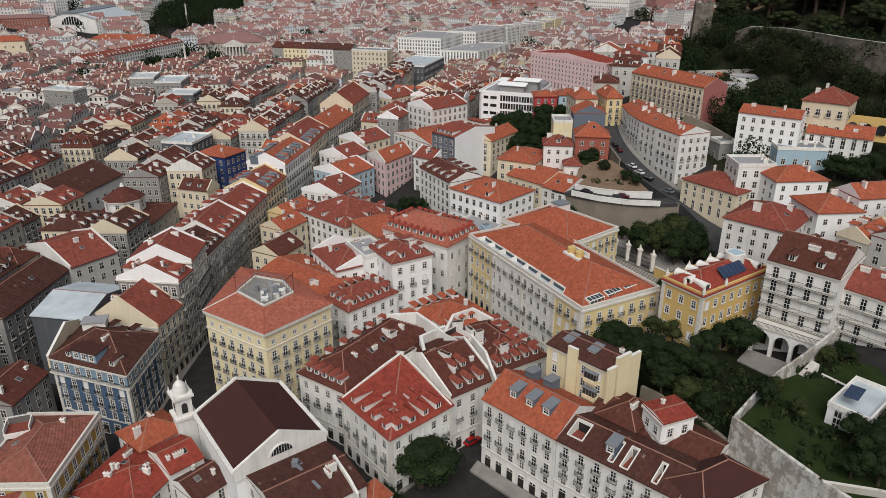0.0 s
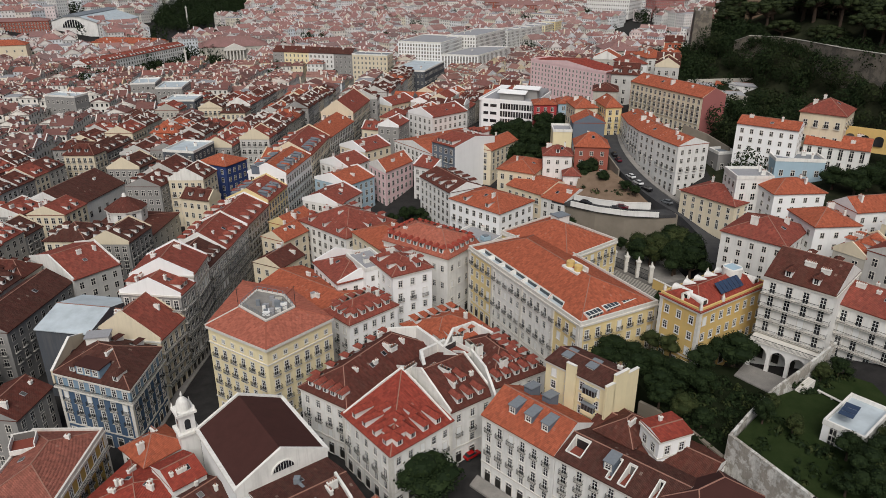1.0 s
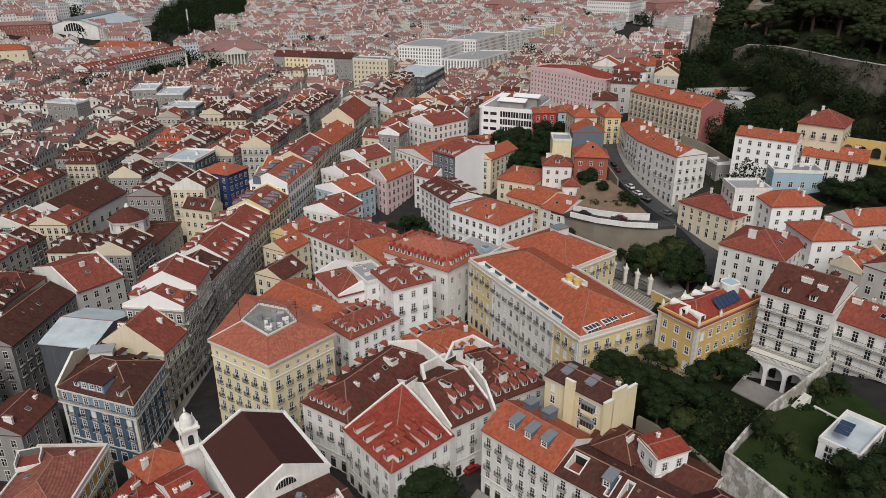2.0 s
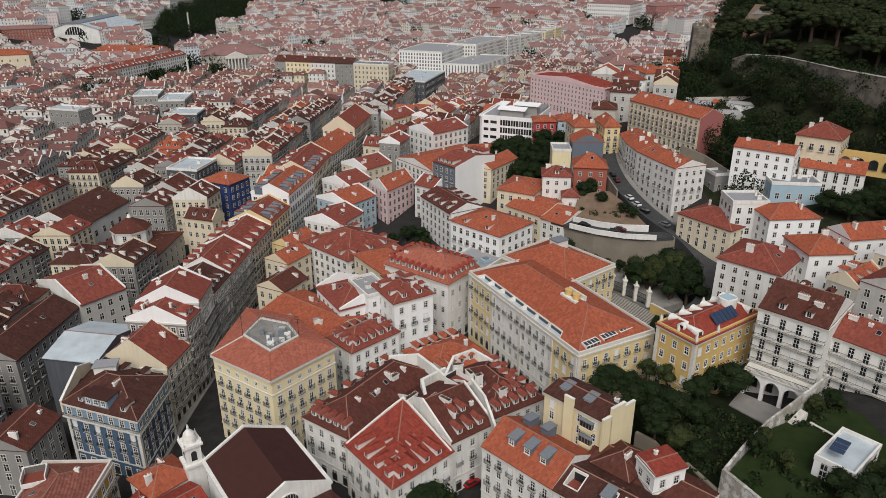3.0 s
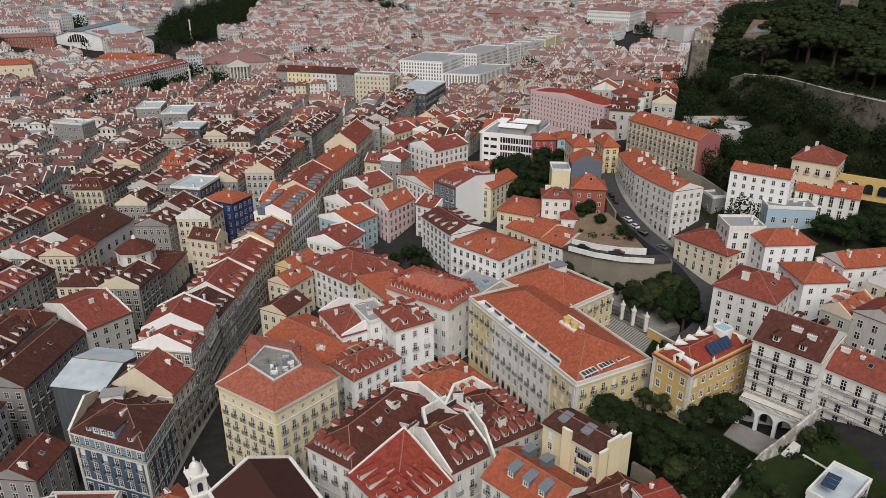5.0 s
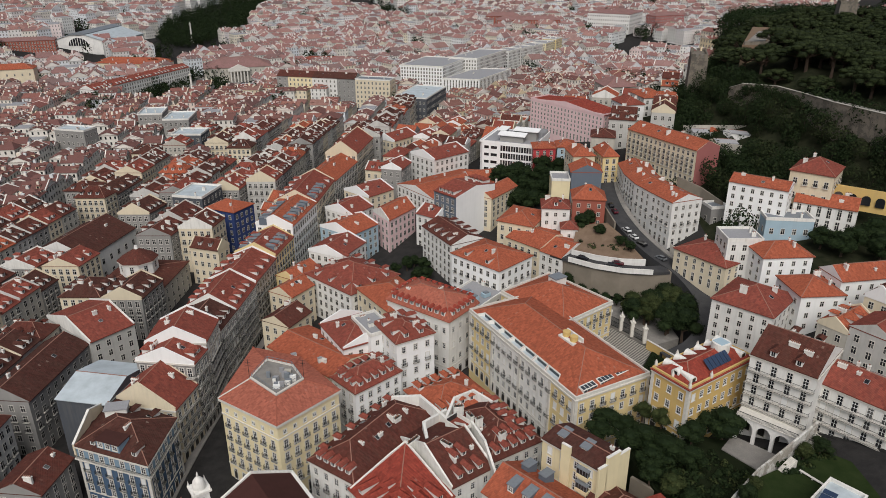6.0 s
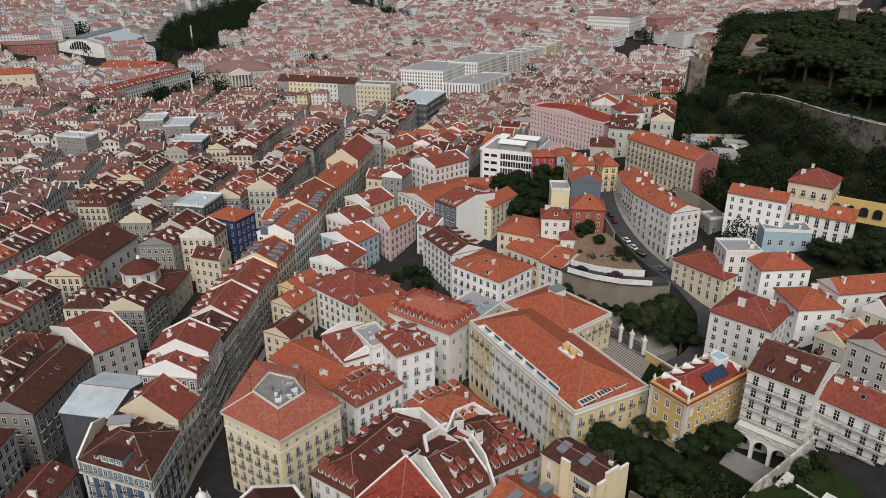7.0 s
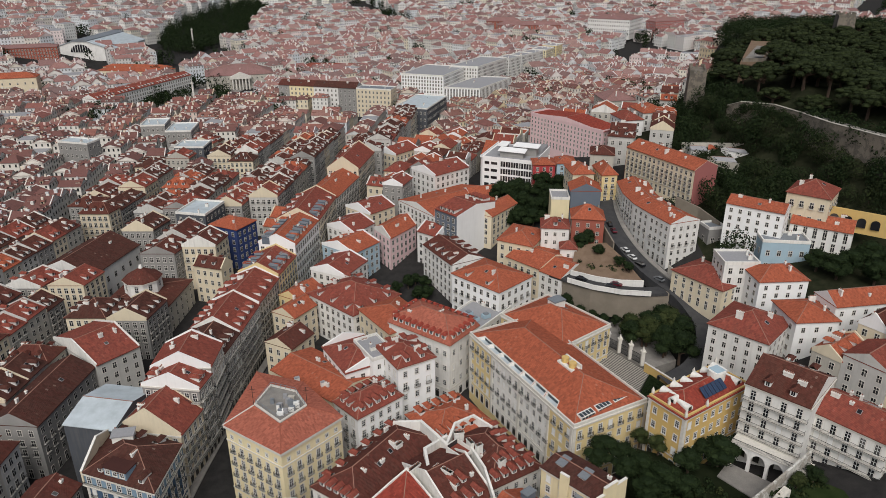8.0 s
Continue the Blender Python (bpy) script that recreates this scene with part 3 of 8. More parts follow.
    if near:
        for what, z, out, tall in (("cornice", ze - 0.55, 0.3, 0.5), ("string_course", shop, 0.12, 0.3)):
            trim = Bag()
            o = grown(q, out)
            trim.prism([up(p, z) for p in o], [up(p, z + tall) for p in o], 0)
            part(what, trim, STONE, root)
        if quoins:
            for i in range(4):
                d0, d1 = (q[i - 1] - q[i]).normalized() * 0.9, (q[(i + 1) % 4] - q[i]).normalized() * 0.9
                o = grown(q, 0.14)[i]
                trim = Bag()
                trim.prism([up(p, 0) for p in (o, o + d1, o + d0 + d1, o + d0)], [up(p, ze) for p in (o, o + d1, o + d0 + d1, o + d0)], 0)
                part("corner_band", trim, STONE, root)
    panes = Bag()
    high = (ze - shop - 0.6) / max(1, floors - 1)
    ww, wh = win
    for s in range(4):
        p0, p1 = q[s], q[(s + 1) % 4]
        run = (p1 - p0).length
        n = int((run - 0.8) / bays)
        e = (p1 - p0).normalized()
        faces = [c for c, v in (("E", e.y), ("W", -e.y), ("S", e.x), ("N", -e.x)) if v > 0.6]
        if ends and s % 2:
            continue
        away = mid + (p0 + p1) / 2
        if n < 1 or Vector((e.y, -e.x)).dot(away.normalized()) > 0.12 or not (str(s) in sides or any(c in sides for c in faces)):
            continue
        m = side_frame(p0, p1, 0)
        for f in range(floors):
            z = 0.0 if f == 0 else shop + (f - 1) * high + (high - wh) * 0.42
            if f in decks:
                child("long_balcony", deck_mesh(run), root, m @ Matrix.Translation((0, 0, z - 0.45)))
            for i in range(n):
                x = 0.4 + (run - 0.8) * (i + 0.5) / n
                hh = wh if f else min(3.0, shop - 0.7)
                if near:
                    kind = "plain" if f else ground
                    if kind == "plain" and rnd.random() < 0.08:
                        kind = "shut"
                    low = f in balconies or f in decks
                    zz = z - (0.45 if low else 0)
                    child("window", window_mesh(ww if f else max(ww, 1.55), round(hh + (0.45 if low else 0), 2), kind), root, m @ Matrix.Translation((x, 0, zz)))
                    if f in balconies:
                        child("balcony", balcony_mesh(round(ww + 0.7, 2)), root, m @ Matrix.Translation((x, 0, zz)))
                else:
                    t = 0.13
                    panes.box(x - ww / 2 - t, x + ww / 2 + t, -0.07, 0.0, z - 0.1, z + hh + t, 0, m)
                    for x0, x1 in ((x - ww / 2, x - 0.06), (x + 0.06, x + ww / 2)):
                        for u0, u1 in ((0.03, 0.6), (0.66, 1.0)):
                            panes.face([m @ Vector(v) for v in ((x0, -0.075, z + hh * u0), (x1, -0.075, z + hh * u0),
                                                               (x1, -0.075, z + hh * u1), (x0, -0.075, z + hh * u1))], 1)
                    if f in balconies or f in decks:
                        panes.box(x - ww / 2 - 0.35, x + ww / 2 + 0.35, -0.5, 0, z - 0.16, z, 0, m)
                        panes.box(x - ww / 2 - 0.35, x + ww / 2 + 0.35, -0.5, -0.46, z + 0.85, z + 0.95, 2, m)
                        for b0 in range(7):
                            xb = x - ww / 2 - 0.35 + (ww + 0.66) * b0 / 6
                            panes.box(xb, xb + 0.06, -0.5, -0.46, z, z + 0.85, 2, m)
    if panes.v:
        tagged(part("glazing", panes, [STONE, GLASS, IRON], root), kind="stuff")
    if dormers and style != "flat":
        for s in range(4):
            if str(s) not in dside or (style == "gable" and s % 2) or (style == "corner" and s > 1):
                continue
            p0, p1 = k[s], k[(s + 1) % 4]
            run = (p1 - p0).length
            n = min(dormers, int((run - 2.4) / 2.5))
            back = 1.3
            lift = rise * back / max(half + over, 1)
            if style == "mansard":
                back, lift = 0.7, rise * 0.5 * 0.7 / 1.6
            reach = 1.7 if style == "mansard" else min(4.6, 0.6 + dsize * (half + over) / max(rise, 1) * 0.7)
            for i in range(n):
                x = 1.8 + (run - 3.6) * ((i + 0.5) / n)
                child("dormer", dormer_mesh(dtile or tile, dsize, dsize, reach), root, side_frame(p0, p1, ze + 0.25 + lift) @ Matrix.Translation((x, back, 0)))
            for i in range(tier):
                x, up2 = run * (0.3 + 0.4 * (i + 0.5) / tier), half * 0.5
                child("dormer", dormer_mesh(dtile or tile, 1.4, 1.4), root, side_frame(p0, p1, ze + 0.25 + rise * up2 / (half + over)) @ Matrix.Translation((x, up2, 0)))
            if style == "corner":
                for x in (run * 0.42, run * 0.62):
                    x, up2 = (x if s else run - x), 5.2
                    child("dormer", dormer_mesh(dtile or tile, 1.3, 1.3), root, side_frame(p0, p1, ze + 0.25 + rise * up2 / half) @ Matrix.Translation((x, up2, 0)))
    tilt = math.atan2(rise, half + over)
    for i in range(chimneys):
        p = at(q, rnd.uniform(0.12, 0.88), rnd.choice((rnd.uniform(0.2, 0.4), rnd.uniform(0.6, 0.8))))
        w = rnd.choice((0.6, 0.9, 1.4, 2.0))
        e = (r[1] - r[0]).normalized() if (r[1] - r[0]).length > 0.1 else Vector((1, 0, 0))
        d = p - Vector((r[0].x, r[0].y))
        far = abs(d.x * -e.y + d.y * e.x)
        z = ze + (0 if style == "flat" else 0.25 + rise * max(0.0, 1 - far / max(half, 1)) * 0.85)
        child("chimney", chimney_mesh(w, 0.6, rnd.choice((1.2, 1.6, 2.0))), root,
              Matrix.Translation((p.x, p.y, z)) @ Matrix.Rotation(math.atan2(e.y, e.x) + rnd.choice((0, math.pi / 2)), 4, "Z"))
    if style in ("gable", "hip") and half > 3:
        for i in range(lights):
            s = rnd.choice((0, 2))
            p0, p1 = k[s], k[s + 1 if s == 0 else 3]
            run = (p1 - p0).length
            x, v = run * rnd.uniform(0.36, 0.64), rnd.uniform(0.35, 0.62) * (half + over)
            child("rooflight", light_mesh(), root, side_frame(p0, p1, ze + 0.28 + rise * v / (half + over)) @ Matrix.Translation((x, v, 0)) @ Matrix.Rotation(tilt, 4, "X"))
    return root


# ---- the ground, one sheet out to the horizon ----
def ground_sheet():
    steps = [-4500, -3000, -2000, -1400, -1000] + list(range(-800, 801, 16)) + [1000, 1400, 2000, 3000, 4500]
    rows = [-4500, -2000, -1000, -500, -200] + list(range(-100, 1201, 16)) + [1300, 1400, 1600, 1800, 2200, 2800, 3600, 4500]
    v = [(x, y, land(x, y)) for y in rows for x in steps]
    n = len(steps)
    f = [(j * n + i, j * n + i + 1, (j + 1) * n + i + 1, (j + 1) * n + i) for j in range(len(rows) - 1) for i in range(n - 1)]
    me = bpy.data.meshes.new("ground")
    me.from_pydata(v, [], f)
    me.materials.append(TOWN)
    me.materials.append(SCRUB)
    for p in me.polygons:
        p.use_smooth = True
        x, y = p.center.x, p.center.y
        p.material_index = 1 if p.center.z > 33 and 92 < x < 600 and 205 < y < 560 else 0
    tagged(new("ground", me), "grey paved and earthen ground of the old town", "ground", kind="structure")


ground_sheet()


# ---- the houses near the camera's line ----
GABLES = []
house("white corner house with crimson tiled roof and dormers", (-21.9, 129.2), (-10.5, 115.2), (1.9, 126.7), 0.3, 14.5, rise=4.6, tile='crimson', style='corner', floors=4, dormers=4, dsize=1.6, balconies=(2,), quoins=True, chimneys=0, near=True, sides='ESW')
house("white town house wing with dark brown roof", (-21.2, 130.5), (-32.9, 138.6), (-14.5, 165.1), 0.5, 15.0, rise=4.5, tile='brown', style='hip', floors=4, dormers=6, dtile='red', dside='01', tier=0, balconies=(2,), win=(1.2, 2.0), chimneys=6, lights=3, near=True, sides='ESW')
house("white house wing with orange roof and dormers", (-11.0, 166.4), (-2.0, 153.6), (12.6, 163.8), 0.8, 16.0, rise=3.2, tile='orange', style='hip', floors=4, dormers=5, dside='02', near=True, sides='ESW')
house("white house wing with brown roof and red dormers", (11.1, 137.6), (24.6, 146.1), (13.0, 164.6), 0.8, 15.0, rise=4.5, tile='brown', style='hip', floors=4, dormers=5, dside='03', tier=3, dtile='red', balconies=(2,), chimneys=3, near=True, sides='ESW')
house("white middle house with brown roof and dormers", (1.6, 128.8), (11.6, 136.1), (-1.5, 154.1), 0.6, 15.0, rise=5, tile='brown', style='gable2', floors=4, dormers=3, dside='0', tier=2, dtile='red', gables=True, balconies=(2,), chimneys=2, near=True, sides='ESW')
house("white apartment house with orange roof and shops", (21.9, 112.2), (8.4, 125.6), (18.3, 135.6), 0.3, 17.0, rise=4, tile='orange', style='gable', floors=5, balconies=(2, 4), shop=4.5, chimneys=0, lights=0, near=True, sides='ESW')
house("white apartment house with dark brown roof", (40.5, 95.9), (22.0, 112.1), (29.9, 121.1), 3.1, 17.0, rise=2.5, tile='dark', style='gable', floors=5, balconies=(2, 3, 4), holes=((0.05, 0.19, 0.3, 0.92), (0.43, 0.48, 0.12, 0.85), (0.53, 0.6, 0.12, 0.85), (0.78, 0.83, 0.12, 0.8)), lights=0, chimneys=0, near=True, sides='ESW')
house("white rear house with a worn brown roof", (49.3, 104.0), (30.2, 121.4), (36.4, 128.4), 6.0, 17.2, rise=1.8, tile='rust', style='gable', floors=3, chimneys=1, lights=0)
house("hipped end house with a smooth brown roof", (38.5, 100.0), (44.0, 93.2), (57.4, 100.6), 5.0, 17.3, rise=3.2, tile='smooth', style='hip', floors=4, chimneys=0, lights=0, near=True, sides='ESW')
house("small wing with a hipped brown roof", (31.0, 118.4), (37.0, 112.8), (44.4, 119.6), 8.0, 18.3, rise=3.0, tile='rust', style='hip', floors=3, chimneys=1, lights=0)
house("pale yellow house with dark roof", (22.6, 133.6), (33.5, 122.6), (40.4, 127.8), 12.0, 25.6, rise=1.6, tile='dark', style='gable', floors=4, wall='pale', near=True, sides='ESW', chimneys=1, lights=0)
for path, label in ((((26.4, 129.0, 27.8), (27.9, 127.5, 27.8)), "tall pale yellow chimney wall"), (((33.2, 122.0, 26.4), (35.2, 123.5, 26.4)), "pale yellow stepped end wall"), (((35.2, 123.5, 28.2), (38.4, 125.9, 28.2)), "raised middle of a pale yellow end wall"),
                    (((38.4, 125.9, 27.2), (41.0, 127.9, 27.2)), "pale yellow shoulder of an end wall")):
    GABLES.append((path, label))
house("yellow palace with orange hipped roof", (7.7, 193.6), (32.4, 147.2), (53.6, 158.5), 6.0, 26.4, rise=5, tile='orange', floors=5, wall='yellow', balconies=(2, 4), parapet='stone', over=-0.1, quoins=True, chimneys=0, lights=0, holes=((0.06, 0.168, 0.02, 0.19), (0.174, 0.282, 0.02, 0.19), (0.288, 0.396, 0.02, 0.19), (0.402, 0.51, 0.02, 0.19), (0.516, 0.624, 0.02, 0.19), (0.63, 0.738, 0.02, 0.19), (0.744, 0.852, 0.02, 0.19)), near=True, sides='ESW')
house("north wing of the yellow palace", (35.3, 184.9), (52.5, 198.9), (35.5, 219.8), 12.0, 26.4, rise=5, tile='orange', floors=4, wall='yellow', chimneys=0, parapet='stone', over=-0.1, balconies=(3,), near=True, sides='ESW')
house("ochre mansion with crimson roof", (52.2, 152.5), (58.5, 143.2), (79.4, 157.4), 15.0, 32.0, rise=3, tile='crimson', floors=4, wall='ochre', parapet=True, quoins=True, balconies=(), chimneys=0, lights=0, near=True, sides='ESW')
house("grey apartment house over an arcade", (85.9, 160.8), (74.0, 148.3), (85.1, 137.7), 18.0, 39.0, rise=4.5, tile='rust', style='ridge', floors=6, wall='white', decks=(2, 3, 4, 5), win=(1.3, 2.3), bays=3.3, lights=2, chimneys=4, dormers=2, near=True, sides='W')
house("white apartment house with red roof", (98.6, 151.2), (88.3, 142.3), (99.5, 129.4), 18.0, 35.0, rise=3.5, tile='red', style='ridge', floors=5, decks=(1, 2, 3, 4), win=(1.3, 2.3), bays=3.1, lights=4, chimneys=5, near=True, sides='ESW')
house("white town house with red hipped roof", (-31.6, 168.5), (-24.0, 160.5), (-12.4, 171.6), 1.0, 19.0, rise=3.5, tile='red', floors=5, wall='clean', dormers=5, balconies=(2, 3), near=True, sides='ESW')
house("tall white house with red roof", (-21.2, 187.2), (-13.7, 174.7), (-3.1, 181.0), 1.8, 26.0, rise=2.4, tile='red', floors=6, wall='clean', dormers=2, balconies=(4,), near=True, sides='ESW')
house("white stepped house with red roof", (-38.4, 193.1), (-29.3, 178.2), (-17.2, 185.5), 1.7, 22.0, rise=2.6, gables=True, gmat='clean', tile='red', floors=5, wall='clean')
house("flat-roofed white block with rooftop skylights", (-28.4, 191.6), (-21.6, 180.4), (-15.0, 184.4), 1.8, 25.0, tile='flat', style='flat', floors=6, wall='clean', chimneys=2, win=(0.9, 1.5), bays=3.4)
house("wide house with low terracotta roof", (-53.6, 186.4), (-32.0, 169.7), (-22.1, 182.5), 1.3, 18.0, rise=2, tile='orange', style='gable', floors=4, wall='cream')
house("long grey house with red mansard roof", (-18.6, 205.8), (1.3, 190.8), (10.7, 203.3), 3.3, 24.0, rise=5, tile='salmon', dtile='crimson', style='mansard', floors=4, wall='white', dormers=9, near=True, sides='ESW')
house("flat building site with blue plant", (-0.6, 216.2), (10.7, 207.8), (23.5, 225.0), 5.5, 19.0, tile='flat', style='flat', floors=4)
house("white mansion with a broad orange roof and pink-framed windows", (2.5, 237.5), (18.7, 221.8), (31.5, 235.0), 7.2, 26.6, rise=3.4, tile='orange', style='hip', floors=5, wall='clean', balconies=(2, 3), chimneys=1, dormers=2, dside='0')
house("house with two red roofs and dormers", (-51.0, 236.1), (-32.2, 218.8), (-16.8, 235.4), 4.5, 19.0, rise=5, tile='red', floors=4, dormers=3)
house("low orange roofed house", (-30.2, 220.0), (-18.2, 202.9), (-5.0, 212.2), 3.7, 21.0, rise=3, tile='orange', floors=4, wall='cream')
house("long cream house with an orange roof", (28.4, 276.0), (20.5, 259.0), (33.5, 252.0), 11.5, 31.0, rise=2.6, tile='orange', floors=5, wall='cream', style='hip', chimneys=1)
house("low cream wing with a long orange tiled roof", (37.0, 266.0), (23.5, 252.5), (35.0, 240.5), 11.0, 26.8, rise=2.8, tile='orange', floors=4, wall='cream', style='ridge', balconies=(3,), chimneys=1, lights=0)
house("orange roofed end house above the road", (47.5, 254.0), (35.0, 240.5), (42.0, 233.5), 11.5, 26.2, rise=2.8, tile='orange', floors=4, wall='white', style='ridge', chimneys=1)
house("brown roofed old house with roof windows", (-9.0, 268.0), (2.6, 247.5), (15.0, 254.5), 8.2, 25.2, rise=3, tile='brown', floors=5, style='gable', dormers=4, dside='02')
house("pink house with red roof", (-31.0, 288.6), (-23.2, 276.2), (-13.0, 292.6), 9.6, 24.2, rise=3, tile='orange', floors=4, wall='pink', style='gable', gables=True)
house("slate blue house with a white party wall", (-4.4, 282.4), (4.6, 273.0), (21.4, 291.0), 14.0, 35.4, rise=2.2, tile='red', style='gable2', floors=6, wall='slate', dormers=4, ends='clean', balconies=(2, 3, 4))
house("wide hall with low red roof", (-22.4, 321.0), (-4.6, 298.0), (26.0, 322.0), 15.2, 25.5, rise=3.2, tile='orange', floors=3, style='ridge', lights=2)
house("long low house with an orange roof behind the trees", (8.0, 334.0), (12.0, 322.0), (40.0, 331.0), 18.0, 27.0, rise=2.6, tile='orange', floors=3, style='gable')

house("long pink building with a dark red roof", (58.0, 399.0), (47.0, 390.0), (78.2, 348.0), 36.0, 51.8, rise=2.6, tile='crimson', style='gable2', floors=6, wall='pink', bays=2.4, win=(0.75, 1.25), chimneys=0, lights=0, parapet=True)
house("red painted corner house with tiled roof", (42.4, 341.0), (42.2, 330.0), (52.8, 330.6), 27.0, 40.2, rise=2, tile='orange', floors=4, wall='red', chimneys=1)
house("pale blue house with an orange hipped roof", (54.0, 342.0), (53.6, 331.0), (62.6, 331.6), 27.0, 40.6, rise=2.2, tile='orange', floors=4, wall='sky', balconies=(2,), chimneys=1)
house("bare rendered house with a brown roof", (69.0, 330.0), (66.5, 318.0), (77.0, 316.0), 33.0, 49.0, rise=2.6, tile='brown', floors=3, wall='stone', win=(0.9, 1.5), bays=4, chimneys=1)
house("yellow house with balconies on the hill road", (65.6, 306.0), (67.0, 292.0), (73.6, 292.8), 31.0, 47.0, rise=3.6, tile='orange', floors=5, wall='yellow', balconies=(2, 3), bays=2.4, chimneys=2)
house("orange roofed house behind the slate gable", (54.0, 312.0), (55.5, 298.0), (65.0, 299.0), 29.0, 45.5, rise=3.2, tile='orange', floors=4, wall='cream', chimneys=3)
house("slate grey gabled house with one small window", (53.6, 297.0), (52.8, 285.2), (65.4, 284.8), 27.0, 42.2, rise=3.2, tile='orange', style='gable2' , floors=4, wall='slate', sides='E', chimneys=1, lights=0)
house("pale yellow ruin with a blank wall", (45.4, 296.0), (44.8, 285.4), (52.4, 284.8), 22.0, 38.8, tile='flat', style='flat', floors=3, wall='pale', sides='', chimneys=0)
house("brick red house with a tiled roof", (51.0, 273.0), (49.8, 262.4), (62.2, 260.6), 21.0, 38.6, rise=4.4, tile='orange', floors=5, wall='brick', win=(1.1, 1.5), bays=3.0, chimneys=1, shop=3.4)
house("small white house with red roof", (38.4, 268.0), (37.4, 258.2), (48.0, 257.0), 15.0, 36.4, rise=2.8, tile='red', floors=6, win=(1.0, 1.5), bays=3.2, dormers=1, dside='0', chimneys=2)
house("tiny white house with a red tiled roof", (44.6, 256.0), (43.9, 250.2), (50.0, 249.4), 15.0, 31.0, rise=2.2, tile='red', floors=4, win=(0.9, 1.3), chimneys=0, lights=0)
house("curved white terrace house with orange roof", (94.2, 246.9), (82.0, 242.2), (77.5, 253.9), 27.0, 44.0, rise=2.5, tile="orange", style="ridge", floors=5, bays=2.8, win=(0.95, 1.6), wall="white", balconies=(2,), chimneys=3, group="curved terrace", over=0.2)
house("curved white terrace house with orange roof", (89.9, 257.8), (77.5, 253.9), (74.1, 264.7), 28.5, 44.0, rise=2.5, tile="orange", style="ridge", floors=5, bays=2.8, win=(0.95, 1.6), wall="white", balconies=(2,), chimneys=3, group="curved terrace", over=0.2)
house("curved white terrace house with orange roof", (87.0, 266.2), (74.1, 264.7), (72.7, 277.0), 30.0, 44.0, rise=2.5, tile="orange", style="ridge", floors=5, bays=2.8, win=(0.95, 1.6), wall="white", balconies=(2,), chimneys=3, group="curved terrace", over=0.2)
house("curved white terrace house with orange roof", (85.7, 276.3), (72.7, 277.0), (73.6, 292.7), 31.5, 44.0, rise=2.5, tile="orange", style="ridge", floors=5, bays=2.8, win=(0.95, 1.6), wall="white", balconies=(2,), chimneys=3, group="curved terrace", over=0.2)
house("rose gabled apartment house", (81.0, 310.0), (99.7, 274.2), (111.1, 281.2), 40.0, 54.5, rise=3, tile='orange', style='gable', floors=5, wall='cream', balconies=(1, 2, 3), win=(1.0, 1.7), bays=2.5, chimneys=5, ends='rose')
house("white house with a red hipped roof on the hill road", (90.0, 385.0), (93.5, 369.0), (104.0, 371.3), 38.0, 52.5, rise=3.4, tile='red', floors=4, wall='clean', win=(1.1, 1.7), bays=3.6, chimneys=2)
house("white neighbour house with orange roofs", (103.0, 398.0), (106.0, 380.0), (120.0, 383.0), 40.0, 54.0, rise=3.2, tile='orange', floors=4, wall='white', chimneys=4)
house("grey house with a pale pink roof", (92.0, 443.0), (94.5, 421.0), (113.0, 424.0), 36.0, 52.0, rise=4.5, tile='far', floors=4, wall='stone', chimneys=2)
house("grey shed with a sheet metal canopy", (97.5, 255.0), (98.8, 248.4), (105.5, 249.8), 33.0, 39.6, tile='metal', style='flat', floors=1, wall='grey', chimneys=0)
house("white five storey house with red roof", (107.5, 252.1), (101.2, 242.6), (117.2, 231.0), 36.0, 52.2, win=(0.95, 1.5), bays=3.0, rise=1.8, tile='orange', style='gable', floors=5, wall='clean')
house("grey mansion with red hipped roof", (132.0, 255.6), (122.8, 243.8), (134.0, 235.0), 41.0, 56.0, rise=4.2, tile='red', floors=3, wall='cream', win=(1.2, 2.2), bays=3.0, balconies=(1, 2), quoins=False)
house("low white house with long red roof", (129.3, 247.9), (123.5, 238.7), (140.5, 228.0), 38.0, 46.0, rise=3, tile='orange', style='gable', floors=3)
house("light blue rendered house", (111.3, 237.5), (110.2, 228.6), (125.8, 226.6), 32.0, 43.0, tile='metal', style='flat', floors=2, wall='sky')
house("white house with flat terrace", (91.2, 222.6), (91.2, 212.0), (102.6, 211.9), 27.0, 42.0, tile='flat', style='flat', floors=4)
house("white house with orange roof", (98.3, 215.1), (99.2, 202.6), (115.2, 203.8), 27.0, 40.0, rise=3, tile='orange', floors=4, wall='clean', win=(0.95, 1.5), bays=3.4)
house("white corner house with orange roof", (98.9, 191.8), (100.0, 178.3), (112.7, 179.3), 24.0, 39.0, rise=3, tile='orange', floors=4, wall='clean', win=(0.95, 1.5), bays=3.4)
house("large white house with orange roof", (111.8, 193.3), (113.5, 183.8), (133.6, 187.3), 24.0, 41.0, rise=3, tile='orange', style='gable', floors=5, wall='clean', win=(0.95, 1.5), bays=3.4)
house("pale grey house with red roof", (89.7, 196.8), (77.1, 183.3), (89.7, 171.5), 20.0, 36.0, rise=4, tile='red', floors=5, wall='white', win=(0.95, 1.6), bays=3.2)
house("low white house with curly gable", (91.6, 233.7), (78.8, 224.7), (90.4, 208.2), 25.0, 34.0, rise=3, tile='red', floors=3, wall='cream', win=(0.9, 1.5), bays=3.2)
house("white villa with solar roof", (81.0, 118.6), (71.4, 110.2), (76.2, 104.8), 21.4, 26.4, tile='sheet', chimneys=0, style='flat', floors=2, wall='clean')
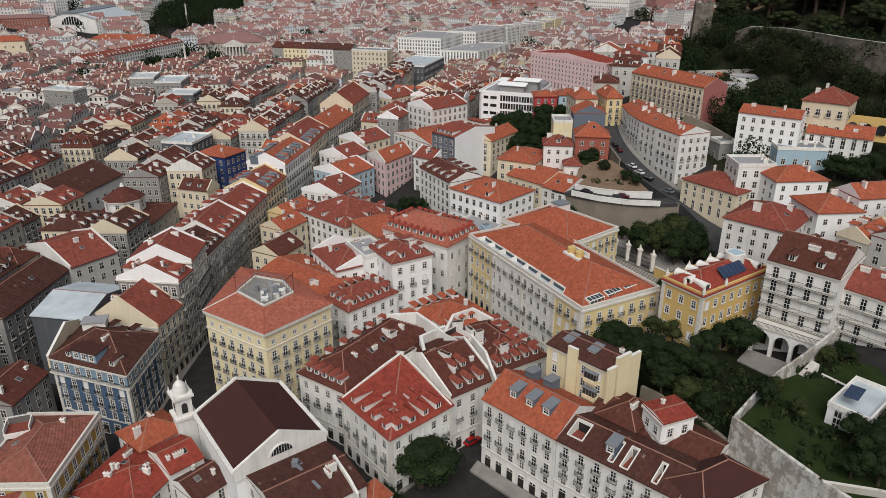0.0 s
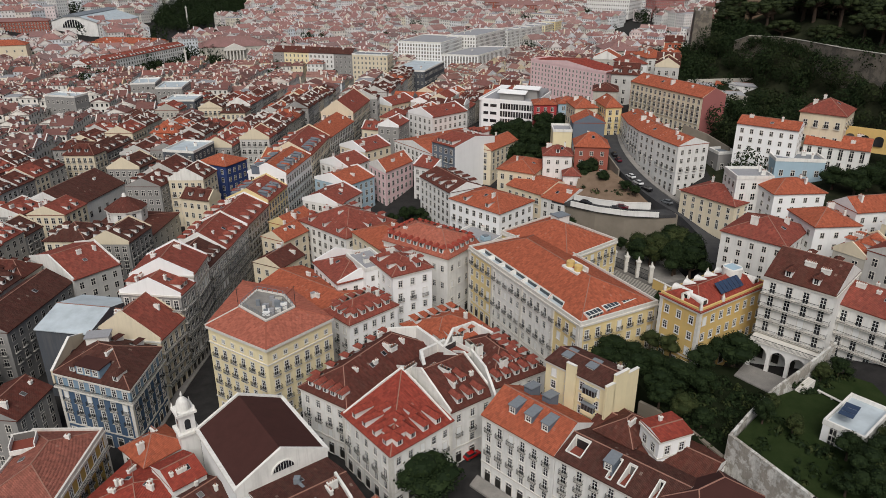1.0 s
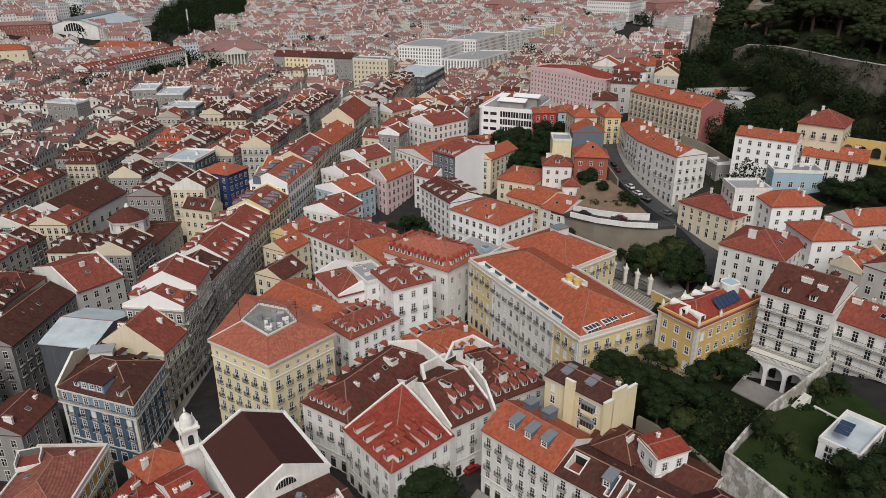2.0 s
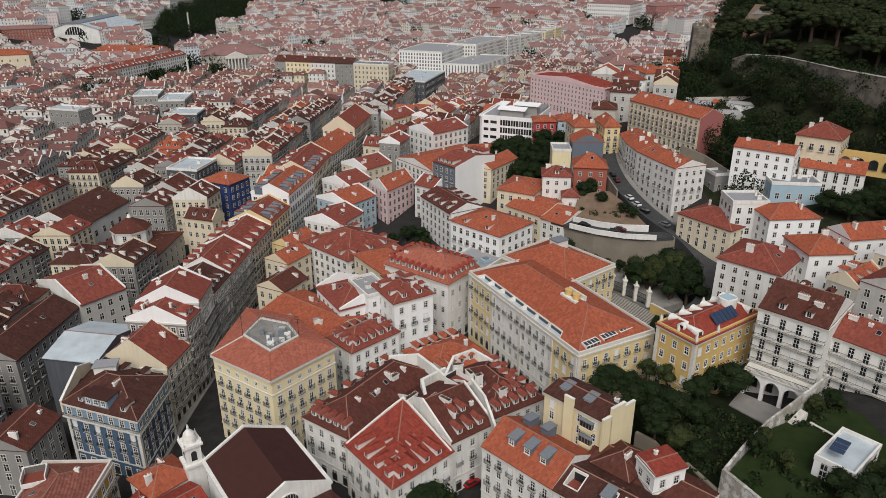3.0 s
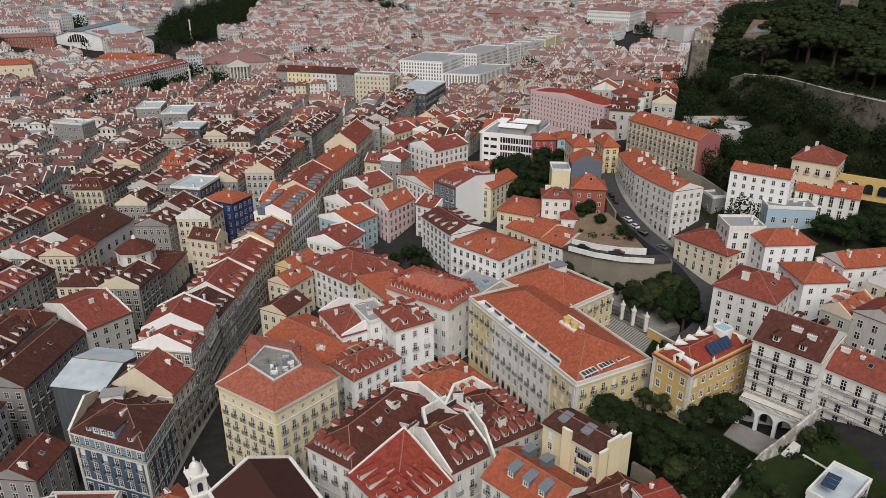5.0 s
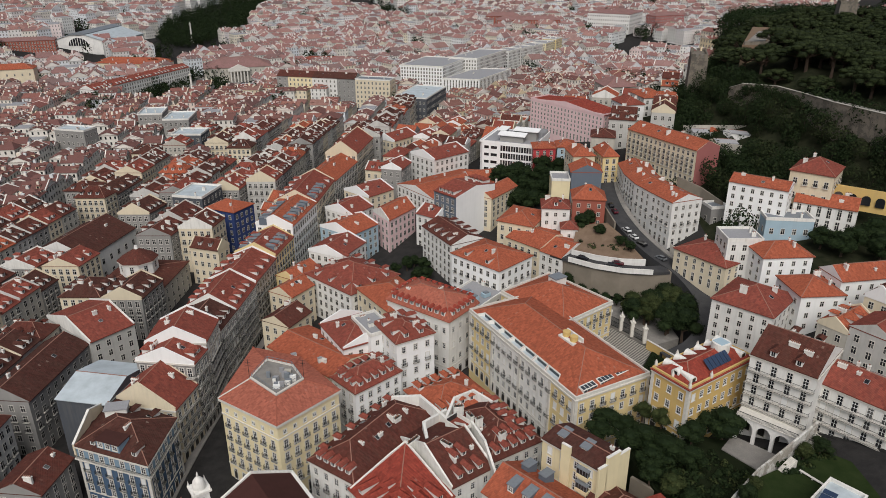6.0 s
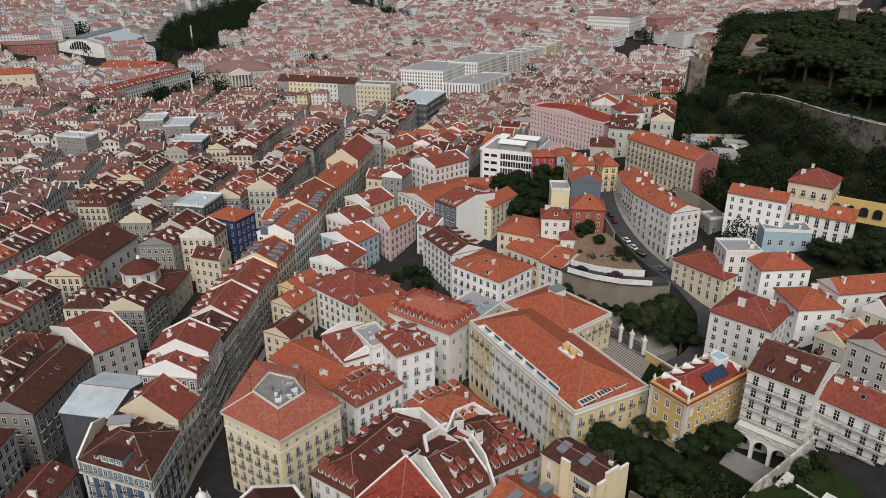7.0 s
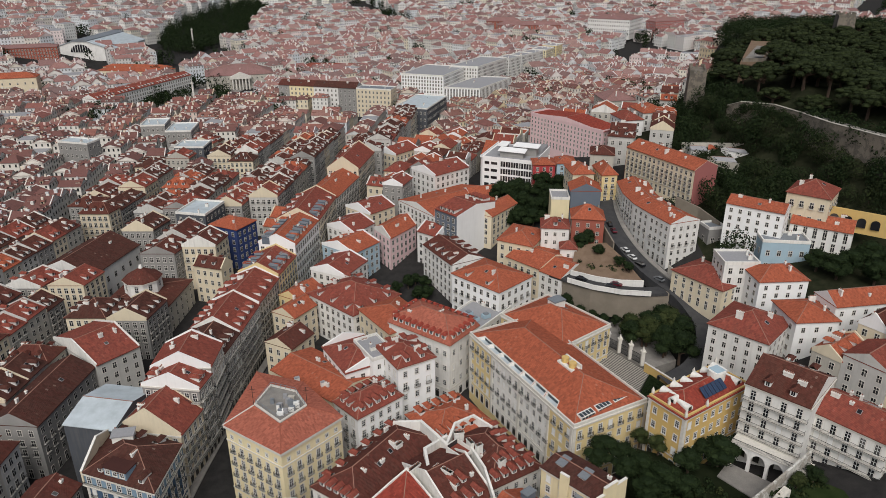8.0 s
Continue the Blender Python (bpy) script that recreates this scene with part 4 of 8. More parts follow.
house("ochre tiled house with pinkish roof", (-84.4, 99.9), (-70.1, 100.2), (-70.6, 121.3), 0.0, 16.0, rise=3, tile='faded', parapet='stone', over=-0.1, floors=5, wall='mustard', balconies=(2, 3), decks=(4,), quoins=True, chimneys=1, near=True, sides='ESW')
house("small crimson roofed house", (-69.7, 105.3), (-56.0, 100.7), (-51.3, 114.6), 0.1, 10.0, rise=2, tile='crimson', floors=3, chimneys=7, lights=2)
house("small orange roofed house", (-68.0, 121.9), (-60.8, 116.0), (-54.4, 123.6), 0.1, 11.0, rise=3, tile='orange', floors=3)
house("blue tiled corner house with dark roof", (-89.8, 140.3), (-69.8, 133.3), (-69.3, 150.9), 0.2, 18.0, rise=4, tile='dark', floors=5, wall='blue', balconies=(2, 3), quoins=True, dormers=3, dside='02', near=True, sides='ESW')
house("cream gabled town house with red roof", (-89.5, 158.1), (-70.8, 155.0), (-68.8, 166.9), 0.3, 17.6, style="ridge", floors=5, bays=2.3, decks=(1, 2, 3, 4, 5), win=(1.3, 2.3), chimneys=3, near=True, sides="ES", tile='red', wall='cream', rise=7, gables=True, gmat='cream')
# grey and stone walls put the narrow street's shade into these white fronts
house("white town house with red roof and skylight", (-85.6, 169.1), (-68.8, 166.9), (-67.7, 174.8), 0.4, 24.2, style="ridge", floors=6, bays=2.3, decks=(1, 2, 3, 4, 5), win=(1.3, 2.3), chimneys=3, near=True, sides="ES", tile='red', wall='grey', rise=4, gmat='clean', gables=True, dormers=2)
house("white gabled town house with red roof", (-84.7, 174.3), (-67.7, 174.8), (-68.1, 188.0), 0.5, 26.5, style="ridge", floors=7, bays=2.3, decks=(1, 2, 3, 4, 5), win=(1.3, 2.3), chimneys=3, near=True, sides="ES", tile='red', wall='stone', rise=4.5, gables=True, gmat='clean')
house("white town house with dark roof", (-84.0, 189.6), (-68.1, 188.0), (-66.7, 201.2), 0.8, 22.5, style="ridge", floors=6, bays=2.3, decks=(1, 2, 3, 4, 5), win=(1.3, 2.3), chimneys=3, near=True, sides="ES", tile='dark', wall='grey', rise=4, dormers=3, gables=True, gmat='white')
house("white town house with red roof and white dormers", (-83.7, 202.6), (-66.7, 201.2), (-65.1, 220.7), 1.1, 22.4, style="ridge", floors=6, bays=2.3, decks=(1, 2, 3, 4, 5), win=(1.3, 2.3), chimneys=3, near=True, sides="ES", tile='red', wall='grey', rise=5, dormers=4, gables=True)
house("white town house with red tiled roof", (-82.0, 222.7), (-65.1, 220.7), (-62.7, 241.1), 1.9, 22.9, style="ridge", floors=6, bays=2.3, balconies=(1, 2, 3, 4), win=(1.35, 2.3), chimneys=3, tile='red', wall='stone', rise=4, dormers=3, gables=True, gmat='clean')
house("yellow gabled house with red roof", (-78.4, 243.8), (-62.7, 241.1), (-59.6, 259.5), 3.0, 24.0, style="ridge", floors=6, bays=2.3, balconies=(1, 2, 3, 4), win=(1.35, 2.3), chimneys=3, tile='red', wall='yellow', rise=4, gables=True, gmat='yellow', dormers=3, dside='02')
house("white gabled house with rooflights", (-74.8, 262.6), (-59.6, 259.5), (-54.9, 287.0), 4.2, 28.4, style="ridge", floors=6, bays=2.3, balconies=(1, 2, 3, 4), win=(1.35, 2.3), chimneys=3, tile='orange', wall='clean', rise=3.6, gables=True, gmat='clean', dormers=3)
house("tall cream gabled house with red roof", (-73.0, 288.6), (-54.9, 287.0), (-51.8, 318.8), 6.4, 28.2, style="ridge", floors=6, bays=2.3, balconies=(1, 2, 3, 4), win=(1.35, 2.3), chimneys=3, tile='red', wall='cream', rise=5, gables=True, gmat='cream', dormers=4, dside='02')
house("white house with long red roof", (-67.1, 324.0), (-51.8, 318.8), (-44.8, 352.0), 8.7, 27.4, style="ridge", floors=6, bays=2.3, balconies=(1, 2, 3, 4), win=(1.35, 2.3), chimneys=3, tile='orange', rise=4.5)
house("cream gabled house on the long street", (-61.0, 353.6), (-44.8, 352.0), (-39.7, 384.5), 10.7, 31.4, style="ridge", floors=6, bays=2.3, balconies=(1, 2, 3, 4), win=(1.35, 2.3), chimneys=3, tile='red', wall='cream', rise=6, gables=True, gmat='cream')
house("scaffolded building under a white canopy", (-99.3, 175.2), (-102.6, 156.7), (-87.7, 154.1), 0.3, 20.0, tile='sheet', style='gable2', rise=2.5, lights=0, floors=5, wall='net', sides='', chimneys=0)
house("dark roofed town house", (-124.8, 159.2), (-111.0, 158.1), (-108.6, 188.0), 0.3, 18.0, rise=4, tile='dark', style='ridge', floors=5, wall='grey', balconies=(2, 3))
house("white town house with red and brown roof", (-129.0, 203.4), (-107.6, 187.0), (-98.8, 198.6), 0.4, 19.0, rise=4, tile='red', style='ridge', floors=5, wall='aged', gables=True)
house("church with white gable and brown roof", (-168.6, 266.3), (-143.4, 261.7), (-137.5, 294.0), 1.0, 14.0, rise=6, tile='dark', style='ridge', floors=2, win=(1.4, 2.4), bays=5)
house("building under a white sheet roof", (-119.2, 321.7), (-122.8, 304.0), (-108.5, 301.1), 1.9, 25.4, tile='sheet', style='flat', floors=6, wall='net')
house("deep blue house with orange roof", (-106.4, 298.6), (-92.3, 291.8), (-86.5, 303.8), 2.9, 22.0, rise=3, tile='orange', floors=5, wall='deep')
house("grey box with white sheet roof", (-239.5, 445.9), (-242.4, 434.8), (-221.5, 429.3), 0.0, 24.0, tile='sheet', style='flat', floors=5, wall='grey')
house("scaffolded house with pale sheet roof", (-213.8, 504.7), (-210.6, 484.3), (-194.7, 486.8), 0.0, 22.0, tile='sheet', style='flat', floors=5, wall='grey')
house("grey house with pale sheet roof", (-190.0, 492.4), (-187.6, 468.3), (-170.8, 469.9), 0.0, 22.0, tile='sheet', style='flat', floors=5, wall='grey')
house("building site with pale sheet roof", (-167.4, 444.2), (-167.5, 428.0), (-149.3, 427.9), 0.2, 22.2, tile='sheet', style='flat', floors=5, wall='net')
house("dark block under a white roof", (-24.0, 602.5), (-39.0, 553.7), (-14.1, 546.1), 0.1, 20.2, tile='sheet', style='flat', floors=4, wall='net')
house("long cream building beside the station", (-361.8, 781.0), (-365.3, 757.1), (-290.3, 746.0), 0.0, 15.4, rise=2, tile='orange', floors=3, wall='cream', bays=5)
house("church annex with dark brown roof", (-36.3, 104.6), (-27.2, 92.7), (-14.0, 102.7), 0.4, 14.4, rise=1.6, tile="dark", style="ridge", floors=4, wall="white", chimneys=2)
house("white backyard house with dark roof", (-53.8, 110.0), (-46.4, 103.9), (-41.5, 109.9), 0.3, 9.0, rise=2, tile='dark', style='ridge', floors=3)
house("small white house with crimson roof", (-58.8, 114.7), (-52.2, 108.1), (-47.2, 113.1), 0.3, 12.0, rise=2, tile='crimson', style='ridge', floors=3)
house("old house with dark red roof", (-91.1, 105.4), (-76.2, 97.5), (-72.5, 104.4), 0.2, 13.0, rise=3, tile='red', style='gable', floors=4, wall='cream')
house("old town house with brown roof", (-105.0, 129.5), (-93.4, 128.4), (-92.2, 141.7), 0.2, 13.0, rise=3, tile='brown', style='gable', floors=4, wall='grey')
house("cream old town house with orange roof", (-61.9, 224.8), (-53.2, 219.8), (-47.0, 230.3), 2.7, 17.3, rise=3, style='ridge', floors=4, chimneys=3, wall='cream', tile='orange')
house("cream old town house with brown roof", (-60.0, 205.2), (-50.4, 200.3), (-44.9, 211.3), 1.8, 16.5, rise=3, style='ridge', floors=4, chimneys=3, wall='cream', tile='brown')
house("yellow old town house with orange roof", (-62.0, 236.5), (-53.3, 231.4), (-46.5, 242.9), 3.4, 18.0, rise=3, style='ridge', floors=4, chimneys=3, wall='yellow', tile='orange')
house("white old town house with red roof", (-53.2, 255.2), (-38.9, 248.2), (-31.7, 263.0), 5.8, 20.2, rise=3, style='ridge', gables=True, gmat='clean', floors=4, chimneys=3, wall='white', tile='red')
house("light blue old town house with orange roof", (-52.0, 276.5), (-37.6, 265.9), (-28.1, 278.7), 7.7, 21.9, rise=3, style='ridge', gables=True, gmat='clean', floors=4, chimneys=3, wall='sky', tile='orange')
house("white old town house with red roof", (-52.4, 293.7), (-39.4, 283.7), (-31.8, 296.0), 9.4, 23.7, rise=3, style='ridge', gables=True, gmat='clean', floors=4, chimneys=3, wall='white', tile='red')
house("cream old town house with red roof", (-46.5, 312.9), (-34.0, 301.7), (-23.7, 313.1), 11.3, 25.7, rise=3, style='ridge', gables=True, gmat='clean', floors=4, chimneys=3, wall='cream', tile='red')
house("white old town house with red roof", (-5.0, 290.0), (-12.0, 280.6), (-3.8, 274.4), 11.0, 26.0, rise=3, style='ridge', gables=True, gmat='clean', floors=4, chimneys=3, wall='white', tile='red')
house("cream old town house with orange roof", (11.6, 289.5), (19.6, 283.9), (32.1, 301.7), 18.2, 31.0, rise=3, style='ridge', floors=4, chimneys=3, wall='cream', tile='orange')
house("white old town house with red roof", (-17.2, 349.6), (-5.1, 336.1), (12.0, 351.3), 18.3, 32.9, rise=3, style='ridge', gables=True, gmat='clean', floors=4, chimneys=3, wall='white', tile='red')
house("cream old town house with red roof", (-41.7, 411.6), (-29.0, 401.7), (-16.5, 417.6), 8.5, 24.9, rise=3, style='ridge', gables=True, gmat='clean', floors=4, chimneys=3, wall='cream', tile='red')


# ---- landmarks farther off ----
def front_house(label, b, c, deep, z0, ze, **k):
    """A house whose front runs from b to c, deep metres back on the left of that line."""
    e = Vector((c[0] - b[0], c[1] - b[1])).normalized()
    house(label, (b[0] - e.y * deep, b[1] + e.x * deep), b, c, z0, ze, **k)


SQUARE = ((0.0, 0.1, "grey", "brown"), (0.1, 0.32, "pale", "brown"), (0.32, 0.54, "white", "dark"), (0.54, 0.7, "grey", "dark"), (0.7, 1.0, "cream", "metal"))
for u0, u1, wall, tile in SQUARE:
    b, c = (-146 + 100 * u0, 628 - 26 * u0), (-146 + 100 * u1, 628 - 26 * u1)
    front_house(f"{wall} house with dark roof on the far square", b, c, 15, 0.0, 24.0, rise=4, wall=wall, tile=tile, style="flat" if tile == "metal" else "ridge",
                floors=6, bays=3.2, dormers=0, group="square-side houses")
house("white stepped office block with flat roof", (-2, 634), (30, 628), (62, 684), 3, 20, wall="clean", tile="flat", style="flat", floors=7, bays=2.6)
house("tall white office block with flat roof", (-40, 652), (-2, 640), (20, 692), 3, 29, wall="clean", tile="flat", style="flat", floors=8, bays=2.6)
house("long white office block on the hill street", (4, 690), (30, 682), (62, 740), 3, 30, wall="white", tile="flat", style="flat", floors=8, bays=2.6)
for u in (0.0, 0.34, 0.67):
    front_house("white apartment block with tall windows", (66 + 45 * u, 758 + 73 * u), (66 + 45 * (u + 0.32), 758 + 73 * (u + 0.32)), 16, 3, 26 - 2 * u, rise=2, wall="white", tile="flat",
                style="flat", floors=7, bays=2.8, group="market-side blocks")
front_house("pale yellow apartment block", (116, 846), (128, 868), 18, 5, 23, wall="pale", tile="flat", style="flat", floors=6)
front_house("yellow apartment block beside the market", (132, 876), (142, 894), 18, 6, 24, wall="yellow", tile="flat", style="flat", floors=6)
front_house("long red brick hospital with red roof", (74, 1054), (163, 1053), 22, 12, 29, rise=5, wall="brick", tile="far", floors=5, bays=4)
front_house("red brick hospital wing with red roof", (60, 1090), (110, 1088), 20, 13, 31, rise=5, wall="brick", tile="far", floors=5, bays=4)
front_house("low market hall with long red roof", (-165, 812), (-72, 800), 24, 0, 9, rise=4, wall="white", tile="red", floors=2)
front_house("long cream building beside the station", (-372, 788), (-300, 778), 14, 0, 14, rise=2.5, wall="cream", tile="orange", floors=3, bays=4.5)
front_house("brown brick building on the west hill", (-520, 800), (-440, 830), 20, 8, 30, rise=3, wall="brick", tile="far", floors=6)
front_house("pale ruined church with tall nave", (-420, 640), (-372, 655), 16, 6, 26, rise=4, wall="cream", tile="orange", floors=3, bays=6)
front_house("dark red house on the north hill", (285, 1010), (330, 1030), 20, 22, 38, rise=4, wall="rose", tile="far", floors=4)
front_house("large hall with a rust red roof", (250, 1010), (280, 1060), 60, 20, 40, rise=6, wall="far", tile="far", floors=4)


def theatre():
    b, c = Vector((-241, 725)), Vector((-177, 746))
    e = (c - b).normalized()
    n = Vector((e.y, -e.x))
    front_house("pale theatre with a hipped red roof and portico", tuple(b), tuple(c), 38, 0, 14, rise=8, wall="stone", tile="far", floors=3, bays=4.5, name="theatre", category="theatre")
    mid = (b + c) / 2 + n * 0.2
    root = base("portico", mid.x, mid.y, 0, "pale classical portico with six columns", "portico")
    for i in range(6):
        p = e * ((i - 2.5) * 3.2) + n * 4
        ring = [Vector((p.x + 0.8 * math.cos(math.tau * k / 10), p.y + 0.8 * math.sin(math.tau * k / 10))) for k in range(10)]
        col = Bag()
        col.prism([up(v, 0) for v in ring], [up(v, 11) for v in ring])
        part("column", col, STONE, root)
    ped = Bag()
    w = 10.5
    tri = [up(e * -w + n * 5, 11), up(e * w + n * 5, 11), up(e * w + n * 5, 13), up(n * 5, 17.5), up(e * -w + n * 5, 13)]
    ped.prism(tri, [p - up(n * 5, 0) for p in tri])
    part("pediment", ped, STONE, root)


theatre()


def station():
    b, c = Vector((-468, 866)), Vector((-394, 864))
    PLOTS.append(corners(b + Vector((0, 95)), b, c))
    root = base("station_hall", b.x, b.y, 13, "wide station hall with a pale gabled roof and grey skylight", "station")
    w, deep = (c - b).length, 95
    m = side_frame(Vector((0, 0)), c - b, 0)
    front = [(0, -4), (w, -4), (w, 9), (w * 0.62, 18), (w * 0.38, 18), (0, 9)]
    body = Bag()
    body.prism([m @ Vector((x, 0, z)) for x, z in front], [m @ Vector((x, deep, z)) for x, z in front])
    part("wall", body, W["white"], root)
    r = Bag()
    for x0, z0, x1, z1 in ((-1, 9, w * 0.38, 18.3), (w * 0.62, 18.3, w + 1, 9)):
        q = [m @ Vector(v) for v in ((x0, -1, z0), (x1, -1, z1), (x1, deep, z1), (x0, deep, z0))]
        r.prism(q, [p + Vector((0, 0, 0.5)) for p in q])
    part("roof", r, T["sheet"], root, "pale sheet roof")
    k = Bag()
    q = [(w * 0.37, 18.2), (w * 0.63, 18.2), (w * 0.63, 19.4), (w * 0.5, 21.5), (w * 0.37, 19.4)]
    k.prism([m @ Vector((x, -1, z)) for x, z in q], [m @ Vector((x, deep, z)) for x, z in q])
    part("skylight", k, T["metal"], root, "long grey ridge skylight")
    o = Bag()
    pts = [(w / 2 + 12 * math.cos(math.pi * n / 12), 6 + 9 * math.sin(math.pi * n / 12)) for n in range(13)]
    o.prism([m @ Vector((x, -0.4, z)) for x, z in pts], [m @ Vector((x, 0.1, z)) for x, z in pts])
    part("arched_window", o, GLASS, root, "dark fan-shaped window")
    for n in range(-3, 4):
        o = Bag()
        o.box(w / 2 + n * 3.0 - 0.25, w / 2 + n * 3.0 + 0.25, -0.7, -0.35, 6, 6 + 9 * math.sqrt(1 - (n / 4) ** 2), 0, m)
        part("mullion", o, SASH, root)


station()
for u in range(5):
    p, q = Vector((-292, 596)), Vector((-252, 716))
    front_house("white terrace house with red roof on the tree-lined square", tuple(p + (q - p) * (u / 5)), tuple(p + (q - p) * ((u + 1) / 5)), 15, 0.0, 17.5, rise=3.5,
                wall="white", tile="red", style="ridge", floors=5, bays=3, dormers=5, dside="0123", group="west side of the square")


def monument(x, y, z, high, label):
    root = base("monument_column", x, y, z, label, "monument")
    b = Bag()
    b.box(-3, 3, -3, 3, 0, 3)
    b.box(-2, 2, -2, 2, 3, 6)
    part("pedestal", b, STONE, root)
    s = Bag()
    ring = [(math.cos(math.tau * k / 12), math.sin(math.tau * k / 12)) for k in range(12)]
    s.prism([(px * 1.1, py * 1.1, 6) for px, py in ring], [(px * 0.85, py * 0.85, high - 3) for px, py in ring])
    s.box(-1.3, 1.3, -1.3, 1.3, high - 3, high - 2.3)
    s.prism([(px * 0.6, py * 0.6, high - 2.3) for px, py in ring], [(px * 0.25, py * 0.25, high) for px, py in ring])
    part("shaft", s, STONE, root)


monument(-229, 650, 0, 24, "tall white monument column on the square")
monument(-338, 985, 4, 30, "tall white obelisk near the park")


# ---- the modern office block below the pink building ----
def office_block():
    b0, c0, deep = Vector((17.2, 346.0)), Vector((43.4, 335.4)), 30.0
    e = (c0 - b0).normalized()
    n = Vector((-e.y, e.x))
    run, z0, top = (c0 - b0).length, 20.0, 19.6
    PLOTS.append([b0, c0, c0 + n * deep, b0 + n * deep])
    root = base("office_block", b0.x, b0.y, z0, "modern white office block with dark glass bands and white roof canopies", "office building")
    m = side_frame(Vector((0, 0)), e, 0)
    b = Bag()
    b.prism([m @ Vector(v) for v in ((1.5, 0, -4), (run, 0, -4), (run, deep, -4), (0, deep, -4), (0, 1.5, -4))],
            [m @ Vector(v) for v in ((1.5, 0, top), (run, 0, top), (run, deep, top), (0, deep, top), (0, 1.5, top))])
    part("wall", b, W["clean"], root)
    for f in range(5):
        z = 1.2 + f * 3.7
        for k in range(13):
            x = 11.0 + k * 1.32
            g = Bag()
            g.box(x, x + 1.06, -0.06, 0.02, z, z + 2.7, 0, m)
            part("pane", g, GLASS, root)
        for x0, w in ((2.6, 2.4), (6.0, 3.2)):
            g = Bag()
            g.box(x0, x0 + w, -0.06, 0.02, z + 0.6, z + 2.0, 0, m)
            part("window", g, GLASS, root)
        for k in range(7):
            g = Bag()
            g.box(-0.06, 0.02, 3 + k * 3.6, 5.2 + k * 3.6, z + 0.5, z + 2.2, 0, m)
            part("window", g, GLASS, root)
    b = Bag()
    b.box(1.2, run - 1.0, 1.2, deep - 1, top, top + 0.06, 0, m)
    part("roof", b, T["flat"], root)
    for x0, x1, y0, y1 in ((0, run, 0, 0.4), (0, 0.4, 0.4, deep), (run - 0.4, run, 0.4, deep)):
        b = Bag()
        b.box(x0, x1, y0, y1, top, top + 0.9, 0, m)
        part("parapet", b, W["clean"], root)
    for x0, x1, y0, y1, h, t in ((8, 22, 4, 9, 3.0, 0.9), (14, 27, 10, 16, 4.4, 0.6), (5, 10, 12, 20, 3.4, 0.4)):
        b = Bag()
        b.prism([m @ Vector(v) for v in ((x0, y0, top + h), (x1, y0, top + h), (x1, y1, top + h + t), (x0, y1, top + h + t))],
                [m @ Vector(v) for v in ((x0, y0, top + h + 0.3), (x1, y0, top + h + 0.3), (x1, y1, top + h + t + 0.3), (x0, y1, top + h + t + 0.3))])
        part("canopy", b, W["clean"], root, "white roof canopy")
        b = Bag()
        b.box(x0 + 1, x1 - 1, y0 + 1, y1 - 0.5, top, top + h, 0, m)
        part("plant_room", b, W["grey"], root)
    for i in range(9):
        b = Bag()
        y = 17 + i * 1.4
        b.prism([m @ Vector(v) for v in ((12, y, top), (run - 1, y, top), (run - 1, y + 1.3, top), (12, y + 1.3, top))],
                [m @ Vector(v) for v in ((12, y, top + 2.3), (run - 1, y, top + 2.3), (run - 1, y + 1.3, top + 1.5), (12, y + 1.3, top + 1.5))])
        part("shed_roof_bay", b, T["flat"], root, "grey sawtooth roof bay")


office_block()


# ---- the domed church among the street rows ----
def domed_church():
    x, y = -118, 250
    house("low church hall with brown roofs", (x - 12, y - 10), (x + 13, y - 12), (x + 14.5, y + 12), 0.6, 12.2, rise=2.6, wall="stone", tile="rust", floors=3, bays=4,
          chimneys=1, name="church_hall", category="church")
    root = base("church_drum", x, y, 12.0, "octagonal white church drum with a brown tiled dome", "church")
    ring = [Vector((math.cos(math.tau * (k + 0.5) / 8), math.sin(math.tau * (k + 0.5) / 8))) for k in range(8)]
    b = Bag()
    b.prism([up(p * 7.0, -2) for p in ring], [up(p * 7.0, 7.2) for p in ring])
    part("drum", b, W["white"], root)
    b = Bag()
    b.prism([up(p * 7.5, 6.6) for p in ring], [up(p * 7.5, 7.2) for p in ring])
    part("cornice", b, STONE, root)
    for k in range(8):
        p0, p1 = ring[k] * 7.0, ring[(k + 1) % 8] * 7.0
        child("window", window_mesh(1.4, 2.6), root, side_frame(p0, p1, 3.4) @ Matrix.Translation(((p1 - p0).length / 2, 0, 0)))
    b = Bag()
    for k in range(8):
        slope(b, [up(ring[k] * 7.6, 7.2), up(ring[(k + 1) % 8] * 7.6, 7.2), up(ring[(k + 1) % 8] * 0.8, 11.2), up(ring[k] * 0.8, 11.2)], 0)
    part("roof", b, T["brown"], root)
    b = Bag()
    b.prism([up(p * 0.9, 11.0) for p in ring], [up(p * 0.5, 12.4) for p in ring])
    part("lantern", b, LIME, root)


domed_church()


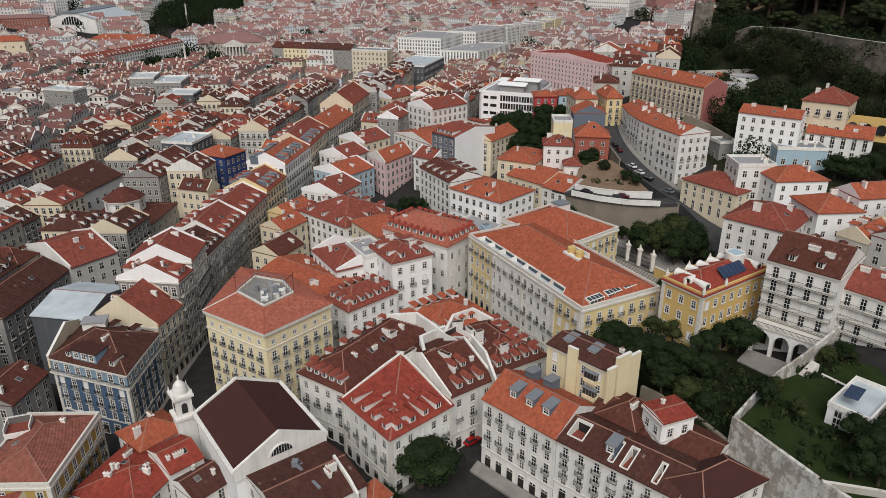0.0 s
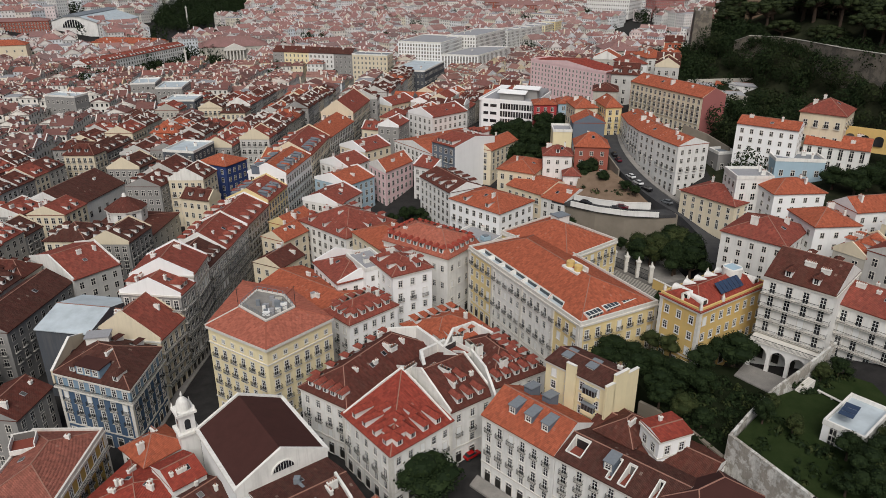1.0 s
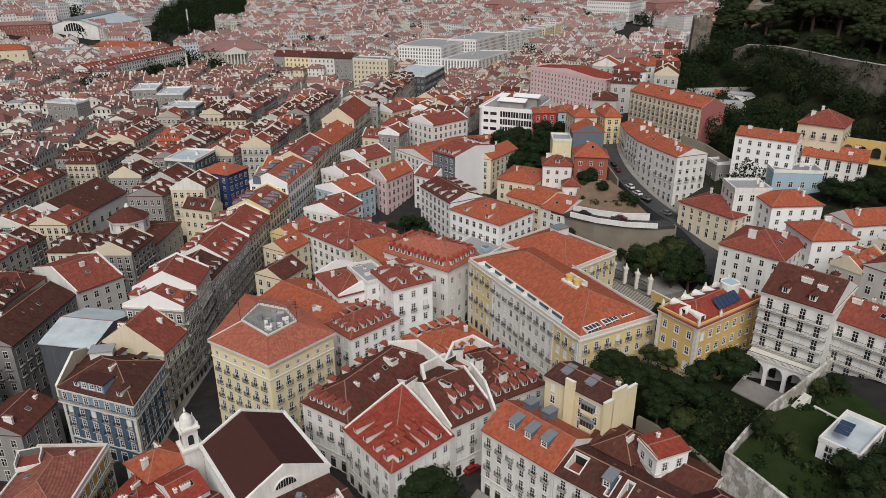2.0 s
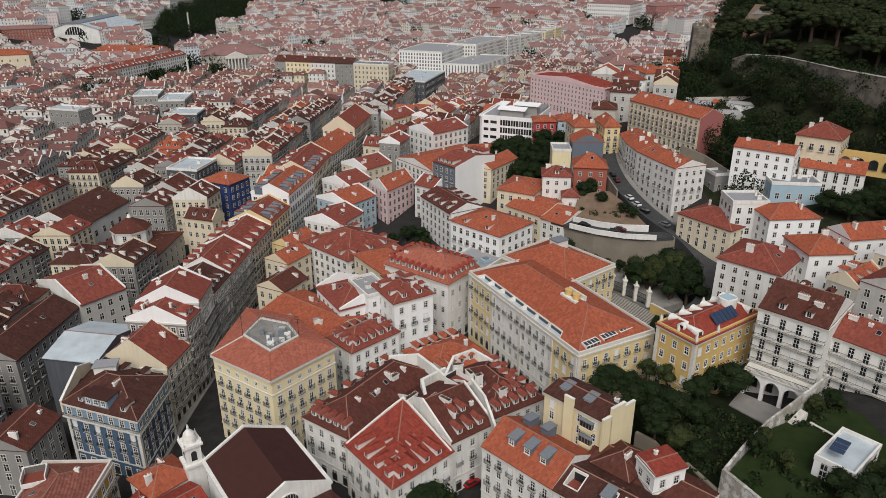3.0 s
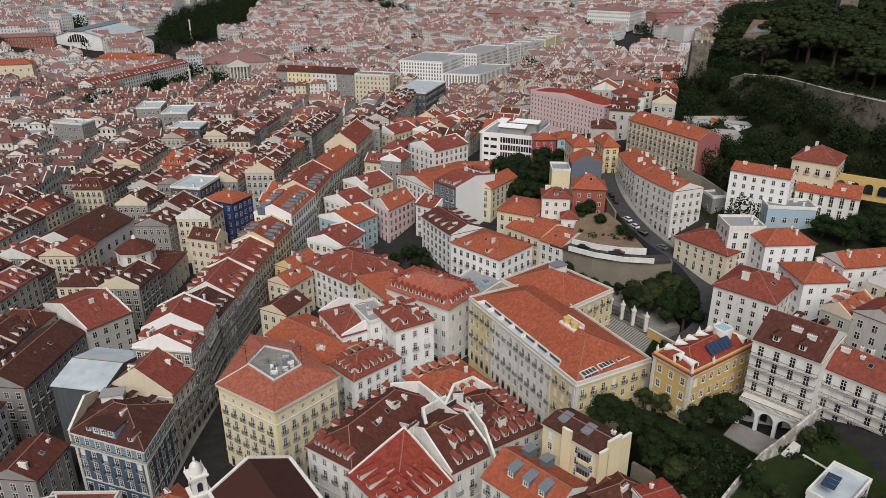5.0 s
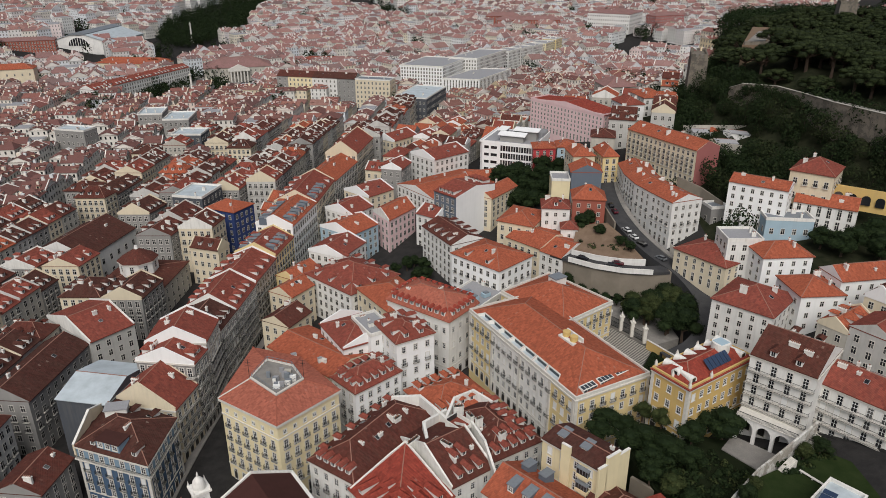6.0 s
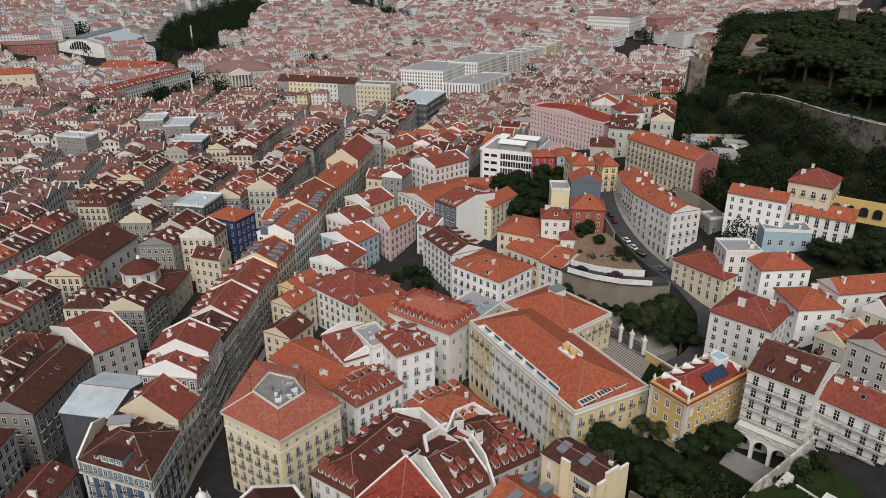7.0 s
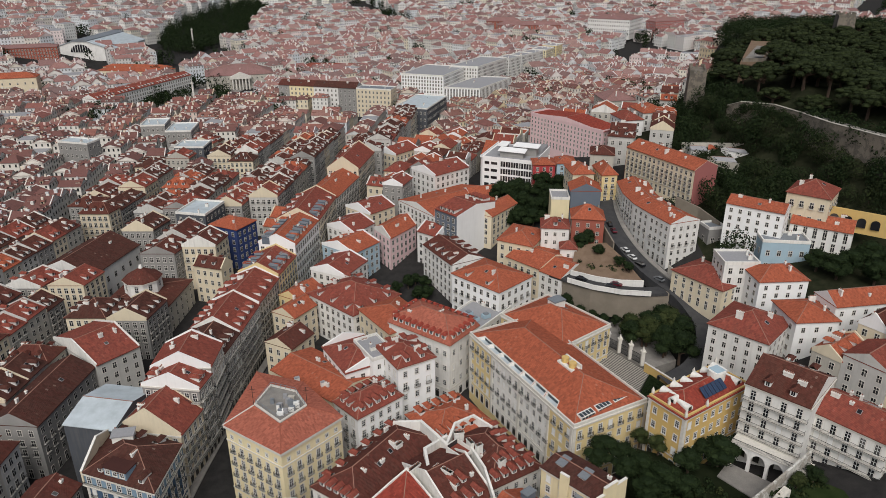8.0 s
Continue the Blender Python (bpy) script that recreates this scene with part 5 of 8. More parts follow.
# ---- the corner house with the roof terrace: five-sided ----
def prow_house():
    q = [Vector(p) for p in ((-56.6, 150.1), (-39.9, 139.1), (-27.3, 153.5), (-40.2, 169.0), (-54.0, 173.9))]
    PLOTS.append(q)
    mid = sum(q, Vector((0, 0))) / 5
    root = base("apartment_house", mid.x, mid.y, 0.4, "pale yellow corner apartment house with red roof and roof terrace", "house")
    q = [p - mid for p in q]
    ze = 24.6
    b = Bag()
    b.prism([up(p, -5) for p in q], [up(p, ze) for p in q], 0)
    part("wall", b, W["pale"], root)
    t = Bag()
    for z, o, h in ((ze - 0.7, 0.5, 0.7), (4.4, 0.15, 0.35), (ze - 4.6, 0.18, 0.3)):
        g = grown(q, o)
        t.prism([up(p, z) for p in g], [up(p, z + h) for p in g], 0)
    part("cornice", t, STONE, root, "pale stone cornice")
    r = Bag()
    lo, hi = grown(q, 0.5), [Vector(p) - mid for p in ((-50.6, 156.4), (-42.0, 148.6), (-36.4, 156.0), (-40.4, 162.6), (-48.2, 165.6))]
    for i in range(5):
        j = (i + 1) % 5
        slope(r, [up(lo[i], ze + 0.1), up(lo[j], ze + 0.1), up(hi[j], ze + 1.5), up(hi[i], ze + 1.5)], 0)
        hip = Bag()
        hip.beam(up(lo[i], ze + 0.1), up(hi[i], ze + 1.5), 0.16, 0.16)
        part("hip_tiles", hip, STONE if i == 0 else T["salmon"], root)
    part("roof", r, T["salmon"], root)
    d = Bag()
    d.prism([up(p, ze + 1.0) for p in hi], [up(p, ze + 1.65) for p in hi], 0)
    k = grown(hi, -0.5)
    for i in range(5):
        j = (i + 1) % 5
        d.prism([up(hi[i], ze + 1.65), up(hi[j], ze + 1.65), up(k[j], ze + 1.65), up(k[i], ze + 1.65)],
                [up(hi[i], ze + 2.0), up(hi[j], ze + 2.0), up(k[j], ze + 2.0), up(k[i], ze + 2.0)], 1)
    part("roof_terrace", d, [COBBLE, STONE], root, "beige roof terrace with pale parapet")
    rnd = random.Random(5)
    for i in range(6):
        p = at(hi[:4], rnd.uniform(0.2, 0.8), rnd.uniform(0.2, 0.8))
        w, h = rnd.uniform(0.35, 0.8), rnd.uniform(0.8, 1.7)
        u = Bag()
        u.box(p.x - w, p.x + w, p.y - w * 0.7, p.y + w * 0.7, ze + 1.65, ze + 1.65 + h, 0)
        part("ventilation_unit", u, T["metal"], root, "grey ventilation box")
    w = Bag()
    for i in range(5):
        p0, p1 = up(k[i], ze + 2.0), up(k[(i + 1) % 5], ze + 2.0)
        w.beam(p0 + Vector((0, 0, 1.0)), p1 + Vector((0, 0, 1.0)), 0.05, 0.08)
        n = int((p1 - p0).length / 1.5)
        for j in range(n):
            p = p0.lerp(p1, j / n)
            w.box(p.x - 0.05, p.x + 0.05, p.y - 0.05, p.y + 0.05, p.z, p.z + 1.0)
    part("railing", w, T["metal"], root, "grey metal terrace railing")
    for i in range(13):
        p = at(hi[:4], rnd.uniform(0.15, 0.85), rnd.uniform(0.2, 0.8))
        w = Bag()
        s = rnd.uniform(0.4, 0.9)
        w.box(p.x - s, p.x + s, p.y - s * 0.5, p.y + s * 0.5, ze + 1.65, ze + rnd.uniform(2.4, 3.4))
        part("roof_unit", w, rnd.choice((T["flat"], LIME, SASH, W["stone"])), root)
    for i in (0, 2):
        p = hi[i]
        w = Bag()
        w.box(p.x - 0.05, p.x + 0.05, p.y - 0.05, p.y + 0.05, ze + 1.6, ze + 7.5)
        for z in (5.6, 6.4, 7.2):
            w.box(p.x - 0.7, p.x + 0.7, p.y - 0.03, p.y + 0.03, ze + z, ze + z + 0.06)
        part("antenna", w, IRON, root, "thin dark antenna mast")
    for s in range(5):
        p0, p1 = q[s], q[(s + 1) % 5]
        run = (p1 - p0).length
        n = int((run - 1) / 2.9)
        m = side_frame(p0, p1, 0)
        for f in range(6):
            z = (0.0, 5.3, 9.1, 12.9, 16.7, 21.1)[f]
            for i in range(n):
                x = 0.5 + (run - 1) * (i + 0.5) / n
                if f == 5:
                    child("window", window_mesh(0.9, 1.1), root, m @ Matrix.Translation((x, 0, z)))
                    continue
                child("window", window_mesh(1.15, 2.5 if f else 3.2, "plain" if f else "door"), root, m @ Matrix.Translation((x, 0, z)))
                if f:
                    child("balcony", balcony_mesh(1.9), root, m @ Matrix.Translation((x, 0, z)))
    return root


prow_house()


# ---- the church: a low gabled nave, white copings, a bell tower ----
def church():
    q = along_ridge(corners((-50.8, 121.5), (-38.1, 103.8), (-23.5, 115.0)))
    PLOTS.append(q)
    mid = sum(q, Vector((0, 0))) / 4
    root = base("church", mid.x, mid.y, 0.3, "white church with dark brown gabled roof and white copings", "church")
    q = [p - mid for p in q]
    ze, rise = 15.8, 4.6
    b = Bag()
    b.prism([up(p, -5) for p in q], [up(p, ze) for p in q], 0)
    part("wall", b, W["clean"], root)
    r = Bag()
    roof_faces(r, grown(q, 0.2), ze, rise, "gable", 0, None, gable=1)
    part("roof", r, [T["smooth"], W["clean"]], root)
    c = Bag()
    g = grown(q, 0.35)
    if (g[1] - g[0]).length < (g[2] - g[1]).length:
        g = g[1:] + g[:1]
    for p0, p1, s in ((g[1], g[2], 1), (g[3], g[0], -1)):
        inn = up((g[0] - g[1]).normalized() * 0.6 * s, 0)
        face = [up(p0, ze - 2), up(p1, ze - 2), up(p1, ze + 0.6), up((p0 + p1) / 2, ze + rise + 0.7), up(p0, ze + 0.6)]
        c.prism(face, [p + inn for p in face], 0)
    for p0, p1 in ((g[0], g[1]), (g[2], g[3])):
        c.beam(up(p0, ze - 0.2), up(p1, ze - 0.2), 0.4, 0.6, 0)
    part("coping", c, LIME, root, "broad white gable copings")
    return root


church()


# ---- rows of town houses on the streets of the lower town ----
FRONT = ((100, -71), (155, -70.7), (201, -66.7), (238, -62), (262, -57.5), (308, -50), (323, -42), (364, -37.6), (444, -32), (560, -20), (900, 15))


def front(y):
    return float(np.interp(y, [p[0] for p in FRONT], [p[1] for p in FRONT]))


# the greyer tints take in the shade of the narrow streets
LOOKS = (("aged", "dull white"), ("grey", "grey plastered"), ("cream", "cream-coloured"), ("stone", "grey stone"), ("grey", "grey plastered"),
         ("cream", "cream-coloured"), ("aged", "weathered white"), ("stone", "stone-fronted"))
ROOFS = (("brown", "brown"), ("red", "red"), ("dark", "dark brown"), ("red", "red"), ("brown", "brown"), ("orange", "orange"), ("dark", "dark brown"))


def street_row(off0, off1, y0, y1, seed, high=(16.5, 20.5), cross=()):
    rnd = random.Random(seed)
    y, level = y0, rnd.uniform(*high)
    while y < y1 - 7:
        w = rnd.uniform(8, 15)
        if rnd.random() < 0.25:
            level = rnd.uniform(*high)
        e = min(y + w, y1)
        if not any(c < e and y < c + 8 for c in cross):
            a, b, c = (front(y) + off0, y), (front(y) + off1, y), (front(e) + off1, e)
            if free(corners(a, b, c)):
                wall, wname = rnd.choice(LOOKS)
                tile, tname = rnd.choice(ROOFS)
                z0 = land(*b)
                style = rnd.choice(("ridge", "ridge", "ridge", "hip"))
                fire = style != "hip" and rnd.random() < 0.6
                house(f"{wname} town house with {tname} roof in a street row", a, b, c, round(z0, 1), round(z0 + level + rnd.uniform(-0.5, 0.5), 1),
                      rise=rnd.uniform(3.2, 4.4), wall=wall, tile=tile, style=style,
                      floors=5, bays=2.5, win=(1.25, 2.15), balconies=rnd.choice(((2, 3), (2,), (2, 3, 4), ())), dormers=rnd.choice((2, 2, 3, 3)), dside="02", lights=rnd.choice((0, 1)),
                      chimneys=rnd.choice((2, 2, 3)), gables=fire, gmat=rnd.choice((None, "aged", "aged", "cream")), group="street row houses", seed=seed + int(y), name="row_house")
        y = e
    return


CROSS = (236, 312, 392)
street_row(-15, 0, 364, 560, 3, (18, 22))
street_row(-30, -15.5, 178, 470, 4, (15, 19), CROSS)
for n, k in enumerate((-41, -80, -119)):
    street_row(k - 14, k, 130 - n * 6, 470, 11 + n, cross=CROSS)
    street_row(k - 28.5, k - 14.5, 128 - n * 6, 470, 21 + n, cross=CROSS)


# ---- the town beyond, too many houses to count ----
def city_house(bag, q, z0, ze, rise, style, rnd, tall=True):
    bag.solid([up(p, z0 - 5) for p in q] + [up(p, ze) for p in q],
              ((0, 1, 5, 4), (1, 2, 6, 5), (2, 3, 7, 6), (3, 0, 4, 7), (4, 5, 6, 7)), 0)
    if style == "flat":
        bag.prism([up(p, ze) for p in grown(q, -0.4)], [up(p, ze + 0.4) for p in grown(q, -0.4)], 3)
    else:
        k = grown(q, 0.4)
        if (k[1] - k[0]).length < (k[2] - k[1]).length:
            k = k[1:] + k[:1]
        h = 0.0 if style == "gable" else 0.28
        e = [up(p, ze) for p in k]
        bag.solid(e + [up(at(k, h, 0.5), ze + rise), up(at(k, 1 - h, 0.5), ze + rise)],
                  ((0, 1, 5, 4), (2, 3, 4, 5), (3, 2, 1, 0)) + (((1, 2, 5), (3, 0, 4)) if h else ()), 1)
        if not h:
            for p0, p1, u in ((k[1], k[2], 1), (k[3], k[0], 0)):
                o = (at(k, 0.5, 0.5) - at(k, u, 0.5)).normalized()
                tri = [up(p0 + o * 0.3, ze), up(p1 + o * 0.3, ze), up(at(k, u, 0.5) + o * 0.3, ze + rise + rnd.choice((-0.05, 0.5)))]
                bag.prism(tri, [p + up(o * 0.5, 0) for p in tri], 0)
        for _ in range(rnd.choice((1, 2, 3))):
            p = at(q, rnd.uniform(0.2, 0.8), rnd.uniform(0.2, 0.8))
            w = rnd.uniform(0.3, 0.9)
            bag.box(p.x - w, p.x + w, p.y - 0.4, p.y + 0.4, ze, ze + rise + rnd.uniform(0.4, 1.2), 0)
        for s in range(4):
            if tall and rnd.random() < 0.5:
                p0, p1 = q[s], q[(s + 1) % 4]
                m = side_frame(p0, p1, ze)
                run = (p1 - p0).length
                for x in (run * 0.3, run * 0.7):
                    bag.box(x - 0.8, x + 0.8, 0.6, 3.0, 0, 1.7, 0, m)
                    bag.box(x - 0.5, x + 0.5, 0.55, 0.7, 0.4, 1.5, 2, m)
                    bag.box(x - 1.0, x + 1.0, 0.4, 3.2, 1.7, 2.0, 1, m)
    floors = max(2, int((ze - z0) / 3.3))
    for s in range(4):
        p0, p1 = q[s], q[(s + 1) % 4]
        run = (p1 - p0).length
        n = int(run / 2.9)
        e = (p1 - p0).normalized()
        if Vector((e.y, -e.x)).dot(((p0 + p1) / 2).normalized()) > 0.12:
            continue
        m = side_frame(p0, p1, z0)
        for f in range(floors):
            z = (ze - z0) * (f + 0.28) / floors
            for i in range(n):
                x = run * (i + 0.5) / n
                bag.solid([tuple(m @ Vector(v)) for v in ((x - 0.55, -0.06, z), (x + 0.55, -0.06, z), (x + 0.55, -0.06, z + 1.8), (x - 0.55, -0.06, z + 1.8))],
                          ((0, 1, 2, 3),), 2)


PARKS = []


def open_ground(x, y):
    """Places that stay free of houses: squares, gardens, woods, roads."""
    if land(x, y) > 56 and x > 90 and y < 660:
        return True
    if x > 118 and 215 < y < 400 and land(x, y) > 44:
        return True
    return any(math.hypot((x - px) / rx, (y - py) / ry) < 1 for px, py, rx, ry in PARKS)


def district(cx, cy, w, d, deg, seed, high, flat=0.06, street=7.0, single=False, each=False):
    """Back-to-back rows of small houses in a turned rectangle."""
    rnd = random.Random(seed)
    bag = Bag()
    big = 1.0 if cy < 330 or single else 1.1 if cy < 700 else 1.3
    ca, sa = math.cos(radians(deg)), math.sin(radians(deg))

    def spot(u, v):
        return (cx + u * ca - v * sa, cy + u * sa + v * ca)

    u, n = -w / 2, 0
    while u < w / 2 - 8:
        deep = rnd.uniform(10, 13.5) * big
        v = -d / 2
        while v < d / 2 - 6:
            run = rnd.uniform(6.5, 15) * big
            a, b, c = spot(u + rnd.uniform(-0.8, 0.8), v), spot(u + deep, v), spot(u + deep, v + run)
            q = corners(a, b, c)
            m = sum(q, Vector((0, 0))) / 4
            if not open_ground(m.x, m.y) and abs(m.x) < 0.72 * m.y + 60 and rnd.random() > 0.06 and free(q):
                z0 = land(m.x, m.y)
                ze = z0 + rnd.uniform(*high)
                style = "flat" if rnd.random() < flat else rnd.choice(("gable", "hip", "gable", "gable"))
                if single:
                    wall, wname = rnd.choice(LOOKS)
                    tile, tname = rnd.choice((("red", "red"), ("orange", "orange"), ("brown", "brown")))
                    house(f"{wname} old town house with {tname} roof", a, b, c, round(z0, 1), round(ze, 1), rise=rnd.uniform(2, 3.6), wall=wall, tile=tile, style=style,
                          floors=max(2, int((ze - z0) / 3.4)), bays=2.9, shop=3.4, chimneys=rnd.choice((1, 2)), lights=0, dormers=rnd.choice((0, 0, 2)), gables=style == "gable" and rnd.random() < 0.6, gmat=rnd.choice((None, "clean", "clean", "cream")), group="old town houses", seed=seed)
                else:
                    bag = Bag() if each else bag
                    city_house(bag, q, z0, ze, rnd.uniform(1.8, 3.6) * (1.0 if cy < 700 else 1.45), style, rnd, cy < 850)
                    if each:
                        tagged(new("town_house", bag.mesh("town_house", [W["city"], T["city"], GLASS, T["flat"]])),
                               "flat-roofed plastered town house" if style == "flat" else f"plastered town house with {style}-roofed clay tiles and chimneys", "house", "lower town houses")
            v += run + (rnd.uniform(4, 7) if rnd.random() < 0.12 else 0.05)
        n += 1
        u += deep + (street * big if n % 2 == 0 else rnd.uniform(0.3, 3.5))
    if single or each:
        return
    # farther districts take the walls, roofs and panes with painted haze
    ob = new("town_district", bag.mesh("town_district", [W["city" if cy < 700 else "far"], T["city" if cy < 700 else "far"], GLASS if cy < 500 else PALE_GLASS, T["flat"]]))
    tagged(ob, "densely packed old town houses with red roofs", "town houses", kind="stuff")


PARKS += [(-252, 672, 36, 96), (-200, 690, 28, 54), (-430, 815, 52, 62), (-98, 586, 52, 24), (-345, 1130, 60, 210), (70, 135, 45, 45), (64, 215, 27, 38), (58, 245, 24, 26), (84, 200, 16, 20),
          (-13, 262, 12, 14), (37, 305, 19, 20), (36, 278, 14, 14), (112, 318, 20, 16), (60, 275, 12, 30), (74, 290, 8, 60)]
district(-250, 300, 260, 380, 6, 51, (14, 19), each=True)
district(-320, 560, 380, 160, 4, 52, (13, 18))
district(-95, 560, 150, 150, -6, 53, (14, 19))
district(20, 350, 180, 240, -18, 54, (10, 16), single=True)
district(60, 590, 200, 220, -54, 55, (9, 16))
district(140, 470, 90, 130, 15, 70, (8, 13))
district(170, 640, 160, 240, 20, 56, (8, 14))
district(330, 720, 240, 300, 65, 57, (8, 15))
district(-420, 760, 330, 230, -58, 58, (12, 18), 0.15)
district(-120, 790, 300, 260, -50, 59, (10, 18))
district(130, 820, 220, 160, -60, 60, (9, 17))
district(-560, 1020, 420, 320, 62, 61, (10, 20), 0.25)
district(-180, 1060, 330, 280, -52, 62, (8, 17), 0.15)
district(110, 1030, 300, 260, 48, 63, (8, 18), 0.15)
district(420, 1050, 380, 320, -62, 64, (8, 18), 0.15)
district(-380, 1370, 520, 360, 70, 65, (9, 22), 0.3)
district(80, 1340, 460, 380, -66, 66, (9, 20), 0.25)
district(560, 1400, 520, 400, 55, 67, (9, 20), 0.25)
district(128, 172, 56, 90, 35, 68, (9, 13), single=True)
district(150, 120, 80, 70, 25, 69, (8, 12), single=True)


# ---- trees ----
TREES = {}


def tree_meshes(kind, seed):
    key = (kind, seed)
    if key in TREES:
        return TREES[key]
    rnd = random.Random(seed * 13 + len(kind))
    t = Bag()

    def limb(p, q, r0, r1, k=6):
        d = (q - p).normalized()
        s = d.orthogonal().normalized()
        o = d.cross(s)
        ring = [math.tau * i / k for i in range(k)]
        t.prism([p + (s * math.cos(a) + o * math.sin(a)) * r0 for a in ring], [q + (s * math.cos(a) + o * math.sin(a)) * r1 for a in ring])

    fork = 0.55 if kind == "pine" else 0.3
    limb(Vector((0, 0, -0.06)), Vector((0.02, 0.01, fork)), 0.045, 0.03, 8)
    clumps = []
    pine = kind == "pine"
    for i in range(22 if pine else 10):
        a = 2.4 * i + rnd.uniform(-0.3, 0.3) if pine else math.tau * i / 10 + rnd.uniform(-0.3, 0.3)
        if pine:
            r = 0.44 * math.sqrt((i + 0.5) / 22)
            z = 0.92 - 1.35 * r * r + rnd.uniform(-0.03, 0.03)
            s = rnd.uniform(0.10, 0.145)
            size = Vector((s, s, s * 0.8))
        else:
            r, z = rnd.uniform(0.12, 0.36), rnd.uniform(0.42, 0.82)
            s = rnd.uniform(0.15, 0.24)
            size = Vector((s, s, s * 0.85))
        c = Vector((math.cos(a) * r, math.sin(a) * r, z))
        clumps.append((c, size))
        limb(Vector((0.02, 0.01, fork * rnd.uniform(0.8, 1))), c, 0.02, 0.008, 5)
    clumps.append((Vector((0, 0, 0.86)), Vector((0.16, 0.16, 0.1) if pine else (0.24, 0.24, 0.2))))
    crown = Bag()
    for c, size in clumps:
        rings = []
        for k in range(1, 5):
            a, lift = math.pi * k / 5, rnd.uniform(0.7, 0.86)
            rings.append([c + Vector((math.sin(a) * math.cos(math.tau * i / 7) * size.x, math.sin(a) * math.sin(math.tau * i / 7) * size.y, math.cos(a) * size.z)) * lift for i in range(7)])
        for lo, hi in zip(rings[1:], rings):
            crown.prism(lo, hi)
        for i in range(120 if pine else 200):
            d = Vector((rnd.gauss(0, 1), rnd.gauss(0, 1), rnd.gauss(0, 1))).normalized()
            p = c + Vector((d.x * size.x, d.y * size.y, d.z * size.z)) * rnd.uniform(0.72, 1.08)
            n = (d + Vector((rnd.uniform(-1, 1), rnd.uniform(-1, 1), rnd.uniform(-0.3, 1))) * 0.7).normalized()
            s = n.orthogonal().normalized()
            o = n.cross(s)
            a, w = rnd.uniform(0, math.tau), rnd.uniform(0.009, 0.018) if pine else rnd.uniform(0.015, 0.032)
            e, f = (s * math.cos(a) + o * math.sin(a)) * w, (o * math.cos(a) - s * math.sin(a)) * w * 0.8
            crown.solid([p - e, p + f + n * w * 0.3, p + e, p - f + n * w * 0.3], ((0, 1, 2, 3),))
    TREES[key] = (t.mesh("trunk", [BARK]), crown.mesh("crown", [{"pine": PINE, "olive": OLIVE}.get(kind, LEAF)]))
    return TREES[key]


def tree(x, y, z, high, wide=None, kind="leafy", seed=1, label="dark green leafy tree in the garden", group=""):
    trunk, crown = tree_meshes(kind, seed % 4)
    ob = base("tree", x, y, z, label, "tree", group)
    wide = wide or high
    ob.scale = (wide, wide, high)
    ob.rotation_euler.z = seed * 1.7
    for n, me in (("trunk", trunk), ("crown", crown)):
        child(n, me, ob, Matrix())
    return ob




# ---- roads, banks and walls on the castle side ----
def ribbon(name, path, wide, mat_, label, category, skirt=3.0, lift=0.0):
    """A strip of paving along a path of (x, y, z), with a skirt below its edges."""
    b = Bag()
    pts = []
    for i in range(len(path) - 1):
        p0, p1, p2, p3 = (Vector(path[max(0, i - 1)]), Vector(path[i]), Vector(path[i + 1]), Vector(path[min(len(path) - 1, i + 2)]))
        for k in range(6):
            u = k / 6
            pts.append(0.5 * (2 * p1 + (p2 - p0) * u + (2 * p0 - 5 * p1 + 4 * p2 - p3) * u * u + (3 * p1 - p0 - 3 * p2 + p3) * u ** 3))
    pts.append(Vector(path[-1]))
    edge = []
    for i, p in enumerate(pts):
        d = pts[min(i + 1, len(pts) - 1)] - pts[max(i - 1, 0)]
        s = Vector((d.y, -d.x, 0)).normalized() * wide / 2
        edge.append((p - s + Vector((0, 0, lift)), p + s + Vector((0, 0, lift))))
    dn = Vector((0, 0, -skirt))
    for (a, c), (a2, c2) in zip(edge, edge[1:]):
        b.face([a, c, c2, a2])
        b.face([a + dn, a, a2, a2 + dn])
        b.face([c, c + dn, c2 + dn, c2])
    ob = new(name, b.mesh(name, [mat_], weld=True))
    tagged(ob, label, category, kind="structure")
    return edge


def slab(name, pts, z, deep, mat_, label, category, kind="structure"):
    b = Bag()
    b.prism([(x, y, z - deep) for x, y in pts], [(x, y, z) for x, y in pts])
    return tagged(new(name, b.mesh(name, [mat_])), label, category, kind=kind)


ROAD = ((66, 182, 17), (70.5, 184, 17.3), (77, 188.5, 18.3), (83, 197, 19.8), (86, 206, 21.3), (85.5, 214, 22.8), (82, 223, 25.6),
        (76, 232, 28), (71.5, 243, 30), (68.6, 255, 32), (67.4, 270, 33.8), (69, 290, 35.5), (75, 312, 37), (82.5, 340, 40), (89, 362, 42), (91, 385, 43))
ribbon("road", ROAD, 6.6, ASPHALT, "dark asphalt road that curves uphill", "road", 4)
ribbon("pavement", [(x + 4.3, y + (0.5 if y > 200 else -2.5), z + 0.14) for x, y, z in ROAD[3:]], 2.0, COBBLE, "pale limestone pavement beside the road", "pavement", 4)
ribbon("lower_road", ((40, 239, 26.4), (46, 233.5, 26.6), (53, 228.5, 26.6), (61, 225, 26.6), (69, 223.5, 26.6), (77, 224.5, 26.4)), 5.4, ASPHALT,
       "asphalt side road with parked cars", "road", 1.0)
slab_pts = ((39, 241.5), (43, 233.5), (51.5, 226.6), (60.5, 222.6), (70, 221), (78, 222), (77, 227.4), (69, 226.4), (61, 227.8), (53, 231.4), (46, 236.6))


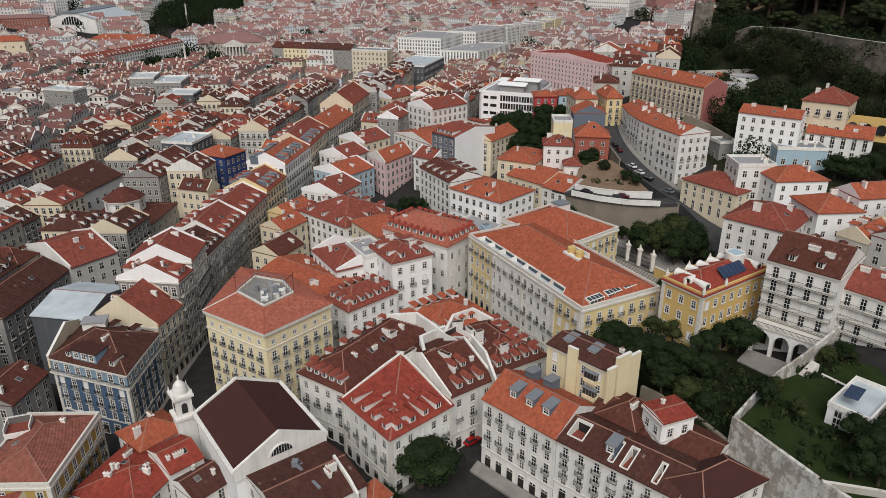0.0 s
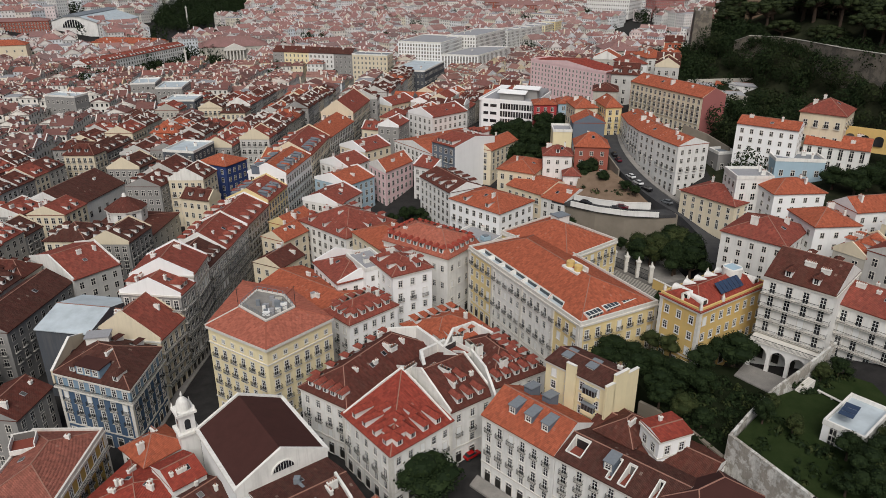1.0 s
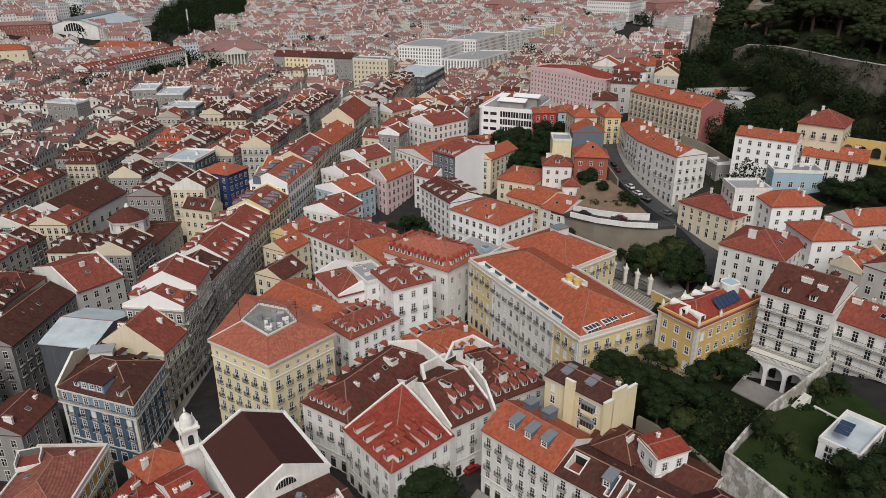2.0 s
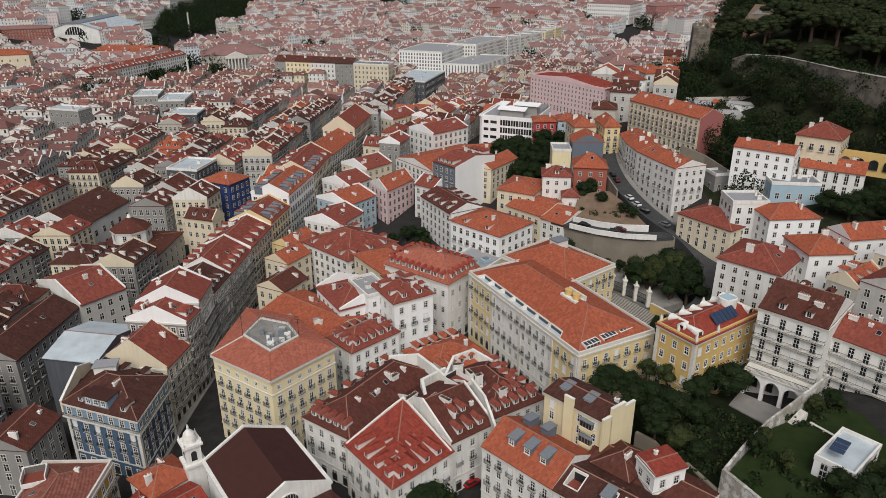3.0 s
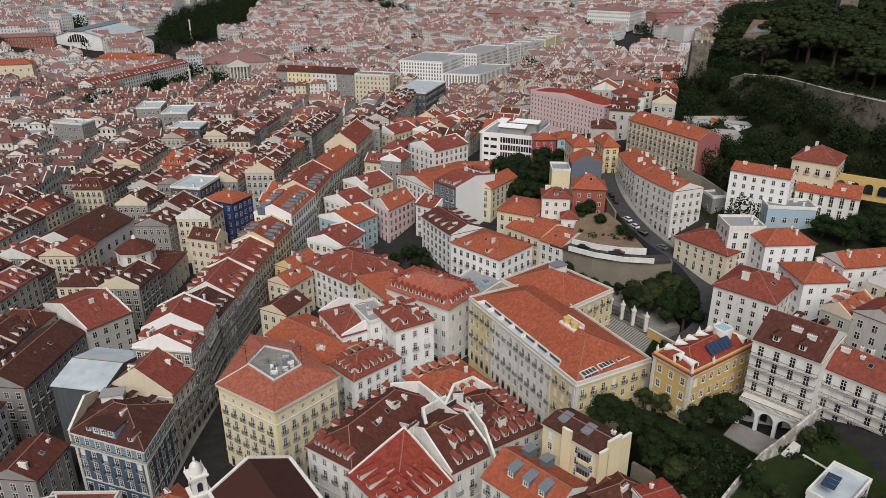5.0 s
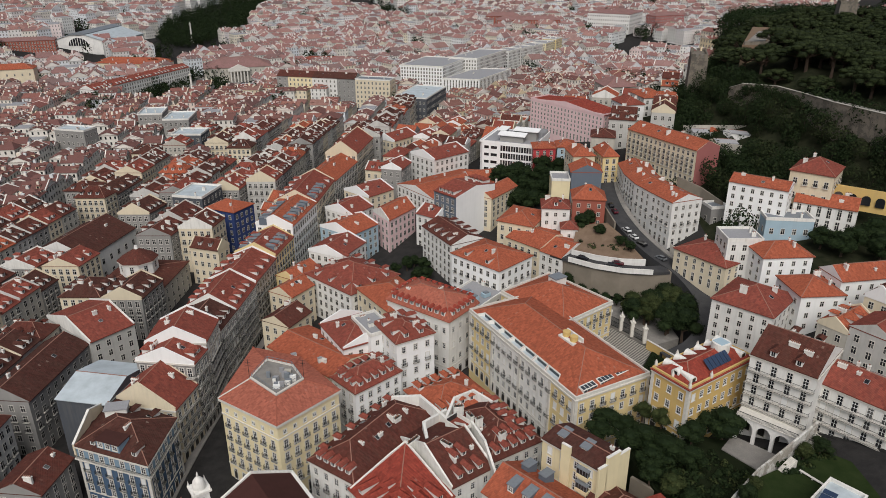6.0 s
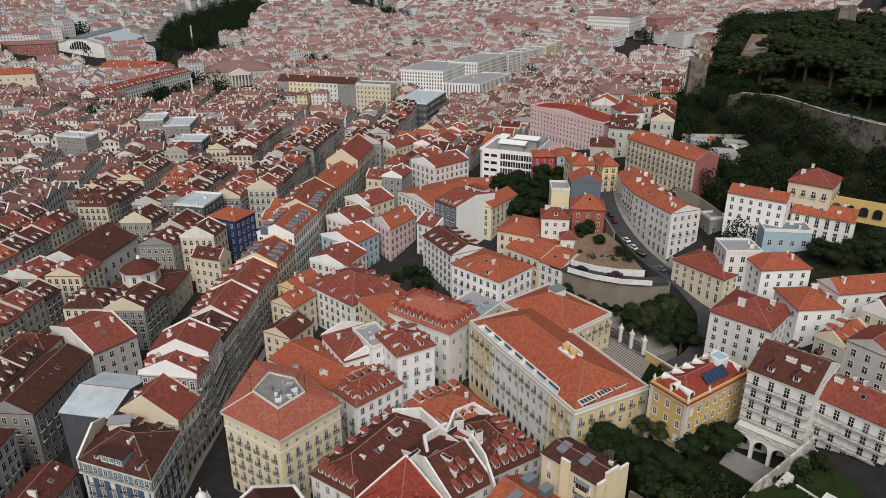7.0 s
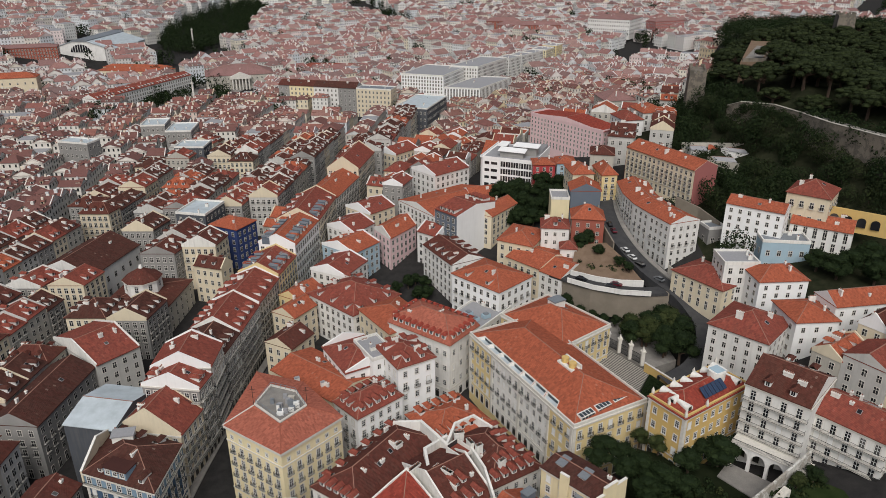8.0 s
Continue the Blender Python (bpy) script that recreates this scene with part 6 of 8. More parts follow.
def wall_line(name, path, thick, low, mat_, label, category="wall", cap=None, kind=""):
    """An upright wall along (x, y, top) points, down to low metres below its top."""
    b = Bag()
    for (x0, y0, z0), (x1, y1, z1) in zip(path, path[1:]):
        p, q = Vector((x0, y0)), Vector((x1, y1))
        s = Vector((q.y - p.y, p.x - q.x)).normalized() * thick / 2
        e = (q - p).normalized() * thick * 0.3
        p, q = p - e, q + e
        b.prism([up(p - s, z0 - low), up(p + s, z0 - low), up(q + s, z1 - low), up(q - s, z1 - low)],
                [up(p - s, z0), up(p + s, z0), up(q + s, z1), up(q - s, z1)], 0)
        if cap:
            s = s * 1.35
            b.prism([up(p - s, z0), up(p + s, z0), up(q + s, z1), up(q - s, z1)],
                    [up(p - s, z0 + 0.16), up(p + s, z0 + 0.16), up(q + s, z1 + 0.16), up(q - s, z1 + 0.16)], 1)
    ob = new(name, b.mesh(name, [mat_, cap or mat_]))
    return tagged(ob, label, category, kind=kind)


wall_line("roadside_wall", ((46, 236.5, 28.2), (54, 231, 28.4), (62, 228, 28.4), (70, 227, 28.6)), 0.4, 5, W["white"],
          "white wall with painted patches above the side road", cap=LIME)
wall_line("parapet_wall", ((44, 231.5, 27.6), (52, 225.6, 27.6), (61, 221.8, 27.6), (71, 220.4, 27.6)), 0.4, 1.6, W["white"], "low white parapet along the side road", cap=LIME)
wall_line("road_wall", ((91, 201, 23.2), (92, 209, 24.6), (90.5, 217, 26.6), (86.5, 226, 29), (81, 235, 31)), 0.5, 4, W["stone"],
          "old pale retaining wall beside the curved road")
wall_line("bank_wall", ((64.5, 252, 33), (63, 268, 35), (65, 288, 36.6)), 0.5, 7, W["rubble"], "rough stone wall above the bank")


slab("road_terrace", slab_pts, 26.2, 10, W["rubble"], "old retaining wall under the side road", "wall")


def bank():
    b = Bag()
    low = [(46, 238, 27), (54, 232, 27.4), (62, 229, 27.6), (70, 229, 28)]
    high = [(50, 252, 31), (56, 254, 31.5), (62, 254, 32), (66.5, 244, 30)]
    for i in range(3):
        b.face([low[i], low[i + 1], high[i + 1], high[i]])
    for i in range(3):
        b.face([(low[i][0], low[i][1], 18), (low[i + 1][0], low[i + 1][1], 18), low[i + 1], low[i]])
    tagged(new("earth_bank", b.mesh("earth_bank", [EARTH], weld=True)), "bare brown earth bank between two roads", "bank", kind="structure")


bank()
for path, label in GABLES:
    wall_line("end_wall", path, 0.5, 12, W["pale"], label, cap=LIME)
wall_line("hillside_wall", ((92, 269, 45.5), (99, 262, 43.5), (104, 252.6, 41)), 0.5, 8, W["rubble"], "grey stone retaining wall behind the terrace houses")
wall_line("hillside_wall", ((110, 324, 53), (120, 319.5, 54), (133, 311, 56)), 0.6, 8, W["stone"], "broken pale retaining wall on the castle slope")
wall_line("hillside_wall", ((113, 306, 50), (120, 302, 50.5), (126, 296, 51)), 0.6, 7, W["stone"], "old stone terrace wall on the castle slope")


# ---- the palace's forecourt: striped paving, gate, parterre ----
def striped():
    g = Graph("striped_paving")
    w = g.node("ShaderNodeTexWave")
    w.bands_direction = "DIAGONAL"
    g.put(g.coord(), w.inputs["Vector"])
    w.inputs["Scale"].default_value = 0.55
    w.inputs["Distortion"].default_value = 0.0
    f = g.band(w.outputs["Fac"], 0.45, 0.55)
    n = g.noise(g.coord(), 4.0)
    return g.done(g.mix(g.math("MULTIPLY", n, 0.5), g.mix(f, (0.05, 0.048, 0.045), (0.42, 0.39, 0.34)), (0.14, 0.13, 0.11)), 0.9)


STRIPES = striped()
slab("forecourt", ((46, 190), (56, 176.5), (64, 190), (54, 204.5)), 14.6, 6, STRIPES, "black and white striped stone paving of the forecourt", "paving")
slab("square_paving", ((53, 206), (64, 191), (74, 196), (72, 222), (58, 221)), 15.4, 6, COBBLE, "pinkish gravel and cobbles under the trees", "paving")
slab("parterre", ((56.5, 175.8), (69, 179), (63.8, 189.2)), 14.9, 5, SHADE_GRASS, "small formal garden with clipped lawn", "lawn")
wall_line("garden_wall", ((62.6, 191, 17.6), (70.2, 178.8, 17.6), (72, 172, 17.6), (56.3, 166, 17.6), (52.5, 163, 17.6)), 0.45, 7, W["ochre"], "yellow garden wall with stone coping", cap=STONE)


def hedge(pts, z, label):
    b = Bag()
    rnd = random.Random(9)
    for (x0, y0), (x1, y1) in zip(pts, pts[1:]):
        n = int(math.hypot(x1 - x0, y1 - y0) * 90)
        for i in range(n):
            u = rnd.random()
            p = Vector((x0 + (x1 - x0) * u + rnd.uniform(-0.45, 0.45), y0 + (y1 - y0) * u + rnd.uniform(-0.45, 0.45), z + rnd.uniform(0, 0.8)))
            a = rnd.uniform(0, math.tau)
            e, f = Vector((math.cos(a), math.sin(a), rnd.uniform(-0.5, 0.5))) * 0.2, Vector((-math.sin(a), math.cos(a), rnd.uniform(-0.5, 0.8))) * 0.16
            b.solid([p - e, p + f, p + e, p - f], ((0, 1, 2, 3),))
    tagged(new("hedge", b.mesh("hedge", [LEAF])), label, "hedge", kind="stuff")


def shrubs(name, corners_, z, n, seed, label):
    """Many low bushes and tufts on a garden floor."""
    rnd = random.Random(seed)
    b = Bag()
    (ax, ay), (bx, by), (cx, cy) = corners_
    for i in range(n):
        u, v = rnd.random(), rnd.random()
        x, y = ax + (bx - ax) * u + (cx - ax) * v, ay + (by - ay) * u + (cy - ay) * v
        r, h = rnd.uniform(0.4, 1.5), rnd.uniform(0.5, 1.8)
        for k in range(34):
            d = Vector((rnd.gauss(0, 1), rnd.gauss(0, 1), abs(rnd.gauss(0, 1)))).normalized()
            q = Vector((x, y, z)) + Vector((d.x * r, d.y * r, d.z * h)) * rnd.uniform(0.7, 1.1)
            e = d.orthogonal().normalized() * rnd.uniform(0.16, 0.34)
            f = d.cross(e)
            b.solid([q - e, q + f, q + e, q - f], ((0, 1, 2, 3),), 1 if i % 5 == 0 else 0)
    tagged(new(name, b.mesh(name, [LEAF, OLIVE])), label, "shrubs", kind="stuff")


hedge([(58, 176.8), (67.2, 179.2), (63.4, 186.8), (58, 176.8)], 14.9, "clipped dark box hedge round the parterre")
hedge([(60.6, 178.9), (64.6, 180.2), (62.9, 183.4), (60.6, 178.9)], 14.9, "inner clipped box hedge of the parterre")


def gate():
    root = base("palace_gate", 58, 199.5, 15.2, "iron gate between white stone pillars", "gate")
    spots = [Vector(p) - Vector((58, 199.5)) for p in ((53.8, 205), (56.8, 201.2), (59.4, 197.4), (62.3, 193.4))]
    for p in spots:
        b = Bag()
        b.box(p.x - 0.55, p.x + 0.55, p.y - 0.55, p.y + 0.55, 0, 5.0)
        b.box(p.x - 0.75, p.x + 0.75, p.y - 0.75, p.y + 0.75, 5.0, 5.4)
        b.prism([(p.x - 0.4, p.y - 0.4, 5.4), (p.x + 0.4, p.y - 0.4, 5.4), (p.x + 0.4, p.y + 0.4, 5.4), (p.x - 0.4, p.y + 0.4, 5.4)],
                [(p.x - 0.12, p.y - 0.12, 6.8), (p.x + 0.12, p.y - 0.12, 6.8), (p.x + 0.12, p.y + 0.12, 6.8), (p.x - 0.12, p.y + 0.12, 6.8)])
        part("pillar", b, STONE, root)
    for p, q in zip(spots, spots[1:]):
        b = Bag()
        m = side_frame(p, q, 0)
        n = (q - p).length
        for i in range(int(n / 0.22)):
            b.box(0.3 + i * 0.22, 0.36 + i * 0.22, -0.03, 0.03, 0.1, 3.6, 0, m)
        for z in (0.4, 2.0, 3.4):
            b.box(0.3, n - 0.3, -0.05, 0.05, z, z + 0.12, 0, m)
        part("gate_leaf", b, IRON, root, "dark iron bars")


gate()


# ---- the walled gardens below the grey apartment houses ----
slab("garden_floor", ((44, 137), (51, 113), (54.5, 110.2), (68.4, 124.5), (78, 140), (60, 146), (50, 150)), 17.5, 9, SHADE_GRASS, "shaded garden floor with grass and earth", "garden")
slab("patio", ((67, 139.5), (73, 131.5), (83.2, 133.5), (71.5, 144.6)), 17.8, 5, COBBLE, "worn grey patio in front of the arcade", "patio")
slab("lawn", ((54.6, 109.4), (62.2, 93.4), (70, 80), (104, 88), (98, 124), (87, 133), (68.8, 123.8)), 22.6, 16, LAWN, "mown green lawn on the upper terrace", "lawn")
wall_line("terrace_wall", ((54.3, 109.9, 24.0), (62.2, 93.2, 24.0), (70, 79.6, 24.0)), 0.7, 20, W["peeling"], "tall grey-white retaining wall with peeling plaster")
wall_line("garden_boundary_wall", ((54.3, 109.9, 24.0), (60.5, 116.5, 24.2), (68.6, 124.2, 24.6), (76.5, 129.3, 26.2), (85.5, 134.6, 29.4)), 0.5, 16, W["peeling"],
          "weathered stone wall between the gardens")
wall_line("rubble_wall", ((43.5, 131, 16.5), (49.5, 124, 17), (53.8, 110.6, 18.5)), 0.8, 10, W["rubble"], "old rubble stone wall behind the brown roofs")
wall_line("balustrade", ((62.4, 92.6, 23.9), (70.5, 90.5, 23.9), (80, 86, 23.9)), 0.35, 4, W["stone"], "grey stone balustrade on the terrace", cap=STONE)


def arcade():
    """Three arches that carry a terrace in front of the grey apartment house."""
    p0, p1 = Vector((71.3, 144.2)), Vector((84.6, 132.2))
    root = base("arcade", *((p0 + p1) / 2), 18.2, "white arcade of round arches under a terrace", "arcade")
    m = side_frame(p0 - (p0 + p1) / 2, p1 - (p0 + p1) / 2, 0)
    run, thick, top = (p1 - p0).length, 0.9, 6.2
    b = Bag()
    n, pier = 4, 0.8
    w = (run - pier * (n + 1)) / n
    for i in range(n + 1):
        x = i * (w + pier)
        b.box(x, x + pier, 0, thick, -3, 3.2, 0, m)
    for i in range(n):
        x0 = pier + i * (w + pier)
        arc = [(x0 + w / 2 - w / 2 * math.cos(math.pi * k / 12), 3.0 + 2.3 * math.sin(math.pi * k / 12)) for k in range(13)]
        for (xa, za), (xb, zb) in zip(arc, arc[1:]):
            b.prism([m @ Vector(v) for v in ((xa, 0, za), (xb, 0, zb), (xb, thick, zb), (xa, thick, za))],
                    [m @ Vector(v) for v in ((xa, 0, top), (xb, 0, top), (xb, thick, top), (xa, thick, top))])
    for i in range(n + 1):
        x = i * (w + pier)
        b.box(x, x + pier, 0, thick, 3.2, top, 0, m)
    part("arch_wall", b, W["white"], root)
    d = Bag()
    d.box(-0.2, run + 0.2, -0.25, 4.5, top, top + 0.3, 0, m)
    part("terrace_floor", d, STONE, root)
    r = Bag()
    for i in range(int(run / 0.25)):
        r.box(i * 0.25, i * 0.25 + 0.05, -0.12, -0.07, top + 0.3, top + 1.25, 0, m)
    r.box(0, run, -0.15, -0.05, top + 1.25, top + 1.35, 0, m)
    part("railing", r, IRON, root, "dark iron terrace railing")


arcade()
shrubs("bank_shrubs", ((48, 240), (64, 231), (53, 250)), 28.4, 26, 44, "dry bushes on the earth bank")
shrubs("garden_shrubs", ((45, 134), (53, 113), (66, 140)), 17.5, 170, 41, "dark low shrubs and tufts in the shaded garden")
shrubs("terrace_shrubs", ((57, 108), (66, 92), (66, 118)), 22.6, 30, 42, "scattered low shrubs along the terrace lawn")
shrubs("wall_foot_shrubs", ((73, 127), (76, 124), (86, 134)), 22.6, 40, 43, "leafy plants along the garden wall")


def garden_steps():
    root = base("garden_steps", 74.5, 125.6, 22.6, "stone steps beside the garden wall", "steps")
    e = Vector((0.86, 0.5))
    for i in range(12):
        b = Bag()
        p = e * (i * 0.32)
        q = [p + Vector((e.y, -e.x)) * -0.9, p + Vector((e.y, -e.x)) * 0.9]
        q += [q[1] + e * 0.34, q[0] + e * 0.34]
        b.prism([up(v, -0.5) for v in q], [up(v, 0.18 * (i + 1)) for v in q])
        part("step", b, STONE, root)


garden_steps()


def bench_wall():
    root = base("garden_bench", 80, 123, 22.6, "long pale stone garden bench", "bench")
    m = side_frame(Vector((-1.7, 2.6)), Vector((1.7, -2.6)), 0)
    b = Bag()
    b.box(0, 6.2, 0, 0.6, 0.42, 0.55, 0, m)
    part("seat", b, STONE, root)
    for x in (0.4, 3.0, 5.5):
        b = Bag()
        b.box(x, x + 0.3, 0.1, 0.5, 0, 0.42, 0, m)
        part("support", b, STONE, root)


bench_wall()


# ---- castle: walls, bastion, keep ----
CASTLE = ((131, 330, 69), (134, 323.5, 72), (146.3, 317.3, 72), (151, 300.3, 72), (154.3, 282.9, 72), (163.2, 259.5, 72), (185, 230, 72))
wall_line("castle_wall", CASTLE, 0.9, 15, W["castle"],
          "weathered castle terrace wall with a pale coping", cap=W["stone"])
ribbon("castle_path", ((138, 326, 71.2), (149.5, 320, 71.4), (155, 302, 71.4), (158, 284.5, 71.4), (166.5, 261.5, 71.4), (188, 233, 71.4)), 5.5, COBBLE, "pale path along the castle wall", "path", 14)
slab("castle_terrace", ((145.3, 359.7), (157.2, 359.6), (198.3, 433.9), (183.1, 441.9)), 84, 20, EARTH, "reddish earth terrace with excavated ruins", "terrace")


slab("excavation", ((152, 371), (160.5, 371), (184, 413), (176.5, 417)), 84.3, 2, COBBLE, "grey excavated ruins within the terrace", "ruins")
for path in (((147, 361), (157, 360.6)), ((158, 361), (197.4, 433)), ((163, 383), (170, 380)), ((173, 402), (180, 398.5))):
    wall_line("ruin_wall", [(x, y, 85.6) for x, y in path], 0.9, 2, W["castle"], "low ruined wall on the castle terrace")


def bastion(x, y, z0, z1, w, d, deg, name, label):
    root = base(name, x, y, z0, label, "tower")
    b = Bag()
    m = Matrix.Rotation(radians(deg), 4, "Z")
    h = z1 - z0
    lo = [m @ Vector(p) for p in ((-w / 2 - 1, -d / 2 - 1, -12), (w / 2 + 1, -d / 2 - 1, -12), (w / 2 + 1, d / 2 + 1, -12), (-w / 2 - 1, d / 2 + 1, -12))]
    hi = [m @ Vector(p) for p in ((-w / 2, -d / 2, h), (w / 2, -d / 2, h), (w / 2, d / 2, h), (-w / 2, d / 2, h))]
    b.prism(lo, hi)
    part("body", b, W["castle"], root)
    for sx, sy, n, dx, dy in ((-w / 2, -d / 2, w, 1, 0), (-w / 2, d / 2 - 0.8, w, 1, 0), (-w / 2, -d / 2, d, 0, 1), (w / 2 - 0.8, -d / 2, d, 0, 1)):
        k = int(n / 2.4)
        for i in range(k):
            u = n * (i + 0.25) / k
            b = Bag()
            b.box(sx + dx * u, sx + dx * u + (1.3 if dx else 0.8), sy + dy * u, sy + dy * u + (1.3 if dy else 0.8), h, h + 1.5, 0, m)
            part("merlon", b, W["castle"], root)


bastion(131.5, 379, 56, 77, 8, 24, -16, "castle_bastion", "pale stone bastion of the castle wall")
bastion(246, 460, 80, 97, 9.5, 9.5, -14, "castle_keep", "square crenellated stone castle tower")
wall_line("arcaded_wall", ((134, 241.5, 51.6), (137, 240.5, 52), (154, 228, 52)), 0.8, 8, W["ochre"], "yellow terrace wall with dark arched openings")
# dark panels on the solid wall stand for the shade inside its arches
for i in range(4):
    o = Bag()
    pts = [(math.cos(math.pi * k / 8) * 1.4, 2.2 + 1.2 * math.sin(math.pi * k / 8)) for k in range(9)] + [(-1.4, 0), (1.4, 0)]
    m = side_frame(Vector((138.4 + i * 3.5, 238.9 - i * 2.57)), Vector((139.2 + i * 3.5, 238.31 - i * 2.57)), 46.4)
    o.prism([m @ Vector((x + 0.5, -0.5, z)) for x, z in pts], [m @ Vector((x + 0.5, -0.3, z)) for x, z in pts])
    tagged(new("arched_opening", o.mesh("arched_opening", [GLASS])), "dark panel for the shade inside an arch of the yellow wall", "opening", "terrace arches")


# ---- trees in place ----
rnd = random.Random(77)
tree(-4.6, 118.2, 0.4, 11, 18, seed=2, label="round dark green tree on the small square")
tree(-12, 108, 0.4, 8, 11, seed=3, label="dark green tree beside the church square")
for x, y, h, w in ((68.4, 143.6, 9, 12), (64.5, 145.2, 7, 8), (52, 135.6, 7, 11), (57, 132.5, 6.5, 9), (47.5, 132.5, 6, 8), (40.7, 147, 6.5, 10), (44.5, 145, 6, 8), (54.6, 147.6, 6.5, 6.5),
                   (50.8, 151.5, 5.5, 6), (38, 142.5, 6, 8), (50, 124, 6, 7), (46.5, 128, 5, 6), (48, 139.5, 7, 9), (60, 140.5, 7.5, 9), (44, 138.5, 6.5, 8), (53, 120.5, 5, 6), (73, 146.2, 7, 7)):
    tree(x, y, 17.1, h, w, seed=int(x * 7 + y), group="garden trees", kind="olive" if int(x) in (50, 54) else "leafy")
for x, y, h, w in ((73.4, 104.2, 6, 6.5), (77.6, 102.0, 7, 8), (81.5, 105.5, 7, 8), (73.6, 98.5, 7, 8), (72, 93.2, 7, 8), (68.4, 95, 5, 6), (66.8, 111.6, 4.5, 5), (62.5, 115, 6, 5.5), (66, 119.5, 4, 4), (82, 100, 9, 11), (89, 104, 9, 10), (76, 96, 6, 8), (92, 97, 8, 10), (85, 92, 6, 9), (81, 129.6, 5, 5), (85.5, 131, 5, 5.5)):
    tree(x, y, 22.4, h, w, seed=int(x * 3), label="dark bushy tree on the upper terrace", group="terrace trees", kind="olive" if int(x) % 5 == 1 else "leafy")
for i in range(15):
    a, r = rnd.uniform(0, math.tau), 11 * math.sqrt(rnd.random())
    x, y = 69.5 + r * math.cos(a) * 0.85, 206 + r * math.sin(a) * 1.2
    tree(x, y, 15, rnd.uniform(9, 12), rnd.uniform(9, 12), seed=i, kind="olive" if i % 2 else "leafy", label="dense green tree inside the road bend", group="road bend trees")
for x, y, z, h, w in ((47, 221, 16, 6, 7), (51, 219.5, 16, 5, 6), (43, 226, 17, 7, 7), (70, 217, 16, 6, 7), (55, 218.5, 16, 4, 5.5), (59, 217.6, 16, 4, 5), (63, 217.2, 16, 4.5, 5.5), (125.5, 219.7, 35.5, 8, 10), (129, 213, 35.4, 9, 11), (135, 216.5, 36, 9, 11), (142.6, 220.5, 36.5, 10, 12), (139, 208.5, 35.8, 9, 11), (147, 214, 36.2, 9, 11), (58, 247, 29, 5, 6), (64, 238, 28.5, 4.5, 6), (66.5, 234, 28.5, 4, 5),
                      (52.5, 256, 27, 8, 9), (56, 260, 28, 7, 8), (42, 262, 22, 6, 8), (96, 226, 27, 7, 10), (101, 229, 28, 6, 9), (92, 178, 18, 6, 9)):
    tree(x, y, z, h, w, seed=int(x), label="small green tree beside the road", group="roadside trees", kind="olive" if 95 < x < 105 else "leafy")
for i in range(24):
    x, y = 38 + rnd.uniform(-15, 17), 311 + rnd.uniform(-16, 17)
    tree(x, y, land(x, y) - 1, rnd.uniform(8, 12), rnd.uniform(9, 13), seed=i, label="dark tree in a walled garden", group="walled garden trees")
for i in range(9):
    x, y = -14 + rnd.uniform(-8, 7), 259 + rnd.uniform(-8, 7)
    tree(x, y, land(x, y), rnd.uniform(4, 7), rnd.uniform(6, 8), seed=i, label="leafy tree in a courtyard garden", group="courtyard trees")
def off_wall(x, y, p, q):
    d = Vector((q[0] - p[0], q[1] - p[1]))
    v = Vector((x - p[0], y - p[1]))
    return (v - d * min(1.0, max(0.0, v.dot(d) / d.length_squared))).length


spots, slope_spots, bush_spots = [], [], []
for i in range(14000):
    x, y = rnd.uniform(92, 350), rnd.uniform(200, 480)
    z = land(x, y)
    side = 0.913 * (x - 146.3) + 0.409 * (y - 317.3)
    top = z > 65 and (side > 1 or y > 345)
    if (z < 41 if x > 108 else z < 47) and not (92 < x < 124 and 212 < y < 290) or abs(x) > 0.66 * y + 25 or y < 222 and x < 126:
        continue
    if any((x - a) ** 2 + (y - b) ** 2 < ((8.2 if top else 4.0) ** 2) for a, b in (spots if top else slope_spots)):
        continue
    if 352 < y < 446 and abs((x - 150) - (y - 360) * 0.5) < 9.5:
        continue
    if (-26 < side < -2 and 235 < y < 340 and (i % 4 == 0 or x < 151) or i % 4 == 0 and math.hypot((x - 118) / 15, (y - 307) / 19) < 1) and free([Vector((x - 1, y - 1)), Vector((x + 1, y - 1)), Vector((x + 1, y + 1)), Vector((x - 1, y + 1))]):
        bush_spots.append((x, y))
    if math.hypot((x - 118) / 13, (y - 307) / 17) < 1 or 126 < x < 151 and 290 < y < 328 and -14 < side < 1 or 86 < x < 107 and 236 < y < 272 or 100 < x < 130 and 208 < y < 233:
        continue
    near = min(off_wall(x, y, p, q) for p, q in zip(CASTLE, CASTLE[1:]))
    if near < (4.0 if top else 2.2) or x < (135 if top else 104) + (y - 368) * 0.322 and y > 362:
        continue
    if top and x < 141 and 335 < y < 375 or abs(x - 136) < 8 and abs(y - 374) < 13 or abs(x - 246) < 12 and 452 < y < 470 or not free([Vector((x + a, y + b)) for a, b in ((-2.5, -2.5), (2.5, -2.5), (2.5, 2.5), (-2.5, 2.5))]):
        continue
    if top:
        spots.append((x, y))
        tree(x, y, z - 2.5, rnd.uniform(9, 15.5), rnd.uniform(14, 20), "pine", i, "umbrella pine with a flat dark crown", "castle pines")
    else:
        slope_spots.append((x, y))


